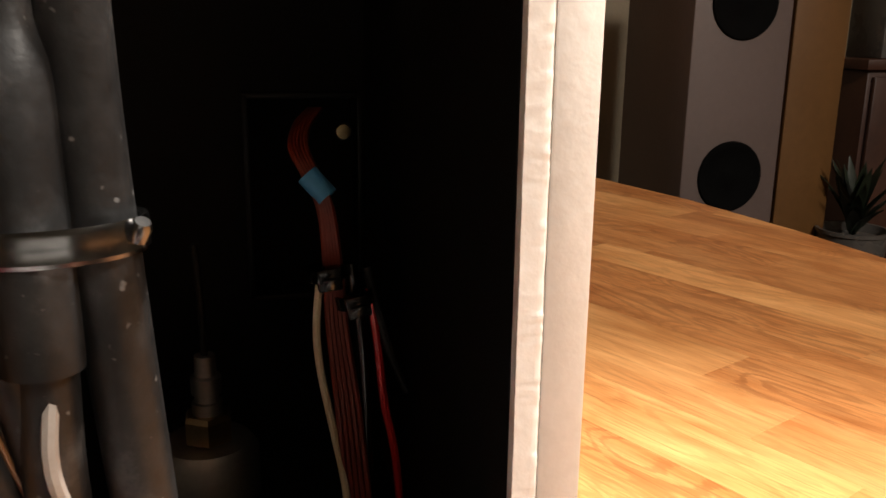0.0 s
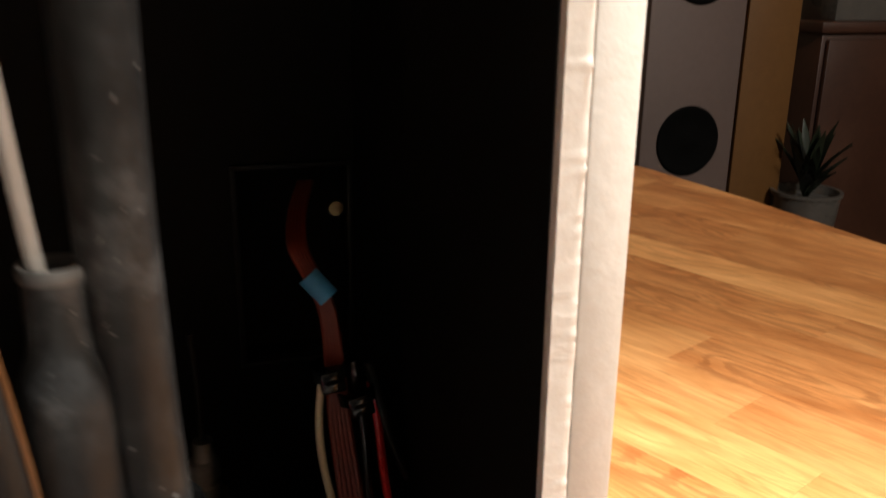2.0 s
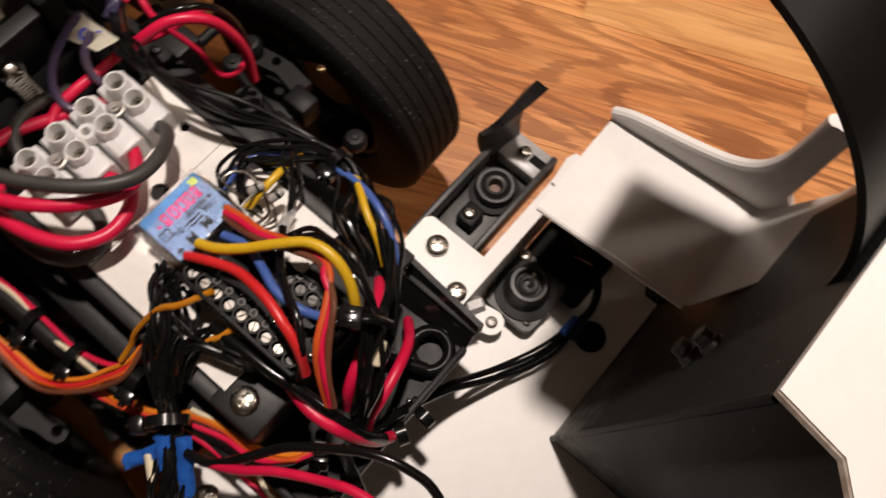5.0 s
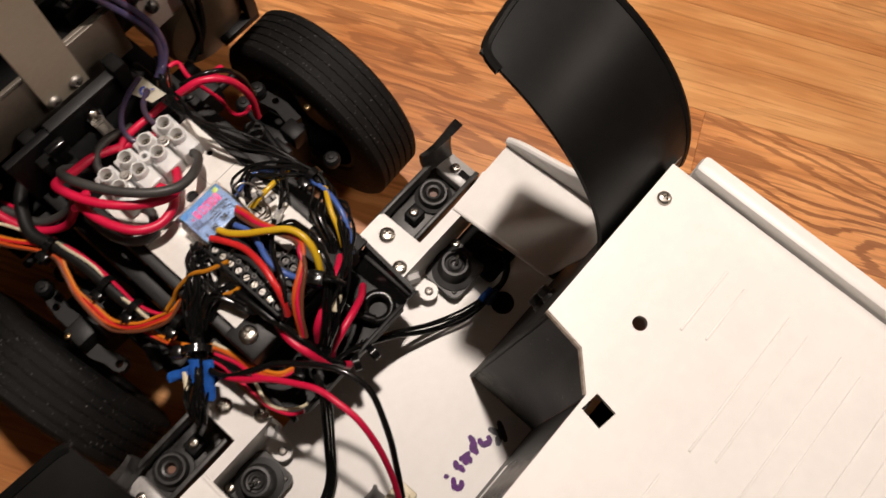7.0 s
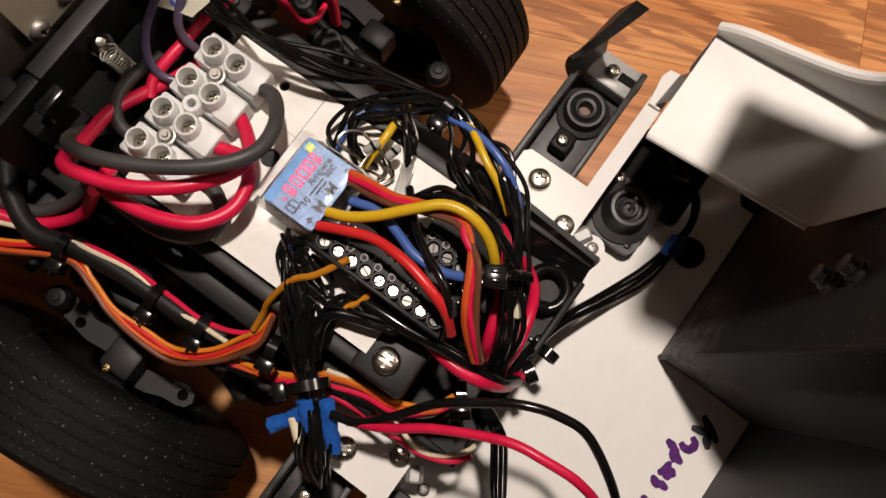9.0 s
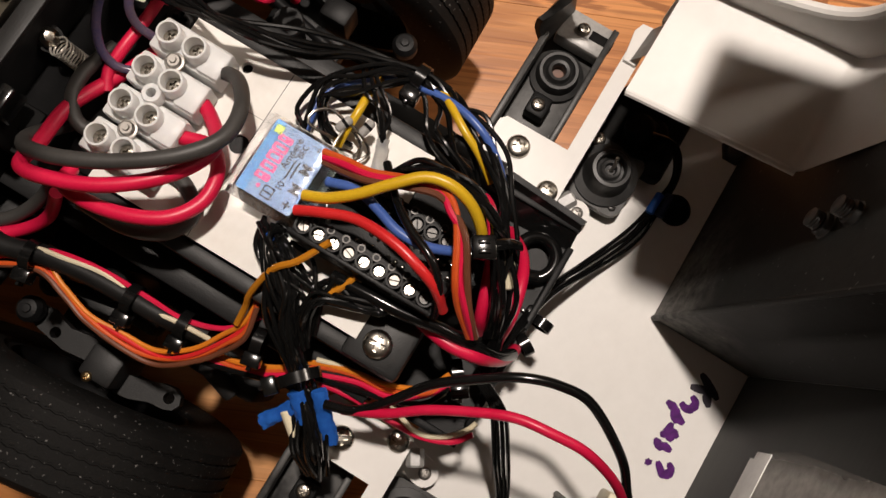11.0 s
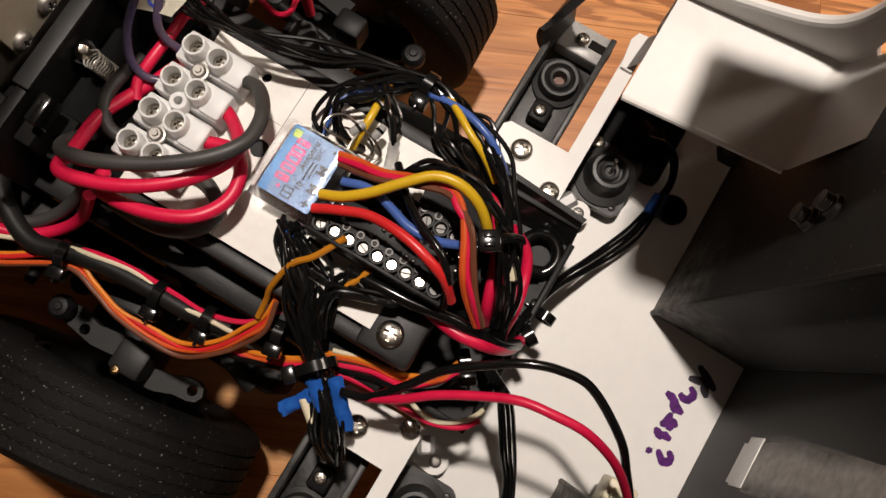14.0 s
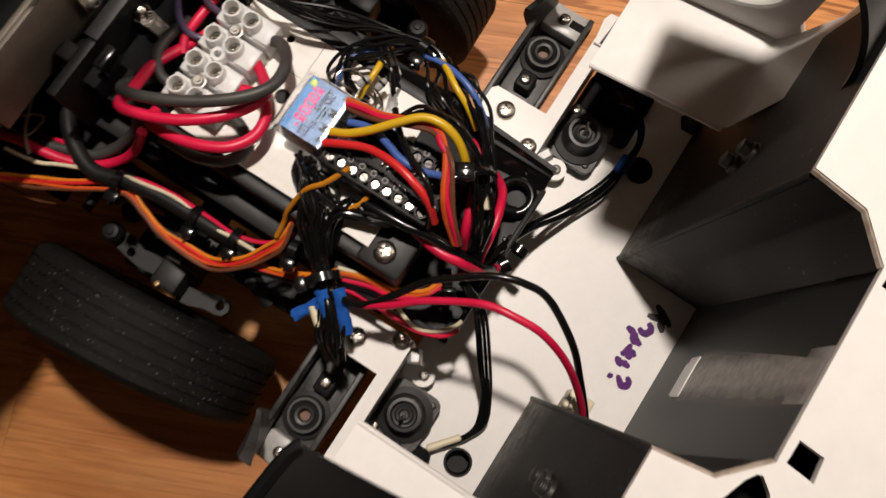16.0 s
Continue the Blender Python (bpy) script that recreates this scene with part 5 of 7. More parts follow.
# ---- the equipment box behind the cab ----
def build_equipment_box():
    bx = empty("equipment_box", "tall open-fronted box with white painted edges and black inside", "box body")
    top = 318
    for s in (-1, 1):
        x = sorted((s * 73.6, s * 76.9))
        part("inner_side", box((x[0], 94.2, 150), (x[1], 205, top), 0.2), BLACK_PAINT, bx)
        x = sorted((s * 77.0, s * 82.5))
        part("outer_side", box((x[0], 92.6, 142.2), (x[1], 205, top), 0.4), WHITE_BRUSHED, bx)
        bm = bmesh.new()
        rows = []
        for k in range(330):
            z = 153 + (top - 153) * k / 329
            slow = noise.noise(Vector((z * 0.16, s, 0)))
            wob = 0.45 * slow + 0.35 * noise.noise(Vector((z * 0.9, s, 3)))
            crumb = noise.noise(Vector((z * 2.1, s, 7)))
            lump = max(0.0, crumb) * (0.35 + 0.5 * max(0.0, slow + 0.2))
            rows.append([bm.verts.new(mm(s * u, y, z)) for u, y in ((73.8, 94.1), (73.6 - 0.12 * wob, 93.3), (73.9 - 0.1 * wob, 92.6 + 0.15 * wob), (75.4, 92.52 - 0.04 * crumb), (76.0 + 0.2 * wob, 92.52 - 0.08 * lump), (76.6 + 0.3 * wob, 92.55 - 0.85 * lump), (76.95 + 0.15 * wob + 0.25 * lump, 92.8 - 0.35 * lump), (76.95, 93.6))])
        for p, q in zip(rows, rows[1:]):
            for i in range(7):
                bm.faces.new((p[i], p[i + 1], q[i + 1], q[i]))
        part("filler_bead", bm, WHITE_ROUGH, bx, "rough white filler along the front edge", smooth=60)
    part("back_wall", sheet([(-79, 140), (79, 140), (79, top), (-79, top)], 3, lambda x, z, h: (x, 196 + h, z), holes=[[(48, 184), (72, 184), (72, 228), (48, 228)], [(-72, 184), (-48, 184), (-48, 228), (-72, 228)]]), BLACK_PAINT, bx, smooth=None)
    for s in (-1, 1):
        bm = bmesh.new()
        for lo, hi in (((47, 195, 183), (48.2, 205, 229)), ((71.8, 195, 183), (73, 205, 229)), ((47, 195, 228), (73, 205, 229.2)), ((47, 195, 182.8), (73, 205, 184))):
            x = sorted((s * lo[0], s * hi[0]))
            add_box(bm, (x[0], lo[1], lo[2]), (x[1], hi[1], hi[2]), 0.2)
        part("hatch_frame", bm, BLACK_PLASTIC, bx)
    part("rear_skin", box((-83, 205.2, 140), (83, 208, top), 0.5), BLACK_PAINT, bx)
    part("box_floor", box((-79, 93.2, 140), (79, 195.8, 149.8), 0.4), BLACK_PAINT, bx)
    part("box_roof", box((-83, 92.6, top), (83, 208, top + 3), 0.6), WHITE_BRUSHED, bx)
    # front rail in two pieces with a gap for the cables
    for x0, x1, m in ((44.6, 74.2, RAIL_GREY), (-46.0, 26.0, RAIL_BROWN)):
        bm = bmesh.new()
        add_box(bm, (x0, 91.6, 130.2), (x1, 93.0, 153.2), 0.3)
        add_box(bm, (x0, 93.0, 151.6), (x1, 94.6, 153.2), 0.3)
        part("front_rail", bm, m, bx)
    part("rail_end", box((74.3, 91.7, 130.2), (77.6, 93.0, 152.6), 0.3), RAIL_GREY, bx)
    part("dusty_ledge", box((45.0, 94.8, 149.9), (74.0, 99.6, 151.0), 0.2), DUSTY, bx, "dusty grey ledge")
    part("rail_tab", box((33.5, 90.4, 130.8), (44.2, 91.8, 149.5), 0.4), RAIL_GREY, bx)
    screw(bx, (38.0, 90.2, 143.5), 2.4, (0, -1, 0), 2.6, DARK_STEEL)
    # upright plate with its fixing screws
    bm = sheet([(-9.4, 89.6), (7.0, 89.6), (7.0, 91.4), (-9.4, 91.4)], 56, flat_at(136.2))
    part("upright_plate", bm, TAUPE, bx, "satin taupe metal upright plate")
    for x, z in ((-6.6, 139.2), (2.8, 140.2)):
        screw(bx, (x, 89.6, z), 2.3, (0, -1, 0), 1.8, DULL_STEEL)
    # corner foot and side post
    part("corner_foot", box((79.3, 93.2, 127), (84.4, 118, 141.9), 0.6), CABINET, bx)
    bm = bmesh.new()
    add_box(bm, (88, 118, 50), (93.5, 123.5, 142), 0.5)
    add_box(bm, (72, 118, 47), (93.5, 123.5, 51), 0.5)
    part("side_post", bm, BLACK_PLASTIC, bx)
    part("side_post", box((-93.5, 118, 47), (-88, 123.5, 142), 0.5), BLACK_PLASTIC, bx)
    part("fuel_tank", lathe([(0, 0), (17, 0.5), (20.5, 2), (22, 5), (22, 80), (20, 84), (0, 86)], (70, 121, 62), (0, 1, 0), 40), TANK_BROWN, bx, "round brown fuel tank")
    part("sub_frame", box((-70, 110, 112.8), (70, 200, 139.6), 1), BLACK_PLASTIC, bx)
    return bx


build_equipment_box()


def build_stud_strip(x0, count):
    """Dusty black terminal strip with domed studs and a lower ledge."""
    st = empty("terminal_strip", "dusty black terminal strip with domed studs in the open box", "terminal strip", "terminal strips in the box", at=mm(x0, 121.6, 149.9))
    length = count * 9.0
    bm = bmesh.new()
    add_box(bm, (-5, -5, 0), (length - 4.5, 5, 4.6), 0.6)
    add_box(bm, (-5, -9.5, 0), (length - 4.5, -5.2, 2.4), 0.4)
    part("body", bm, DUSTY, st)
    part("metal_edge", box((-4.6, -9.9, 1.9), (length - 5, -9.4, 2.6), 0.1), DARK_STEEL, st)
    for k in range(count):
        part("stud", lathe([(0, 3.0), (1.0, 2.8), (1.6, 2.2), (1.9, 1.2), (2.6, 0.6), (2.7, 0), (0, 0)], (9.0 * k, 0, 4.5), (0, 0, 1), 16), CLAMP_STEEL, st)
        part("well", lathe([(1.7, 0), (2.5, 0), (2.6, 1.2), (2.2, 1.6), (1.8, 1.4), (1.7, 0)], (9.0 * k + 3.6, -7.4, 2.3), (0, 0, 1), 16), TANK_BROWN if k > 5 else BLACK_PLASTIC, st)
    return st


build_stud_strip(5.6, 8)
build_stud_strip(-62, 6)
for x in (67, 24):
    fh = empty("fuse_holder", "black fuse holder with a glinting glass fuse", "fuse holder", "fuses in the box", at=mm(x, 101.2, 149.9))
    part("base", box((-7, -3, 0), (7, 3, 7.4), 0.4), BLACK_PLASTIC, fh)
    part("fuse", rod((-4.6, -0.6, 8.8), (5.5, -0.6, 8.8), 1.6), CLAMP_STEEL, fh)
    part("clip", box((-6.4, -2.2, 7.2), (-4.9, 1.2, 10.6), 0.2), STEEL, fh)
tb = empty("connector_strip", "black screw connector strip on the box floor", "connector", at=mm(0, 0, 149.9))
part("body", box((14, 98, 0), (40, 104, 6), 0.5), GREY_PLASTIC, tb)
for k in range(4):
    part("clamp", lathe([(0, 6.6), (1.5, 6.6), (1.7, 6), (1.7, 5), (0, 5)], (17.5 + 6 * k, 101, 0), (0, 0, 1), 12), STEEL, tb)

valve = empty("hydraulic_valve", "brass-fitted hydraulic valve standing inside the black box", "valve", at=mm(36.8, 169, 149.9))
part("body", lathe([(0, 0), (9, 0), (10, 1.2), (10, 11), (8.6, 13), (0, 13)], (0, 0, 0), (0, 0, 1), 28), DULL_STEEL, valve)
part("lock_nut", lathe([(0, 6), (4.4, 6), (5.0, 5), (5.0, 0.6), (4.4, 0), (0, 0)], (0.4, 0, 13), (0, 0, 1), 6), BRASS, valve, smooth=None)
part("fitting", lathe([(0, 12), (2.0, 12), (2.2, 8), (3.0, 7.6), (3.0, 4.2), (2.4, 4), (2.4, 2.6), (3.0, 2.4), (3.0, 0), (0, 0)], (0.4, 0, 19), (0, 0, 1), 18), DULL_STEEL, valve)
part("pipe", tube([(0.4, 0, 30), (0.3, 0, 38), (0.1, 0.4, 46), (-0.3, 1, 53)], 0.7, 10), BLACK_PLASTIC, valve)


def build_hose(label, pts, r, material=None):
    return thing("hose", tube(pts, r, 16, 2.0), material or HOSE, label, "hose", "hoses in front of the box")


build_hose("dark grey rubber hydraulic hose hanging before the box", [(34, 74, 300), (33.0, 74.3, 262), (33.2, 75, 240), (34.0, 75.5, 222), (35.2, 78, 198), (36.3, 83.5, 173), (36.8, 89, 156), (37.4, 94.5, 146), (37.8, 97.5, 138)], 2.75)
build_hose("dark grey rubber hose below the heat-shrink joint", [(29.0, 74, 236), (28.9, 74.5, 220), (28.6, 75, 210), (28.6, 75.6, 205)], 2.5)
joint = empty("heat_shrink_joint", "grey heat-shrink joint on a thin cable", "heat shrink")
part("sleeve", lathe([(0, 29), (1.75, 29), (1.8, 30.4), (2.1, 30.0), (2.1, 29.0), (2.15, 25.8), (2.45, 24.6), (3.0, 23.0), (3.2, 21.4), (3.15, 10), (3.05, 0), (0, 0)], (29.0, 73.5, 217.5), (0, 0.02, 1), 28), HOSE, joint)
part("neck_rim", lathe([(1.8, 0), (2.25, 0), (2.35, 0.5), (2.2, 1.0), (1.85, 1.0), (1.8, 0)], (29.0, 74.1, 247.5), (0, 0.02, 1), 28), DUSTY, joint, "pale worn rim")
wire("thin off-white cable entering the heat-shrink joint", WIRE_WHITE, 0.6, [(23.9, 72, 300), (26.0, 73, 275), (27.7, 73.6, 252), (28.5, 73.9, 244)])
wire("thin off-white cable curving down to the rail", WIRE_WHITE, 0.65, [(29.6, 74.0, 218), (29.1, 71.8, 211), (29.7, 72.4, 206), (30.6, 74, 200.3), (31.9, 77.3, 188.4), (34.8, 81.8, 175.3), (38.8, 88.8, 154.6), (39.4, 91.5, 150.6)])
for k, side in enumerate((-1, 1)):
    pts = [(13, 66, 300), (15, 67, 262), (18.5, 69, 240), (21.5, 72, 222), (25, 76, 204), (29, 80, 186), (31.6, 84, 168), (33.6, 90, 153), (34.6, 96, 142)] if k == 0 else [(21.5, 69, 300), (22, 70, 262), (24.3, 71, 240), (25.8, 73.2, 222), (28.4, 76.5, 203), (31.2, 80, 184), (33.4, 84.4, 166), (35.0, 91, 152), (35.8, 97, 141)]
    wire("dark twin cable running down before the box", SLEEVE, 1.75, pts)
    wire("amber edge strand of the twin cable", AMBER_DARK, 0.26, [(x + 1.75, y - 0.5, z) for x, y, z in pts])
    wire("pale edge strand of the twin cable", HOSE, 0.3, [(x - 1.75, y - 0.5, z) for x, y, z in pts])
clamp = empty("hose_clamp", "bright steel hose clamp round two hoses", "hose clamp")
bm = bmesh.new()
rings = []
for dr, z in ((0.0, 226.3), (0.35, 226.1), (0.6, 226.5), (0.45, 227.5), (0.6, 228.4), (0.45, 228.9), (0.0, 228.7)):
    rings.append([bm.verts.new(mm(30.5 + (6.3 + dr) * math.cos(t), 74.6 + (4.0 + dr) * math.sin(t), z + 0.25 * math.cos(t))) for t in (2 * math.pi * k / 48 for k in range(48))])
for p, q in zip(rings, rings[1:] + rings[:1]):
    for k in range(48):
        bm.faces.new((p[k - 1], p[k], q[k], q[k - 1]))
part("band", bm, CLAMP_STEEL, clamp)
part("clamp_nut", lathe([(0, 1.6), (0.6, 1.6), (0.85, 1.1), (0.85, 0), (0, 0)], (36.6, 72.6, 227.6), (0.3, -0.4, 0.8), 12), CLAMP_STEEL, clamp)

# wires inside the box
for k in range(5):
    o = (k - 2) * 0.6
    wire("orange-red wire in the bundle inside the box", DEEP_RED, 0.65, [(62 + o, 190, 226), (57.5 + o, 170, 225), (55.6 + o, 157, 222.5), (57.2 + o * 0.9, 152.5, 218.4), (59.4 + o * 0.8, 151, 212.5), (60.4 + o, 150.6, 202), (60.8 + o * 1.2, 150, 192), (62.4 + o * 1.5, 148, 175), (64 + o * 1.7, 145, 152)])
wire("cream wire hanging in the box", CREAM, 0.7, [(58, 150.5, 200), (57.2, 150, 192), (57.6, 149.5, 184), (59.6, 148, 172), (61.2, 146, 162), (61.5, 144, 152)])
wire("black wire hanging in the box", BLACKW, 1.1, [(63.5, 150.5, 203), (65.0, 150, 190), (65.6, 149.5, 176), (65.8, 148, 160), (66, 146, 151)])
wire("dark red wire hanging in the box", RED2, 0.8, [(66.8, 151, 198), (68.0, 150, 188), (69.2, 149.5, 176), (71.0, 149, 166), (72, 148, 152)])
wire("grey wire hanging in the box", HOSE, 0.9, [(66.4, 151, 202), (68.2, 150.4, 194), (70.6, 150, 185), (73.4, 149.8, 178)])
thing("tape_band", lathe([(1.75, -2.6), (2.0, -2.6), (2.0, 2.6), (1.75, 2.6), (1.75, -2.6)], (58.2, 151.9, 216.6), (0.62, -0.3, -0.72), 20), CYAN_TAPE, "band of light blue tape round the wire bundle", "tape")
cable_tie((59.2, 150.7, 201.5), (0.1, 0, -1), 2.7)
cable_tie((64.0, 150.7, 196.5), (0.2, 0, -1), 3.0)
thing("copper_stud", lathe([(0, 2.2), (1.5, 2.0), (1.8, 1), (1.8, 0), (0, 0)], (66.8, 183, 222.3), (0, -1, 0), 14), BRASS, "dull copper stud on the back of the box", "stud")

# ---- on the chassis: terminal block ----
def build_terminal(at, group):
    """Two screw towers and the wire ports of a nylon screw terminal."""
    t = empty("screw_terminal", "translucent white nylon screw terminal on the chassis plate", "terminal", group, at=mm(*at))
    bm = bmesh.new()
    add_box(bm, (-3.7, -9.6, 0), (3.7, 7.0, 6.6), 0.7)
    add_box(bm, (-3.3, -9.8, 5.6), (3.3, -4.5, 7.6), 0.8)
    part("body", bm, NYLON, t)
    for y in (3.1, -3.1):
        bm = lathe([(2.75, 0), (2.65, 4.6), (2.45, 5.0), (2.05, 5.0), (1.95, 1.0), (0, 1.0)], (0, y, 5.4), (0, 0, 1), 24)
        tower = part("screw_tower", bm, NYLON, t)
        screw(tower, (0, y, 6.6), 1.85, height=1.0)
    return t


for k, x in enumerate((12.6, 4.2, -4.1, -12.4)):
    build_terminal((x - 0.3, 56.8, 125.4), "row of screw terminals")
for x, y in ((8.4, 56.0), (-8.3, 56.0)):
    bm = lathe([(0, 2.0), (0.6, 2.0), (0.75, 1.5), (1.25, 1.5), (1.5, 1.0), (1.6, 0.7), (2.05, 0.6), (2.1, 0), (0, 0)], (x - 0.3, y + 0.4, 132.6), (0, 0, 1), 16)
    thing("terminal_bolt", bm, DULL_STEEL, "bright steel bolt between the screw terminals", "bolt")
thing("nylon_post", lathe([(1.0, 3.2), (1.9, 3.2), (2.1, 2.8), (2.1, 0), (1.0, 0), (1.0, 3.2)], (0, 56.0, 131.6), (0, 0, 1), 18), NYLON, "hollow nylon post between the screw terminals", "post")

# spring and its screw
sp = empty("tension_spring", "bright steel tension spring hooked to a screw", "spring")
a, b = Vector((-1.2, 78.4, 131.2)), Vector((-1.0, 75.0, 124.2))
axis = (b - a).normalized()
u, v = frame_for(axis)
coil = [a + (b - a) * (k / 240) + (u * math.cos(k * math.pi / 12) + v * math.sin(k * math.pi / 12)) * 2.0 for k in range(241)]
part("coil", add_tube(bmesh.new(), coil, 0.21, 6, fit=False), SPRING_STEEL, sp)
ring = [a - axis * 0.7 + (u * math.cos(k * math.pi / 12) + v * math.sin(k * math.pi / 12)) * 2.15 for k in range(25)]
part("hook", add_tube(bmesh.new(), ring, 0.24, 6, fit=False), SPRING_STEEL, sp)
part("stud_ball", lathe([(0, 3.6), (1.0, 3.4), (1.9, 2.4), (2.15, 1.3), (1.8, 0.2), (1.0, -0.4), (0, -0.5)], (-0.6, 82.4, 130.0), (0, -0.5, 1), 20), STEEL, sp)
part("washer", lathe([(2.3, 0.8), (2.9, 0.8), (2.9, 0), (2.3, 0), (2.3, 0.8)], (-0.6, 82.6, 129.6), (0, -0.5, 1), 18), BLACK_PLASTIC, sp)


# ---- speed controller ----
def build_controller():
    c = empty("speed_controller", "small speed controller with a pale blue printed label in clear film", "speed controller", at=mm(0.5, 24.7, 0))
    part("case", box((-7.9, -6.2, 127.6), (7.9, 6.2, 136.3), 0.9), BLACK_PLASTIC, c)
    part("label", sheet(rounded(-7.9, -6.2, 7.9, 6.2, 0.6), 0.12, flat_at(136.5)), LABEL_BLUE, c, smooth=None)
    part("label_band", sheet(rounded(-7.9, 4.0, 7.9, 6.2, 0.5), 0.1, flat_at(136.66)), LABEL_BAND, c, smooth=None)
    for k, (w, gap) in enumerate(((1.5, 0), (1.7, 1), (1.9, 1), (1.6, 1), (1.3, 0))):
        x = -4.3 + 2.15 * k
        holes = [rounded(x + 0.5, 1.6, x + w - 0.5, 3.6, 0.2)] if gap else [rounded(x + 0.45, 2.6, x + w - 0.4, 3.5, 0.15)]
        part("title_bar", sheet(rounded(x, 1.0, x + w, 4.2, 0.25), 0.1, flat_at(136.72), holes=holes), PINK, c, smooth=None)
    part("red_dot", lathe([(0, 0.1), (0.45, 0.1), (0.45, 0), (0, 0)], (-5.6, 2.3, 136.66), (0, 0, 1), 12), PINK, c)
    part("emblem", sheet(rounded(-7.2, -1.2, -4.6, 1.2, 0.3), 0.1, flat_at(136.66), holes=[rounded(-6.9, -0.9, -6.1, 0.9, 0.2), rounded(-5.8, -0.9, -4.9, 0.9, 0.2)]), PRINT_DARK, c, smooth=None)
    part("lime_bar", box((5.2, 3.9, 136.78), (7.0, 5.6, 136.86), 0.03), PRINT_LIME, c)
    for x, y, s in ((0.2, -1.4, 4.4), (0.6, -2.3, 3.6)):
        part("print_line", box((x - s / 2, y - 0.2, 136.66), (x + s / 2, y + 0.2, 136.74), 0.02), PRINT_DARK, c)
    lettering("Ampere", 2.1, (3.2, 0.0, 136.76), 0, PRINT_DARK, c, bold=0.05)
    lettering("BEC", 1.7, (4.6, -1.7, 136.76), 0, PRINT_DARK, c, bold=0.04)
    lettering("10", 2.0, (-3.6, -1.5, 136.76), 0, PRINT_DARK, c, bold=0.05)
    for text, x, y in (("M", -2.7, -4.5), ("M", 1.7, -4.2), ("+", -6.2, -4.7), ("-", 6.4, -3.9)):
        lettering(text, 3.0, (x, y, 136.76), 0, PRINT_DARK, c, bold=0.1)
    bm = bmesh.new()
    rows = []
    for i in range(13):
        for_y = []
        for j in range(11):
            x, y = -9.6 + 18.8 * i / 12, -10.6 + 21.0 * j / 10
            edge = max(x - 8.0, -8.0 - x, (-6.3 - y) * 0.15, (y - 6.3) * 0.7, 0)
            z = 137.0 + 0.25 * noise.noise(Vector((x * 0.8, y * 0.8, 1))) - 2.4 * edge
            for_y.append(bm.verts.new(mm(x, y, z)))
        rows.append(for_y)
    for p, q in zip(rows, rows[1:]):
        for j in range(10):
            bm.faces.new((p[j], p[j + 1], q[j + 1], q[j]))
    bmesh.ops.solidify(bm, geom=bm.faces[:], thickness=0.00012)
    film = part("shrink_film", bm, FILM, c, "clear shrink film")
    film.visible_shadow = False
    return c


build_controller()


# ---- distribution strips ----
def build_strip(x, y0, y1, wide, z, screws, label):
    """A black screw strip with a row of slotted screws in round wells."""
    s = empty("distribution_strip", label, "terminal strip", "distribution strips")
    bm = bmesh.new()
    add_box(bm, (x - wide, y0, 125.5), (x + wide, y1, z - 2.0), 0.3)
    add_box(bm, (x - wide, y0, z - 1.4), (x - wide + 0.9, y1, z + 0.6), 0.2)
    add_box(bm, (x + wide - 1.2, y0, z - 1.4), (x + wide, y1, z), 0.2)
    part("body", bm, BLACK_PLASTIC, s)
    n = int((y1 - y0) / 3.45)
    for k in range(n):
        y = y1 - 2.2 - 3.45 * k
        if y > 16.5:
            continue
        part("well", lathe([(1.65, 0), (1.75, 2.4), (1.35, 2.4), (1.35, 0.0)], (x + 0.1, y, z - 2.3), (0, 0, 1), 16), BLACK_PLASTIC, s)
        bm = lathe([(0, 0.9), (1.0, 0.9), (1.2, 0.6), (1.2, 0), (0, 0)], (x + 0.1, y, z - 1.9), (0, 0, 1), 16)
        head = part("slot_screw", bm, (STEEL if k % 3 else DULL_STEEL) if k in screws else DARK_STEEL, s)
        # uncut head; a black bar on top paints the shade of the slot
        t = Matrix.Translation(mm(x + 0.1, y, z - 0.95)) @ Matrix.Rotation(0.5 + 0.7 * (k * 37 % 5), 4, "Z")
        part("slot", add_box(bmesh.new(), (-1.2, -0.1, -0.1), (1.2, 0.1, 0.08), 0, t), BLACK_PAINT, head, smooth=None)
        part("pin_hole", lathe([(0.55, 0.2), (0.85, 0.2), (0.85, 0), (0.55, 0)], (x + wide - 0.55, y + 1.7, z), (0, 0, 1), 10), DARK_STEEL, s)
    return s


build_strip(-7.4, -15.0, 17.4, 2.6, 137.0, {0, 1, 2, 3, 4, 5, 6, 7}, "black distribution strip with bright slotted screws")
build_strip(4.6, -15.0, 16, 2.6, 136.0, set(), "black distribution strip half hidden by wires")
board = empty("circuit_board", "black circuit board with bright solder pins between the distribution strips", "circuit board")
part("board", box((-4.8, -15.2, 131.0), (2.0, 16, 132.4), 0.2), BLACK_PLASTIC, board)
rnd = random.Random(8)
for k in range(17):
    for x in (-3.8, -1.2, 0.9):
        if rnd.random() < 0.72:
            h = rnd.uniform(0.8, 2.0)
            part("pin", lathe([(0, h), (0.25, h - 0.1), (0.38, h * 0.5), (0.62, 0), (0, 0)], (x + rnd.uniform(-0.2, 0.2), -14 + 1.75 * k, 132.4), (rnd.uniform(-0.2, 0.2), rnd.uniform(-0.2, 0.2), 1), 8), STEEL, board)

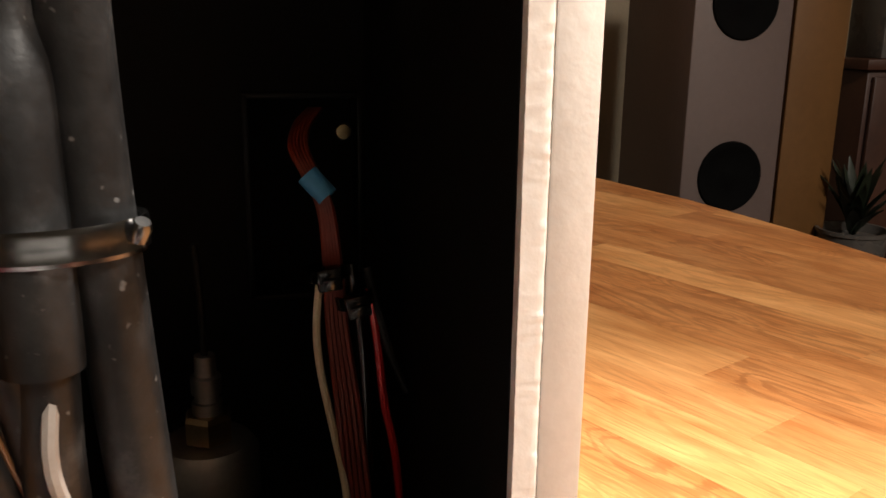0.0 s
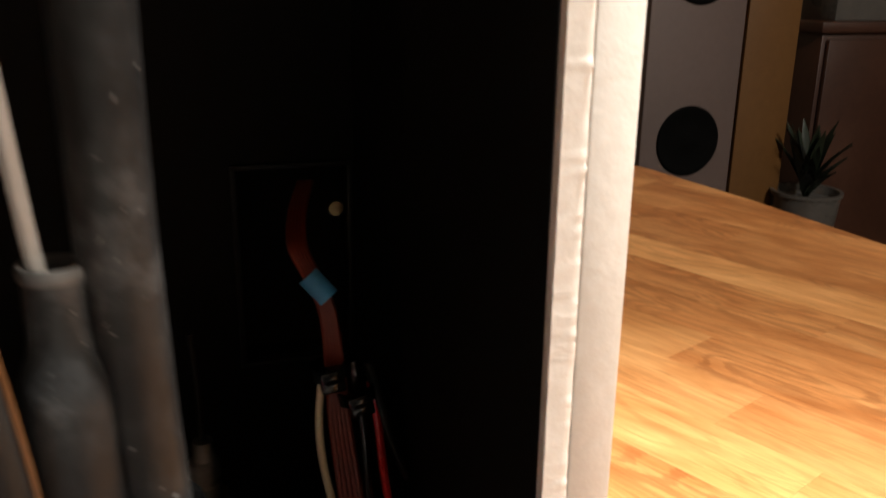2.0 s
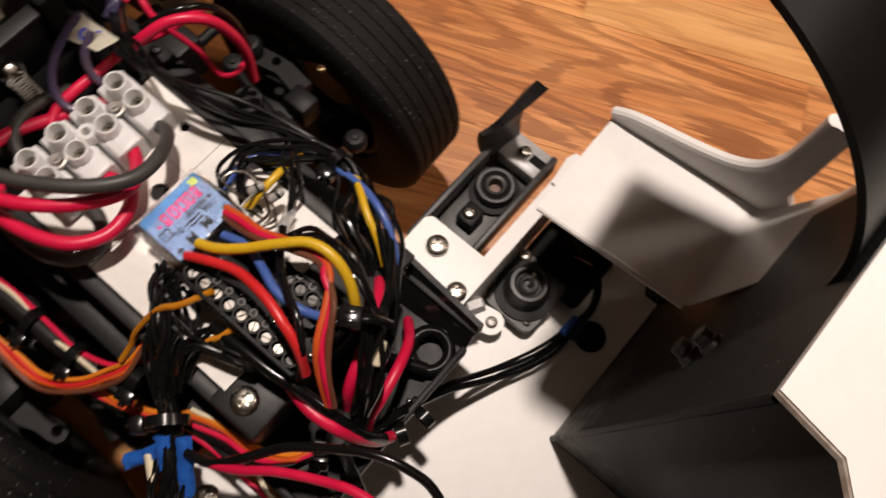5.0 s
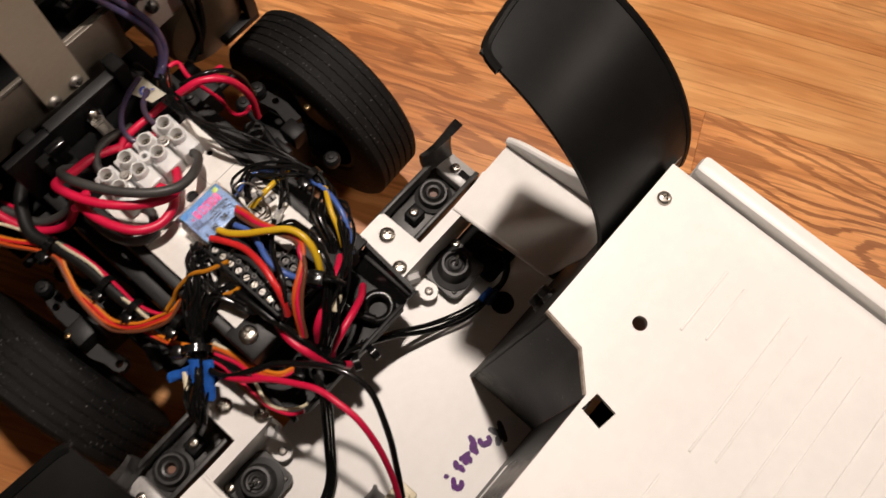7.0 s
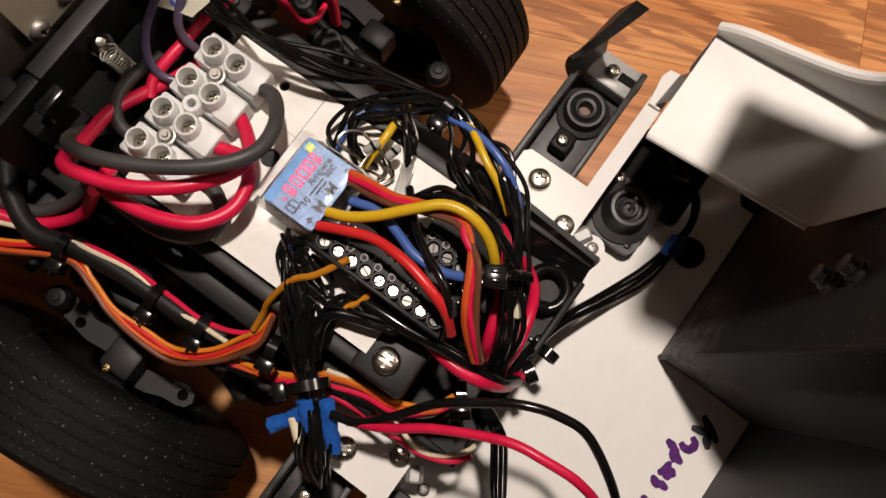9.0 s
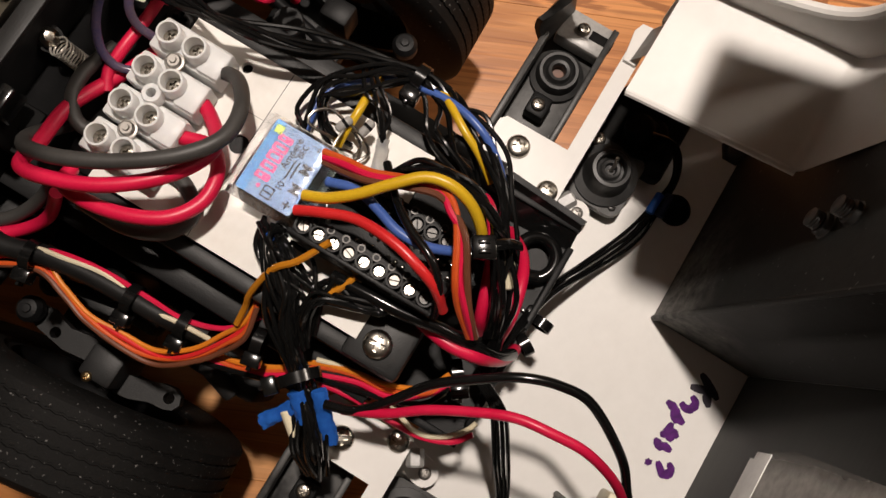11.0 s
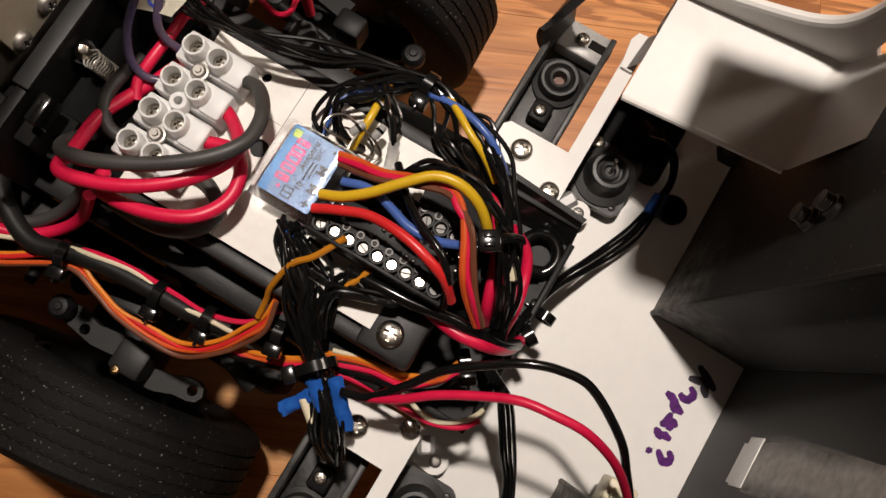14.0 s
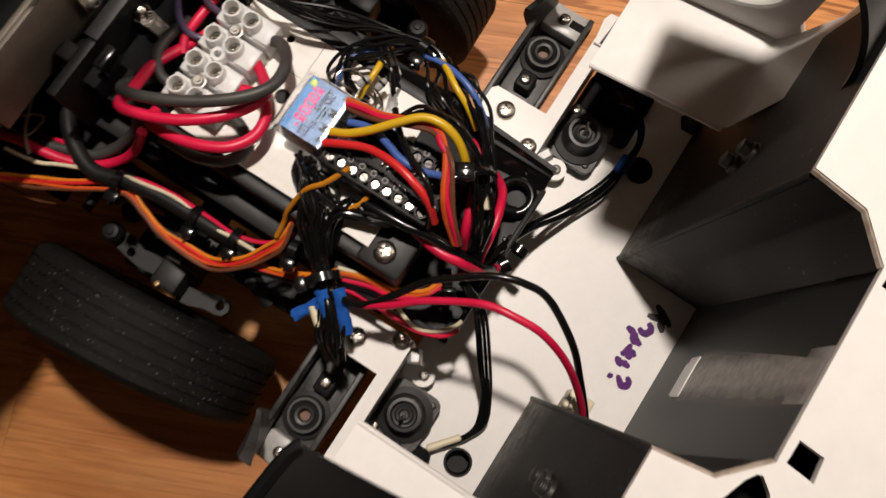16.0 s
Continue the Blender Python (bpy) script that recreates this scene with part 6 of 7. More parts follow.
# component bits on the plate
for x, y, turn in ((13.4, 21.2, 0.4), (15.0, 16.4, 0.2)):
    thing("glass_diode", lathe([(0, 0), (0.7, 0.2), (1.0, 0.7), (1.0, 3.4), (0.7, 3.9), (0, 4.1)], (x, y, 131.6), (math.cos(turn), -math.sin(turn), 0.1), 14), GREY_GLASS, "small clear diode with a black band", "diode")
    thing("diode_band", lathe([(1.02, 0), (1.06, 0), (1.06, 0.7), (1.02, 0.7), (1.02, 0)], (x + 2 * math.cos(turn), y - 2 * math.sin(turn), 131.8), (math.cos(turn), -math.sin(turn), 0.1), 14), BLACK_PAINT, "black band on a small diode", "band")

# ---- tapes, ties, tags ----
def sleeve(label, p, q, r, material):
    return thing("heat_shrink", rod(p, q, r, r * 0.92, 14), material, label, "heat shrink", "heat-shrink ends")


cable_tie((-41.6, 67.5, 111.0), (0.17, -0.99, 0.00), 3.2)
cable_tie((-38.5, 43.7, 110.0), (0.07, -1.00, 0.00), 3.2)
cable_tie((-37.4, 31.0, 109.0), (0.08, -1.00, 0.00), 3.0)
cable_tie((-33.7, 2.6, 117.0), (-0.68, -0.73, 0.00), 4.6)
cable_tie((32.8, 12.6, 128.5), (-0.04, -1.00, 0.00), 2.8)
cable_tie((8.1, -17.6, 134.0), (-0.82, -0.57, 0.00), 2.6)
cable_tie((5.4, -37.8, 100.0), (-1.00, 0.08, 0.00), 2.2)
cable_tie((-1.2, -36.3, 103.0), (-0.87, 0.49, 0.00), 2.4)
cable_tie((-15.5, -25.9, 117.0), (0.60, -0.80, 0.00), 2.6)
cable_tie((-31.5, 13.4, 118.0), (0.18, -0.98, 0.00), 2.6)
sleeve("cream heat-shrink end in the loom", (8.0, -22.9, 133.0), (3.5, -25.3, 131.0), 1.25, CREAM)
sleeve("off-white heat-shrink end in the hanging bundle", (-41.1, 1.7, 113.0), (-45.0, -2.7, 111.0), 1.2, CREAM)
sleeve("blue heat-shrink end beside the strip", (-11.6, 21.9, 130.0), (-13.8, 18.8, 129.0), 1.2, BLUE_TAPE)
sleeve("blue taped joint in the lamp wires", (50.4, -50.4, 75.4), (56.8, -50.6, 75.4), 1.3, BLUE_TAPE)
sleeve("dark blue taped joint in the lamp wires", (51.0, -53.2, 75.0), (58.0, -53.0, 75.0), 1.3, DARK_BLUE)
sleeve("cream heat-shrink end in the lamp wires", (-58.1, -46.3, 75.0), (-49.5, -53.3, 75.0), 1.2, CREAM)

def tape_wrap(label, p, q, r, seed, material=None):
    """A flattened, crinkled wrap of tape with a ragged end."""
    p, q = Vector(p), Vector(q)
    axis = (q - p).normalized()
    u, v = frame_for(axis)
    bm = bmesh.new()
    rings = []
    for k in range(15):
        t = k / 14
        c = p.lerp(q, t)
        ring = []
        for i in range(20):
            a = 2 * math.pi * i / 20
            w = noise.noise(Vector((t * 3.2, math.cos(a) * 1.3, math.sin(a) * 1.3 + seed)))
            rr = r * (1.0 + 0.22 * w + 0.05 * math.sin(k * 2.1))
            end = 0.7 * noise.noise(Vector((a * 1.4, seed, 5.0))) * (t > 0.9 or t < 0.1)
            ring.append(bm.verts.new((c + axis * end + (u * math.cos(a) * 1.15 + v * math.sin(a) * 0.7) * rr) * 0.001))
        rings.append(ring)
    for a, b in zip(rings, rings[1:]):
        for i in range(20):
            bm.faces.new((a[i - 1], a[i], b[i], b[i - 1]))
    bm.faces.new(rings[0])
    bm.faces.new(rings[-1][::-1])
    return thing("tape_wrap", bm, material or BLUE_TAPE, label, "tape", "tape wraps in the wiring", smooth=25)


tape_wrap("crinkled blue tape wrapped round a wire joint", (-33.6, -2.6, 117.0), (-42.2, -10.4, 110.5), 1.45, 1.0)
tape_wrap("crinkled blue tape wrapped round a wire joint", (-36.4, 1.6, 116.0), (-41.0, -3.4, 112.5), 1.55, 2.0)
tape_wrap("crinkled blue tape wrapped round a wire joint", (-46.2, 5.0, 110.0), (-39.6, 0.6, 113.4), 1.45, 3.0)
tape_wrap("crinkled clear heat-shrink end on the plate", (17.4, 12.2, 129.4), (11.2, 10.2, 127.8), 1.15, 4.0, CLEAR)


def build_tag():
    t = empty("tape_tag", "folded masking-tape tag with a blue pen mark on a wire", "tag")
    bm = bmesh.new()
    rows = []
    for i in range(9):
        a = i / 8
        rows.append([bm.verts.new(mm((11.8 + 6.6 * a) * (1 - b) + (14.2 + 5.8 * a) * b, (74.8 + 1.5 * a) * (1 - b) + (65.8 + 0.6 * a) * b, 137.6 + 1.3 * math.sin(2.4 * a + 2 * b))) for b in (0, 0.25, 0.5, 0.75, 1)])
    for p, q in zip(rows, rows[1:]):
        for j in range(4):
            bm.faces.new((p[j], p[j + 1], q[j + 1], q[j]))
    bmesh.ops.solidify(bm, geom=bm.faces[:], thickness=0.0009)
    part("tape", bm, TAPE, t)
    part("pen_mark", tube([(16.6, 71.8, 139.0), (15.6, 72.2, 139.2), (14.4, 71.4, 139.3), (14.2, 70.0, 139.3), (15.2, 69.0, 139.2)], 0.4, 6, 0.5, 0.5), INK_BLUE, t)
    part("pen_mark", tube([(17.4, 69.8, 138.9), (17.8, 69.4, 138.8), (18.2, 69.2, 138.7)], 0.3, 6, 0.5, 0.5), INK_BLUE, t)


build_tag()
for k in range(2):
    wire("translucent violet speaker wire coming out of the box", VIOLET, 1.15, [(11 + 2.4 * k, 106, 166), (17.0 + 2.4 * k, 97, 172.5 - k), (21.0 + 2.6 * k, 92.5, 166.5), (25.4 + 3.0 * k, 90.5, 157), (29.2 + 2.6 * k, 86, 149), (31.0 + 2 * k, 82.4, 142), (29.6 + 2 * k, 80, 135), (26.0 + 2 * k, 78, 131.5), (22.5 + 2 * k, 76, 131.5)])
wire("red wire from the box to the terminals", RED2, 0.9, [(30, 96, 158), (31, 86, 146), (31.5, 82, 136), (28, 78, 128), (22, 72, 126)])
sleeve("bright red insulated crimp connector in the box", (23.8, 96.4, 173.6), (26.4, 93.8, 162.0), 2.8, RED2)
sleeve("cream crimp shroud in the box", (21.5, 97, 173), (25.0, 93, 158.0), 1.6, CREAM)
for k in range(2):
    wire("glossy black cable bent over the box rail", BLACKW, 1.5, [(46 + 8 * k, 112, 158), (46.2 + 8 * k, 98, 170), (46.8 + 7.8 * k, 89.5, 168), (48.2 + 6.4 * k, 88, 147), (49.5 + 4 * k, 88, 132), (48.8 + 1.4 * k, 88, 116), (46 - 4 * k, 88, 107)])

plug = empty("battery_plug", "off-white two-pin plug on the battery wires", "plug")
bm = bmesh.new()
add_box(bm, (-29.0, -80.5, 83), (-19.5, -72.5, 93), 0.8)
add_box(bm, (-27.0, -79.0, 92.6), (-21.5, -74.0, 95), 0.5)
part("housing", bm, CREAM, plug)
thing("cable_clip", box((-20.5, 77.5, 131), (-13.5, 80.5, 137.5), 0.6), BLACKW, "glossy black plastic clip on the cross bar", "clip")

band = empty("cable_tie", "black nylon cable tie with its square head uppermost", "cable tie", "cable ties on the wiring")
bm = bmesh.new()
add_box(bm, (-2.3, -2.3, 0), (2.3, 2.3, 2.6), 0.4)
add_box(bm, (-1.1, -1.3, 2.5), (1.1, -0.5, 3.0), 0.1)
add_box(bm, (-1.1, 0.5, 2.5), (1.1, 1.3, 3.0), 0.1)
bmesh.ops.transform(bm, matrix=Matrix.Translation(mm(5.7, -17.2, 143.4)) @ Matrix.Rotation(radians(-58), 4, "Z"), verts=bm.verts[:])
part("head", bm, BLACKW, band)
part("strap", tube([(-0.3, -13.7, 144.4), (5.7, -17.2, 144.2), (9.2, -20.7, 142), (11.2, -23.2, 137)], 1.1, 8, 1.0, 0.4), BLACKW, band)

# ---- wiring ----
wire("thick red silicone power wire looping round the terminals", RED, 1.55, [(9.2, 65.1, 124.0), (0.4, 67.2, 127.0), (-10.4, 70.0, 131.0), (-19.7, 68.6, 135.0), (-25.6, 67.0, 139.0), (-24.8, 59.9, 140.5), (-21.2, 51.3, 141.0), (-15.0, 43.5, 140.5), (-8.1, 38.9, 139.0), (-2.2, 38.7, 136.0), (2.6, 44.6, 131.0), (4.7, 49.1, 130.0)])
wire("thick red silicone power wire looping round the terminals", RED, 1.55, [(-21.0, 62.5, 130.0), (-24.4, 60.9, 133.0), (-25.0, 53.9, 135.0), (-23.1, 45.1, 136.0), (-19.2, 38.1, 136.0), (-13.0, 34.8, 135.0), (-6.4, 36.1, 134.0), (-2.7, 41.1, 131.0), (-4.1, 47.7, 130.0)])
wire("thick dark grey silicone power wire looping over the terminals", GREY, 1.60, [(11.9, 47.7, 131.0), (11.3, 42.9, 134.0), (5.8, 37.2, 140.0), (-1.4, 35.6, 143.5), (-8.4, 39.7, 145.0), (-15.3, 48.4, 145.0), (-20.4, 58.6, 144.0), (-22.1, 67.2, 140.0), (-20.7, 70.8, 136.0), (-16.8, 70.7, 131.0), (-13.3, 70.3, 126.0)])
wire("thick dark grey silicone power wire looping over the terminals", GREY, 1.55, [(5.6, 71.5, 127.0), (-2.6, 72.1, 130.0), (-8.6, 70.7, 131.0), (-12.3, 67.2, 130.5), (-12.5, 62.8, 129.0)])
wire("thick dark grey silicone power wire looping over the terminals", GREY, 1.60, [(-25.7, 58.4, 127.0), (-25.5, 47.7, 128.5), (-23.1, 40.6, 129.0), (-18.6, 37.1, 129.0), (-14.7, 37.9, 128.5), (-11.3, 43.7, 127.5), (-12.0, 50.0, 127.0)])
wire("thick dark grey power wire leading to the rear", GREY, 1.60, [(-24.0, 68.6, 124.0), (-27.5, 70.8, 116.0), (-34.0, 75.2, 110.0), (-39.2, 80.4, 108.0), (-41.9, 87.6, 108.0), (-43.7, 93.3, 108.0), (-44.4, 100.5, 107.0), (-43.7, 112.8, 105.0)])
wire("thick red power wire leading to the rear", RED, 1.50, [(-26.8, 66.1, 122.0), (-32.1, 68.7, 113.0), (-37.3, 73.4, 108.5), (-42.0, 79.6, 107.5), (-44.9, 87.0, 108.5), (-46.5, 95.1, 110.0), (-47.2, 100.6, 110.0), (-50.6, 113.7, 108.0)])
wire("translucent violet speaker wire with copper showing", VIOLET, 1.00, [(17.8, 75.3, 140.0), (11.9, 74.7, 138.0), (6.4, 73.1, 136.0), (2.6, 70.5, 133.0), (1.6, 67.6, 130.0), (2.6, 64.7, 129.0)])
wire("translucent violet speaker wire with copper showing", VIOLET, 1.00, [(16.6, 70.0, 140.0), (12.2, 68.7, 137.0), (10.7, 67.1, 133.0), (10.9, 64.2, 130.0)])
wire("red power wire running under the terminals", RED, 1.30, [(43.8, 70.7, 118.0), (30.8, 68.3, 125.0), (21.3, 68.4, 129.0), (13.2, 68.0, 130.0), (6.0, 68.4, 130.0), (0.2, 68.6, 129.0), (-3.6, 66.8, 128.0)])
wire("red wire arching from the terminals to the wheel", RED, 1.35, [(19.5, 68.0, 128.0), (24.2, 65.2, 133.0), (31.0, 61.7, 136.0), (37.2, 57.4, 134.0), (40.9, 55.2, 126.0), (42.4, 53.8, 117.0), (41.6, 52.9, 106.0)])
wire("thin red wire drooping beside the wheel", RED, 0.80, [(27.8, 74.0, 135.0), (31.2, 73.7, 134.0), (30.7, 68.6, 130.0), (34.6, 62.4, 118.0), (35.6, 59.1, 110.0), (38.2, 56.8, 108.0), (43.7, 57.9, 106.0)])
wire("black wire arching beside the red wire", BLACK, 0.90, [(26.2, 67.8, 132.0), (33.0, 62.4, 137.0), (39.9, 59.5, 134.0), (43.8, 57.3, 126.0), (44.7, 55.1, 116.0)])
wire("black braided cable sleeve with a wire bundle", SLEEVE, 2.40, [(-16.4, 96.2, 116.0), (-25.5, 93.7, 115.0), (-33.1, 90.9, 113.5), (-39.0, 85.6, 112.0), (-42.9, 76.1, 111.0), (-39.9, 65.1, 111.0), (-38.6, 55.2, 110.5), (-38.2, 46.2, 110.0), (-38.0, 35.7, 109.0), (-36.8, 26.1, 107.0)])
wire("cream wire strapped to the cable sleeve", CREAM, 0.60, [(-51.2, 103.5, 107.0), (-49.6, 92.3, 109.1), (-46.3, 85.3, 109.5), (-40.0, 68.8, 112.3), (-38.4, 61.4, 112.9), (-36.7, 51.0, 111.9), (-38.1, 39.8, 110.9), (-37.4, 32.7, 110.8), (-37.0, 24.7, 109.0)])
wire("red wire strapped to the cable sleeve", RED, 0.65, [(-42.9, 97.6, 107.0), (-40.7, 89.3, 108.4), (-43.0, 82.8, 107.8), (-39.7, 68.7, 111.4), (-37.4, 60.7, 112.4), (-36.2, 51.4, 111.7), (-36.2, 40.4, 110.9), (-36.2, 31.9, 110.1), (-33.3, 23.0, 110.1), (-27.1, 17.0, 113.0)])
wire("orange servo wire in the side harness", ORANGE, 0.60, [(-62.8, 111.6, 103.0), (-58.1, 101.2, 104.5), (-53.7, 92.1, 105.9), (-49.1, 82.3, 107.2), (-41.2, 67.5, 109.4), (-43.7, 58.6, 109.3), (-46.1, 50.2, 109.1), (-45.8, 41.9, 108.3), (-45.0, 33.2, 108.7), (-40.4, 26.3, 110.0), (-34.2, 21.8, 113.1), (-29.9, 18.8, 116.4), (-24.1, 18.5, 119.0)])
wire("orange servo wire in the side harness", RED2, 0.60, [(-63.4, 111.1, 103.0), (-59.3, 101.4, 104.7), (-54.9, 91.5, 106.2), (-50.0, 82.0, 107.9), (-41.9, 67.9, 109.2), (-43.8, 58.6, 109.1), (-46.2, 50.2, 108.8), (-46.5, 41.1, 108.6), (-45.9, 31.9, 108.4), (-41.8, 25.8, 110.4), (-35.1, 20.6, 113.4), (-30.1, 18.1, 115.7), (-24.6, 18.2, 119.0)])
wire("orange servo wire in the side harness", ORANGER, 0.60, [(-64.0, 110.6, 103.0), (-59.7, 100.1, 104.5), (-55.0, 90.8, 106.3), (-50.9, 81.0, 107.7), (-43.5, 66.9, 109.4), (-44.3, 58.5, 108.9), (-46.8, 50.4, 109.2), (-47.8, 40.1, 108.2), (-46.3, 32.1, 108.4), (-41.6, 25.0, 110.2), (-35.7, 20.3, 113.2), (-31.4, 17.6, 115.7), (-25.1, 17.9, 119.0)])
wire("orange servo wire in the side harness", BROWN, 0.60, [(-64.6, 110.2, 103.0), (-59.8, 99.7, 104.3), (-56.4, 90.4, 106.2), (-51.1, 80.5, 107.3), (-43.9, 66.6, 109.4), (-45.5, 57.4, 109.3), (-47.7, 50.4, 108.9), (-48.6, 39.9, 108.9), (-47.7, 31.6, 108.3), (-42.3, 24.2, 110.3), (-37.1, 19.7, 112.7), (-32.3, 16.8, 116.4), (-25.5, 17.6, 119.0)])
wire("orange wire with a bare soldered end", ORANGED, 0.75, [(-30.8, 19.8, 117.0), (-26.4, 19.6, 120.4), (-23.7, 19.4, 124.2), (-17.5, 16.9, 130.8), (-13.7, 12.9, 134.1), (-7.6, 8.9, 137.5)])
wire("servo wire running along the frame rail", ORANGER, 0.65, [(-40.3, 24.7, 107.0), (-39.4, 16.4, 107.9), (-35.1, 8.2, 109.8), (-30.1, 1.4, 112.0), (-27.1, -7.0, 112.8), (-26.2, -15.1, 113.9), (-22.7, -22.5, 115.3), (-17.2, -25.2, 116.0)])
wire("servo wire running along the frame rail", RED, 0.65, [(-41.2, 24.0, 107.0), (-39.8, 15.8, 108.0), (-35.8, 7.4, 110.0), (-31.6, 0.5, 112.3), (-28.3, -8.2, 112.8), (-27.2, -16.1, 114.4), (-23.1, -22.3, 115.1), (-18.2, -25.7, 116.0)])
wire("servo wire running along the frame rail", ORANGE, 0.65, [(-39.4, 25.3, 107.0), (-38.3, 17.5, 107.8), (-34.5, 8.4, 109.9), (-29.4, 1.9, 112.2), (-26.6, -6.9, 113.2), (-25.2, -14.6, 114.4), (-21.5, -21.9, 115.1), (-16.4, -24.7, 116.0)])
wire("servo wire running along the frame rail", BLACK, 0.65, [(-42.1, 23.5, 107.0), (-40.0, 15.9, 108.4), (-37.1, 7.1, 110.1), (-32.4, 0.7, 112.4), (-29.9, -8.3, 113.3), (-27.8, -16.7, 113.9), (-24.4, -23.3, 115.3), (-19.1, -26.2, 116.0)])
wire("cream wire bent back along the frame", CREAM, 0.60, [(-28.5, 1.7, 113.0), (-26.8, -5.5, 112.7), (-27.6, -14.6, 112.3), (-30.7, -24.2, 110.8), (-28.8, -30.2, 110.9), (-24.9, -34.1, 111.3), (-22.4, -35.1, 112.0)])
wire("red wire bent back along the frame", RED, 0.65, [(-32.6, -1.3, 111.0), (-31.6, -9.7, 111.0), (-31.7, -18.6, 110.2), (-31.2, -26.2, 110.1), (-28.7, -32.7, 110.0), (-24.9, -35.9, 111.0)])
wire("yellow motor wire from the speed controller", YELLOW, 1.15, [(-2.4, 17.7, 139.0), (-1.0, 13.2, 141.5), (2.2, 8.3, 144.0), (7.0, 3.3, 146.0), (11.1, -1.4, 147.0), (12.2, -6.5, 147.0), (11.3, -11.3, 145.0), (9.1, -15.0, 141.0), (6.8, -17.3, 135.0)])
wire("red supply wire from the speed controller", RED2, 1.10, [(-5.8, 17.6, 139.0), (-3.9, 12.8, 141.0), (-1.8, 6.0, 143.0), (-2.2, -2.2, 145.0), (-3.8, -8.9, 145.0), (-5.3, -13.4, 142.0), (-7.4, -16.5, 136.0)])
wire("blue motor wire from the speed controller", BLUE, 1.00, [(2.3, 15.6, 138.0), (3.6, 9.5, 140.0), (2.2, 3.9, 141.0), (0.4, -1.9, 142.0), (0.7, -7.6, 142.0), (2.8, -12.3, 140.0), (6.4, -17.4, 134.0)])
wire("flat servo lead from the speed controller", ORANGER, 0.75, [(6.9, 19.1, 139.0), (7.3, 13.8, 141.0), (7.5, 8.3, 143.0), (9.6, 2.2, 144.1), (11.2, -4.3, 145.2), (9.2, -8.7, 146.0), (4.4, -12.1, 145.9), (-2.1, -15.6, 144.3), (-5.5, -18.5, 139.9), (-9.0, -23.6, 133.0)])
wire("flat servo lead from the speed controller", RED, 0.75, [(6.0, 18.6, 138.7), (6.3, 14.0, 141.3), (6.7, 8.3, 143.2), (9.0, 1.8, 144.2), (10.5, -4.8, 145.0), (8.1, -8.3, 146.2), (5.2, -12.8, 145.8), (-1.2, -16.0, 144.0), (-5.3, -19.9, 140.3), (-8.7, -24.2, 133.0)])
wire("flat servo lead from the speed controller", BROWN, 0.75, [(5.2, 18.1, 138.4), (5.2, 12.7, 140.8), (5.7, 7.8, 143.2), (8.0, 1.5, 144.4), (9.7, -4.7, 145.4), (8.3, -8.9, 146.0), (5.4, -13.2, 146.3), (-0.3, -17.1, 144.2), (-4.9, -20.6, 139.8), (-8.4, -24.7, 133.0)])
wire("thick red wire entering the front tray", RED, 1.30, [(21.0, -9.7, 119.0), (16.7, -14.2, 127.0), (10.4, -18.2, 130.0), (3.6, -21.0, 130.0), (-3.1, -23.5, 127.0), (-5.7, -25.3, 120.0)])
wire("thick red wire entering the front tray", RED, 1.30, [(19.5, -20.2, 106.0), (15.1, -24.4, 115.0), (10.6, -26.8, 120.0), (5.4, -28.4, 122.0), (-0.3, -29.6, 121.0), (-4.8, -30.0, 115.0), (-7.3, -31.5, 107.0)])
wire("thick red wire crossing the frame", RED, 1.45, [(-9.2, -8.0, 125.0), (-10.6, -13.1, 127.0), (-11.9, -20.1, 128.0), (-11.3, -26.1, 127.0), (-9.7, -30.4, 121.0), (-6.9, -33.7, 112.0), (-3.5, -35.1, 104.0)])
wire("thick black wire crossing the frame", BLACKW, 1.40, [(-12.5, 5.9, 131.0), (-12.0, -2.2, 132.0), (-11.5, -10.1, 132.0), (-10.3, -17.7, 131.0), (-9.5, -25.7, 127.0), (-8.3, -31.2, 119.0), (-5.3, -34.6, 110.0)])
wire("black wire passing over the distribution strip", BLACKW, 0.90, [(11.5, 7.6, 138.0), (5.6, 1.9, 142.0), (1.7, -3.7, 144.0), (-1.3, -10.0, 145.0), (-5.0, -13.9, 142.0), (-9.0, -15.7, 134.0)])
wire("thin black signal wire in the long side loom", BLACKW, 0.55, [(28.8, 84.8, 128.0), (19.7, 71.3, 133.4), (17.4, 61.8, 136.6), (21.1, 50.1, 136.0), (27.2, 37.6, 134.5), (31.4, 26.0, 131.2), (33.3, 14.1, 129.1), (31.6, 4.2, 128.5), (31.3, -2.9, 129.9), (27.6, -11.2, 131.2), (20.3, -16.6, 131.9), (11.4, -23.3, 130.4), (2.6, -26.8, 128.1), (-6.8, -30.7, 119.0)])
wire("thin black signal wire in the long side loom", BLACKW, 0.55, [(29.3, 84.1, 128.0), (21.8, 71.6, 133.5), (18.0, 61.8, 135.0), (20.7, 47.8, 136.6), (25.4, 35.4, 134.5), (29.9, 26.6, 131.8), (33.1, 13.0, 129.7), (30.5, 6.1, 128.2), (32.6, -3.2, 130.0), (25.9, -9.9, 129.7), (20.1, -15.8, 130.4), (9.7, -21.3, 131.0), (1.4, -27.5, 126.9), (-7.0, -30.4, 119.0)])
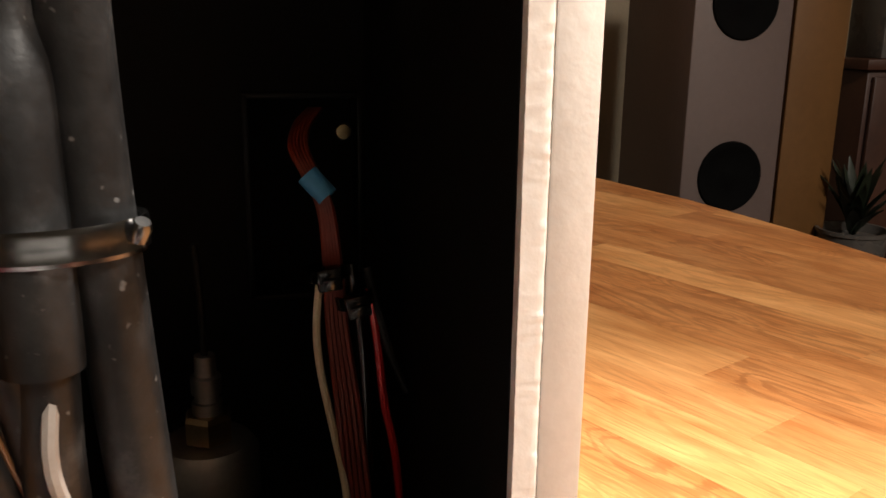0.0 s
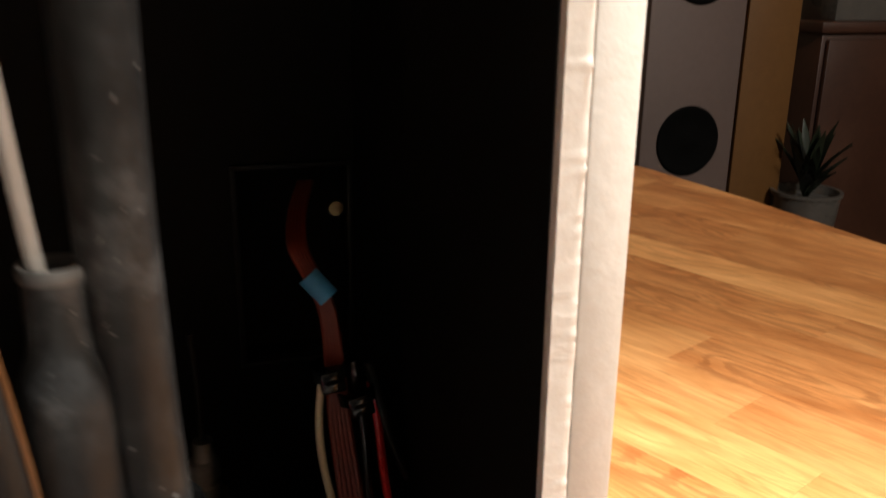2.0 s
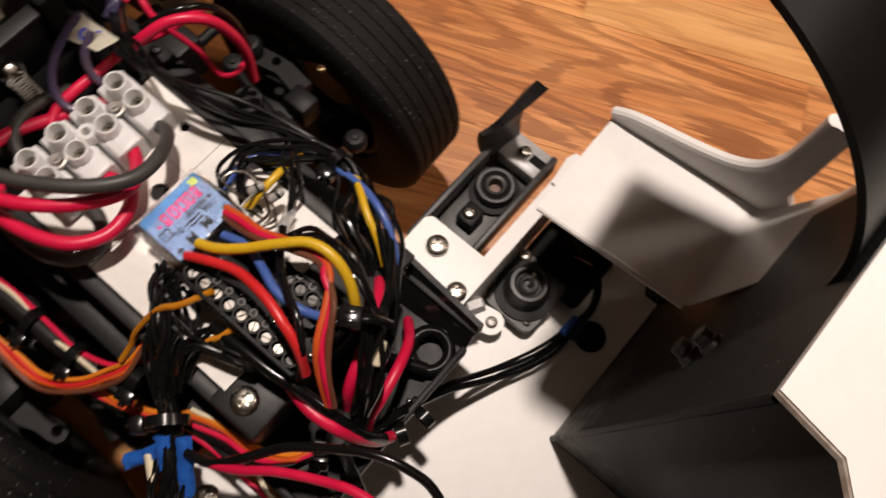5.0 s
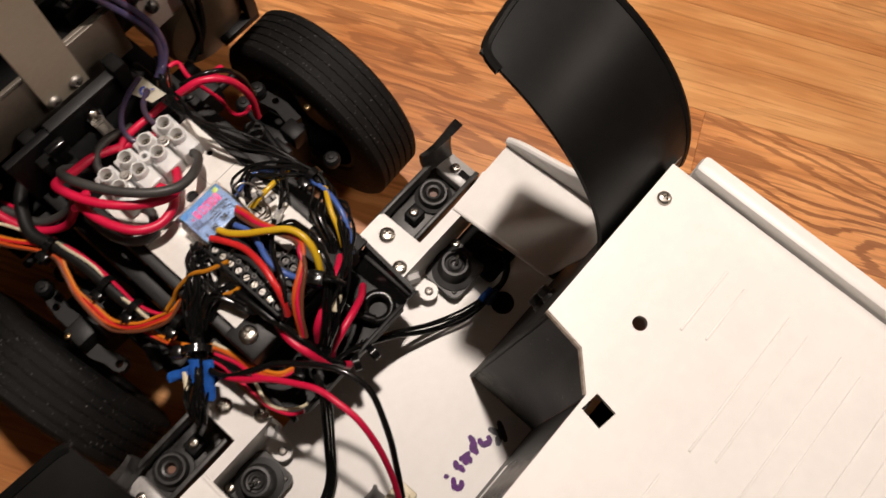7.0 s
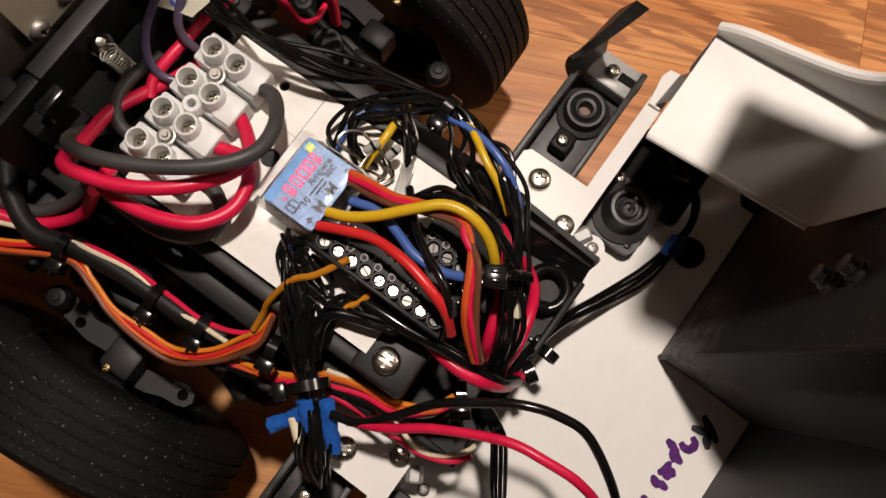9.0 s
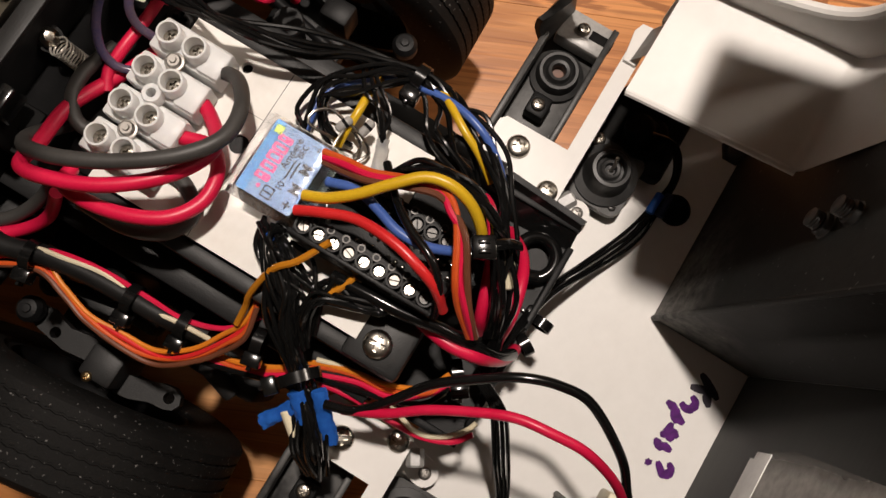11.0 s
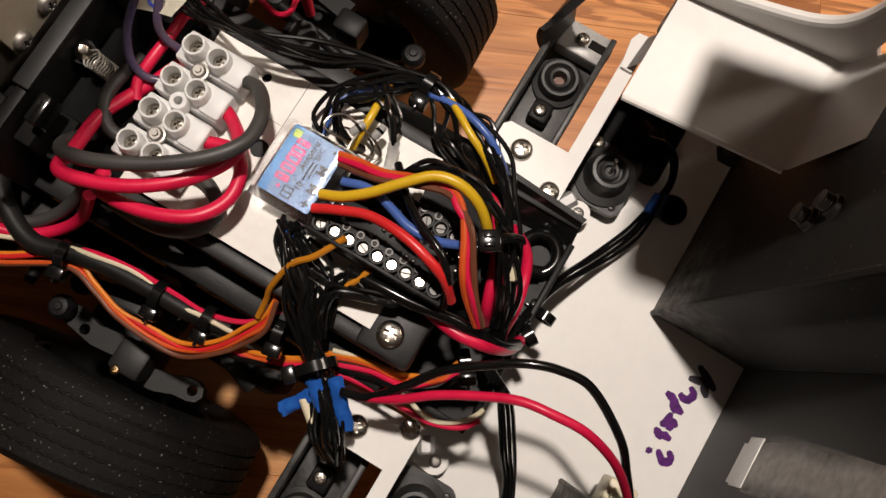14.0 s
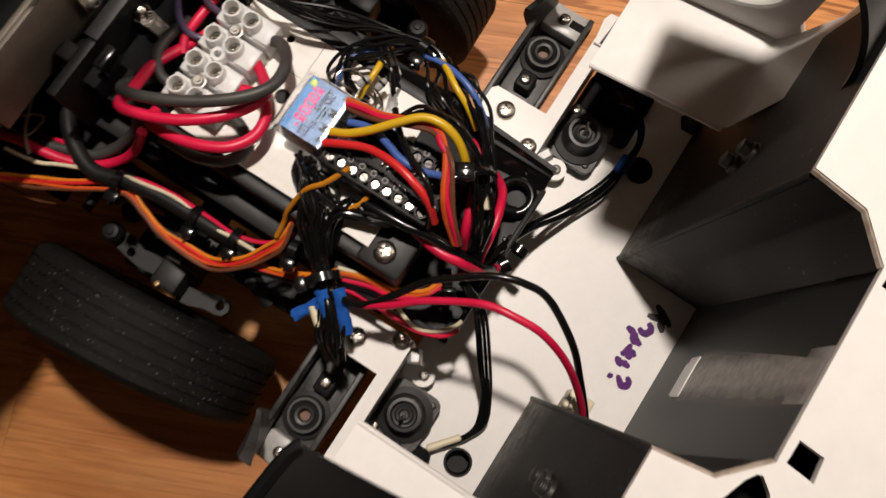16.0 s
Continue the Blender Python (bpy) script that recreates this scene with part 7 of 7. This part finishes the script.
wire("thin black signal wire in the long side loom", BLACKW, 0.55, [(29.7, 83.3, 128.0), (22.9, 72.3, 133.1), (19.1, 62.7, 134.8), (21.2, 47.1, 137.6), (24.2, 36.0, 134.2), (29.9, 26.8, 131.2), (34.1, 12.4, 129.8), (33.7, 4.3, 129.0), (31.1, -0.4, 130.2), (25.4, -10.2, 130.0), (19.8, -15.0, 131.4), (12.0, -20.4, 132.1), (1.9, -27.2, 127.8), (-7.2, -30.0, 119.0)])
wire("thin black signal wire in the long side loom", BLACKW, 0.55, [(30.2, 82.5, 128.0), (22.4, 69.4, 133.5), (19.9, 61.0, 134.8), (20.0, 46.3, 138.4), (22.8, 35.9, 134.4), (28.5, 26.2, 132.3), (33.0, 14.0, 128.5), (33.8, 6.0, 128.7), (30.3, -2.0, 129.5), (26.2, -8.2, 130.6), (19.5, -14.6, 130.8), (10.8, -20.2, 132.1), (0.9, -25.9, 127.8), (-7.5, -29.6, 119.0)])
wire("thin black signal wire in the long side loom", BLACKW, 0.55, [(30.6, 81.8, 128.0), (22.4, 70.7, 133.4), (22.1, 63.0, 135.5), (19.0, 47.4, 137.9), (23.0, 34.0, 136.0), (29.3, 25.9, 132.8), (34.1, 12.0, 130.2), (32.2, 5.1, 129.2), (29.4, -1.5, 129.5), (24.8, -7.8, 129.9), (19.3, -15.7, 131.2), (9.9, -21.3, 130.9), (0.5, -25.9, 127.4), (-7.7, -29.2, 119.0)])
wire("thin black signal wire in the long side loom", BLACKW, 0.55, [(31.1, 81.0, 128.0), (24.2, 69.8, 134.0), (20.1, 61.7, 135.3), (19.0, 47.2, 138.6), (22.1, 35.1, 134.6), (29.0, 24.4, 132.5), (31.5, 11.1, 128.5), (33.6, 5.7, 129.9), (29.1, 0.3, 130.1), (26.0, -5.3, 131.0), (18.7, -15.1, 131.2), (9.1, -19.9, 131.7), (1.3, -25.8, 126.5), (-7.9, -28.8, 119.0)])
wire("thin black wire looping out of the tied loom", BLACKW, 0.55, [(32.8, 13.1, 129.0), (32.0, 18.0, 131.4), (27.0, 24.1, 132.6), (20.3, 29.7, 131.2), (13.9, 31.2, 129.2), (11.4, 28.5, 128.3), (8.9, 25.4, 126.5)])
wire("thin black wire looping out of the tied loom", BLACKW, 0.55, [(32.7, 13.0, 129.0), (30.7, 18.3, 131.7), (25.4, 23.2, 132.3), (21.2, 28.9, 131.9), (13.6, 28.5, 129.2), (11.2, 27.5, 127.2), (10.0, 23.5, 126.5)])
wire("thin black wire looping out of the tied loom", BLACKW, 0.55, [(32.6, 13.0, 129.0), (29.9, 17.8, 131.7), (23.4, 25.5, 131.6), (18.8, 27.8, 132.1), (15.5, 26.9, 128.6), (12.8, 24.6, 126.5), (11.1, 21.6, 126.5)])
wire("thin black wire looping out of the tied loom", BLACKW, 0.55, [(32.5, 12.9, 129.0), (26.8, 17.9, 130.6), (22.4, 23.6, 131.5), (19.0, 26.6, 130.7), (15.5, 25.6, 128.8), (14.0, 23.3, 127.9), (12.3, 19.7, 126.5)])
wire("thin black wire looping out of the tied loom", BLACKW, 0.55, [(32.4, 12.8, 129.0), (28.1, 16.8, 132.2), (21.0, 22.7, 132.5), (18.1, 27.0, 132.1), (14.0, 24.7, 128.5), (13.2, 21.4, 127.7), (13.4, 17.8, 126.5)])
wire("thin black wire hanging from the tied loom", BLACKW, 0.55, [(32.4, 13.1, 129.0), (29.0, 9.1, 128.2), (24.4, 6.2, 128.3), (21.9, 2.6, 126.9), (19.9, -3.6, 126.4), (17.9, -8.7, 124.0)])
wire("thin black wire hanging from the tied loom", BLACKW, 0.55, [(32.4, 13.1, 129.0), (30.1, 6.2, 128.5), (25.8, 4.7, 127.4), (23.8, 1.4, 128.3), (20.9, -5.5, 126.7), (18.2, -9.2, 124.0)])
wire("thin black wire hanging from the tied loom", BLACKW, 0.55, [(32.4, 13.1, 129.0), (30.4, 5.3, 129.9), (25.5, 0.8, 129.1), (23.1, -2.0, 127.0), (21.6, -6.8, 125.8), (18.5, -9.7, 124.0)])
wire("thin black wire hanging from the tied loom", BLACKW, 0.55, [(32.4, 13.1, 129.0), (29.8, 4.9, 129.5), (26.6, 1.4, 127.6), (26.3, -2.4, 127.6), (23.0, -7.3, 125.9), (18.7, -10.2, 124.0)])
wire("thin black wire curling over the distribution strip", BLACKW, 0.60, [(9.8, 6.7, 136.0), (14.3, 2.2, 142.0), (15.1, -2.9, 143.4), (15.2, -9.8, 143.9), (12.1, -15.5, 141.6), (5.6, -19.9, 139.0), (-1.2, -24.7, 130.4), (-6.3, -26.9, 122.0)])
wire("thin black wire curling over the distribution strip", BLACKW, 0.60, [(10.5, 6.0, 136.0), (12.1, 3.2, 140.3), (15.2, -4.1, 143.8), (13.2, -8.6, 143.9), (13.3, -14.4, 142.4), (7.0, -19.6, 138.4), (1.4, -25.4, 130.5), (-6.0, -27.4, 122.0)])
wire("thin black wire curling over the distribution strip", BLACKW, 0.60, [(11.2, 5.2, 136.0), (14.0, 0.6, 141.5), (14.0, -5.0, 143.2), (12.5, -9.5, 143.6), (12.1, -15.3, 142.8), (6.3, -20.4, 138.8), (0.8, -25.3, 131.5), (-5.7, -27.9, 122.0)])
wire("thin black wire curling over the distribution strip", BLACKW, 0.60, [(11.8, 4.5, 136.0), (13.4, 0.2, 141.7), (12.7, -5.1, 144.0), (14.0, -9.2, 143.7), (11.0, -16.4, 143.0), (9.1, -21.9, 137.9), (0.5, -24.6, 131.4), (-5.4, -28.4, 122.0)])
wire("thin black wire curling over the distribution strip", BLACKW, 0.60, [(12.5, 3.8, 136.0), (13.3, 0.2, 141.2), (13.6, -4.3, 145.2), (13.9, -10.6, 144.2), (12.0, -16.8, 143.2), (8.3, -20.1, 138.6), (-0.2, -26.5, 130.9), (-5.1, -29.0, 122.0)])
wire("thin black wire curling over the distribution strip", BLACKW, 0.60, [(13.1, 3.1, 136.0), (13.1, -2.0, 141.1), (13.4, -7.3, 144.6), (13.2, -10.1, 144.3), (12.6, -15.5, 142.9), (9.1, -21.3, 137.4), (2.3, -28.1, 131.7), (-4.8, -29.5, 122.0)])
wire("yellow wire tucked into the loom", YELLOW, 0.95, [(10.9, 19.9, 128.0), (14.9, 19.7, 130.0), (19.1, 19.5, 131.0), (23.8, 19.9, 130.0), (28.7, 20.1, 127.0)])
wire("yellow wire tucked into the loom", YELLOW, 0.90, [(35.0, 10.2, 126.0), (30.7, 4.2, 130.5), (27.0, -1.5, 131.5), (24.6, -6.6, 130.0), (21.7, -11.4, 127.0)])
wire("blue wire tucked into the loom", BLUE, 0.90, [(11.2, 27.5, 127.0), (16.4, 28.4, 128.0), (21.7, 27.2, 128.0), (26.2, 24.2, 127.0), (30.4, 17.8, 127.0), (31.4, 5.3, 130.0), (29.3, -3.8, 131.0), (26.1, -9.9, 129.0), (21.8, -15.0, 126.0)])
wire("bent bare component lead", STEEL, 0.35, [(12.5, 19.8, 128.0), (11.6, 23.1, 131.3), (11.8, 26.8, 131.9), (14.2, 27.0, 132.2), (16.7, 24.6, 131.0), (16.1, 20.5, 130.4), (14.0, 15.8, 128.3), (9.5, 16.2, 127.5)])
wire("bent bare component lead", STEEL, 0.35, [(11.8, 15.4, 128.0), (10.9, 17.7, 131.1), (10.0, 19.6, 132.1), (13.6, 19.8, 131.8), (16.0, 19.7, 131.1), (15.4, 16.4, 130.0), (13.6, 13.6, 127.9), (10.2, 15.1, 127.5)])
wire("thin black wire into a heat-shrink end", BLACKW, 0.50, [(28.5, 23.9, 131.0), (23.3, 20.2, 132.1), (22.2, 16.0, 130.5), (18.7, 13.0, 130.6), (16.1, 11.8, 129.0)])
wire("thin black wire into a heat-shrink end", BLACKW, 0.50, [(29.2, 22.8, 131.0), (25.2, 19.5, 131.8), (21.8, 16.1, 131.9), (16.9, 12.2, 129.7), (16.3, 11.6, 129.0)])
wire("thin black wire into a heat-shrink end", BLACKW, 0.50, [(29.8, 21.7, 131.0), (26.9, 19.5, 132.0), (22.3, 13.6, 130.8), (17.5, 12.9, 130.4), (16.4, 11.4, 129.0)])
wire("thin black wire in the hanging bundle", BLACKW, 0.55, [(-8.8, 24.7, 128.0), (-14.8, 23.1, 128.2), (-18.9, 18.2, 127.7), (-26.1, 14.0, 125.7), (-30.9, 7.7, 121.4), (-34.5, 3.9, 115.4), (-41.1, -0.4, 113.0), (-47.7, -3.9, 110.3), (-51.3, -9.2, 104.0)])
wire("thin black wire in the hanging bundle", BLACKW, 0.55, [(-9.2, 24.5, 128.0), (-13.6, 22.7, 128.3), (-19.8, 17.6, 128.2), (-25.1, 13.0, 125.4), (-29.7, 8.1, 122.2), (-33.9, 4.0, 115.2), (-39.9, -1.2, 113.6), (-46.7, -4.5, 110.7), (-51.0, -9.7, 104.0)])
wire("thin black wire in the hanging bundle", BLACKW, 0.55, [(-9.6, 24.4, 128.0), (-13.9, 19.8, 128.3), (-17.4, 16.1, 129.3), (-22.7, 12.3, 126.4), (-28.9, 7.4, 121.9), (-32.4, 2.8, 116.0), (-39.7, -3.4, 112.5), (-46.6, -6.0, 109.5), (-50.7, -10.2, 104.0)])
wire("thin black wire in the hanging bundle", BLACKW, 0.55, [(-9.9, 24.3, 128.0), (-14.9, 19.5, 129.0), (-17.2, 16.4, 127.6), (-24.9, 10.2, 125.8), (-28.8, 5.2, 120.3), (-33.2, 2.1, 115.2), (-38.1, -4.1, 113.8), (-46.4, -6.5, 110.2), (-50.4, -10.8, 104.0)])
wire("thin black wire in the hanging bundle", BLACKW, 0.55, [(-10.0, 23.7, 128.0), (-14.3, 19.2, 128.7), (-16.9, 16.3, 128.8), (-23.7, 10.2, 127.2), (-28.6, 6.3, 120.2), (-32.6, 2.3, 115.6), (-38.7, -4.4, 112.9), (-45.0, -8.7, 109.9), (-50.0, -11.3, 104.0)])
wire("thin black wire in the hanging bundle", BLACKW, 0.55, [(-9.8, 22.6, 128.0), (-13.5, 18.6, 129.2), (-16.1, 14.4, 128.0), (-22.4, 10.8, 125.8), (-27.7, 5.1, 120.1), (-34.5, 0.7, 116.0), (-39.0, -4.0, 113.8), (-44.2, -8.7, 109.8), (-49.7, -11.9, 104.0)])
wire("thin black wire in the hanging bundle", BLACKW, 0.55, [(-9.6, 21.5, 128.0), (-13.8, 19.4, 128.4), (-15.8, 14.1, 127.4), (-23.0, 8.9, 126.5), (-26.9, 5.9, 120.6), (-32.7, 2.4, 115.5), (-36.9, -5.7, 113.4), (-43.6, -10.1, 111.0), (-49.4, -12.4, 104.0)])
wire("thin black wire in the hanging bundle", BLACKW, 0.55, [(-9.3, 20.3, 128.0), (-12.5, 17.8, 129.8), (-16.5, 12.1, 128.1), (-21.0, 9.6, 125.3), (-27.8, 5.5, 121.8), (-32.3, 0.2, 116.2), (-37.6, -5.6, 113.2), (-44.2, -10.2, 110.1), (-49.1, -13.0, 104.0)])
wire("thin black wire running to the distribution strip", BLACKW, 0.55, [(-27.1, 3.6, 122.0), (-21.1, 7.2, 126.7), (-15.2, 7.2, 129.1), (-12.0, 3.1, 130.7), (-11.5, -0.8, 132.2), (-11.2, -5.8, 131.0)])
wire("thin black wire running to the distribution strip", BLACKW, 0.55, [(-26.7, 3.9, 122.0), (-20.9, 5.9, 127.2), (-16.7, 5.2, 130.6), (-11.6, 4.4, 132.3), (-13.8, -1.4, 131.4), (-11.7, -6.1, 131.0)])
wire("thin black wire running to the distribution strip", BLACKW, 0.55, [(-26.3, 4.1, 122.0), (-20.8, 7.8, 126.4), (-15.0, 7.5, 129.1), (-13.0, 4.3, 131.3), (-14.7, -1.6, 131.2), (-12.3, -6.4, 131.0)])
wire("thin black wire running to the distribution strip", BLACKW, 0.55, [(-25.9, 4.4, 122.0), (-19.0, 7.2, 127.8), (-15.7, 4.2, 130.5), (-15.1, 2.3, 132.2), (-13.2, -3.4, 132.2), (-12.8, -6.8, 131.0)])
wire("thin black wire running to the distribution strip", BLACKW, 0.55, [(-25.5, 4.7, 122.0), (-16.9, 6.8, 127.1), (-15.2, 4.1, 131.0), (-13.3, 2.5, 130.9), (-14.7, -4.4, 130.7), (-13.4, -7.1, 131.0)])
for k, o in enumerate((-1.0, -0.55, 0.25, 0.8)):
    wire("black lamp wire crossing the front plate", BLACKW, 0.55, [(-5.6, -32.2, 112.0), (3.6 - 0.2 * o, -33.6 - 0.7 * o, 104.0), (16.2 - 0.7 * o, -37.2 - 0.9 * o, 90.0), (29.0 - 0.9 * o, -43.6 - 1.5 * o, 78.2), (42.4 - 0.7 * o, -49.4 - 1.7 * o - 0.5 * (k % 2), 74.8), (53.6, -51.6 - 1.2 * o, 74.2), (62.0 + 0.5 * o, -52.2 - 0.6 * o, 75.2), (67.2 + 0.6 * o, -49.4 - 0.6 * o, 78.2), (68.4 + 0.5 * o, -45.0 - 0.5 * o, 82.0), (66.6, -39.4, 85.0)])
wire("black battery wire arching over the front plate", BLACKW, 1.05, [(-35.4, -5.2, 117.0), (-33.2, -11.3, 119.0), (-27.5, -16.8, 124.0), (-20.4, -22.3, 128.0), (-14.7, -29.8, 131.0), (-10.4, -36.5, 133.0), (-7.9, -43.8, 133.0), (-7.7, -51.5, 131.0), (-13.1, -62.9, 124.0), (-18.3, -70.4, 113.0), (-23.2, -76.8, 103.0), (-25.9, -79.8, 98.0)])
wire("red battery wire arching over the front plate", RED, 1.05, [(-34.5, -9.1, 117.0), (-30.4, -17.1, 123.0), (-25.4, -23.8, 128.0), (-20.9, -31.9, 132.0), (-17.8, -39.1, 135.0), (-16.8, -46.3, 136.0), (-16.4, -54.3, 134.0), (-18.1, -63.4, 126.0), (-21.3, -71.3, 114.0), (-24.7, -76.8, 104.0), (-27.2, -79.4, 98.0)])
for k, o in enumerate((-1.6, -0.7, 0.5, 1.7)):
    wire("black lamp wire dropping to the front plate", BLACKW, 0.55, [(-13.0 + 0.5 * o, -29.0, 114 + 0.4 * o), (-16.6 + 0.5 * o, -36.6 - 0.35 * o, 112.0), (-19.4 + 0.6 * o, -40.0 - 0.7 * o, 106.0), (-27.2 + 0.4 * o, -46.8 - 0.9 * o, 91.9 + 0.3 * (k % 2)), (-34.8 + 0.5 * o, -53.0 - 0.6 * o, 80.0), (-42.6 + 0.5 * o, -56.4 - 0.7 * o, 74.5 + 0.4 * (k % 2)), (-48.2, -54.8 - 0.3 * o, 74.0), (-53.6 - 0.4 * o, -50.8, 73.9), (-56.7 - 0.2 * o, -47.5 - 0.2 * o, 75.0)])
wire("thin off-white wire looping at the side of the frame", WIRE_WHITE, 0.42, [(-19.2, 101.1, 118.0), (-22.3, 101.3, 119.0), (-28.5, 100.5, 119.9), (-34.4, 99.3, 119.1), (-40.3, 98.0, 116.8), (-44.5, 97.1, 114.4), (-48.8, 95.0, 110.0)])
wire("thin off-white wire looping at the side of the frame", WIRE_WHITE, 0.38, [(-48.6, 106.5, 112.0), (-43.2, 103.0, 113.8), (-39.6, 98.5, 116.1), (-38.0, 95.8, 116.2), (-38.5, 94.6, 115.3), (-42.5, 95.4, 114.4), (-44.8, 97.0, 113.0)])
wire("thin dull brown wire at the side of the frame", BROWN, 0.40, [(-62.3, 108.4, 99.0), (-60.4, 99.9, 98.9), (-59.3, 91.6, 99.3), (-56.8, 85.7, 98.0)])
wire("thin black wire at the side of the frame", BLACKW, 0.60, [(-59.2, 106.1, 103.0), (-52.5, 92.4, 104.0), (-47.8, 80.0, 105.5), (-45.1, 70.8, 107.1), (-43.9, 57.7, 108.0)])
wire("thin black wire crossing the hanging bundle", BLACKW, 0.50, [(-10.8, 24.7, 130.0), (-14.4, 18.9, 131.9), (-17.8, 14.5, 129.9), (-18.8, 8.9, 128.6), (-26.3, 6.9, 123.0)])
wire("thin black wire crossing the hanging bundle", BLACKW, 0.50, [(-10.7, 22.8, 130.0), (-15.8, 17.7, 131.6), (-16.2, 12.6, 129.6), (-17.6, 6.4, 128.3), (-25.8, 6.0, 123.0)])
wire("thin black wire crossing the hanging bundle", BLACKW, 0.50, [(-10.7, 20.8, 130.0), (-13.5, 16.8, 131.2), (-15.0, 13.1, 130.7), (-17.0, 6.0, 127.5), (-25.3, 5.2, 123.0)])
wire("thin black wire crossing the hanging bundle", BLACKW, 0.50, [(-10.7, 18.8, 130.0), (-12.9, 14.3, 130.8), (-15.6, 9.0, 130.1), (-15.9, 6.7, 128.2), (-24.8, 4.4, 123.0)])
wire("thin black wire crossing the hanging bundle", BLACKW, 0.50, [(-10.7, 16.9, 130.0), (-11.8, 11.0, 130.5), (-16.1, 7.6, 130.3), (-17.5, 5.6, 128.1), (-24.3, 3.5, 123.0)])
wire("amber wire with a bare end in the bundle", ORANGED, 0.70, [(-23.7, 5.2, 121.0), (-20.7, 7.6, 125.1), (-17.2, 5.6, 129.8), (-13.3, 2.9, 131.9), (-10.2, 1.6, 133.0)])
wire("dark red wire in the hanging bundle", RED2, 0.65, [(-28.1, 5.5, 120.0), (-22.4, 6.5, 124.9), (-18.5, 6.1, 129.2), (-15.4, 4.2, 131.0)])
rnd = random.Random(31)
for k in range(10):
    j = [rnd.uniform(-1.0, 1.0) for _ in range(12)]
    wire("thin black wire in the hanging bundle", BLACKW, 0.58, [(-9.5 + 0.8 * j[0], 23.0 - 5.0 * abs(j[1]), 128.0), (-13.8 + 1.4 * j[2], 18.0 + 2.6 * j[3], 131.0 + 1.5 * j[4]), (-18.6 + 1.8 * j[5], 13.6 + 2.6 * j[6], 130.0 + 1.5 * j[7]), (-24.8 + 1.4 * j[8], 9.4 + 1.8 * j[9], 126.0 + 1.2 * j[10]), (-29.6 + 0.9 * j[2], 5.8 + 1.2 * j[3], 121.5 + j[4]), (-34.0 + 0.8 * j[5], 2.2 + 0.9 * j[6], 116.2 + 0.9 * j[7]), (-39.6 + 1.2 * j[8], -3.6 + 1.4 * j[9], 114.0), (-46.0 + 1.2 * j[10], -8.0 + 1.6 * j[11], 110.5), (-50.2 + 0.8 * j[0], -11.2 + 1.2 * j[1], 104.0)])
for k in range(9):
    j = [rnd.uniform(-1.0, 1.0) for _ in range(9)]
    wire("thin black wire fanning out to the distribution strip", BLACKW, 0.48, [(-27.0 + j[0], 5.0 + j[1], 122.5), (-22.0 + j[2], 7.2 + 1.2 * j[3], 128.0 + j[4]), (-17.6 + 1.2 * j[5], 6.2 + 1.6 * j[6], 131.0 + j[7]), (-14.6 + 0.8 * j[8], 2.0 - 0.9 * k + 0.6 * j[1], 131.0), (-12.0 + 0.6 * j[2], -1.0 - 1.0 * k, 130.2)])
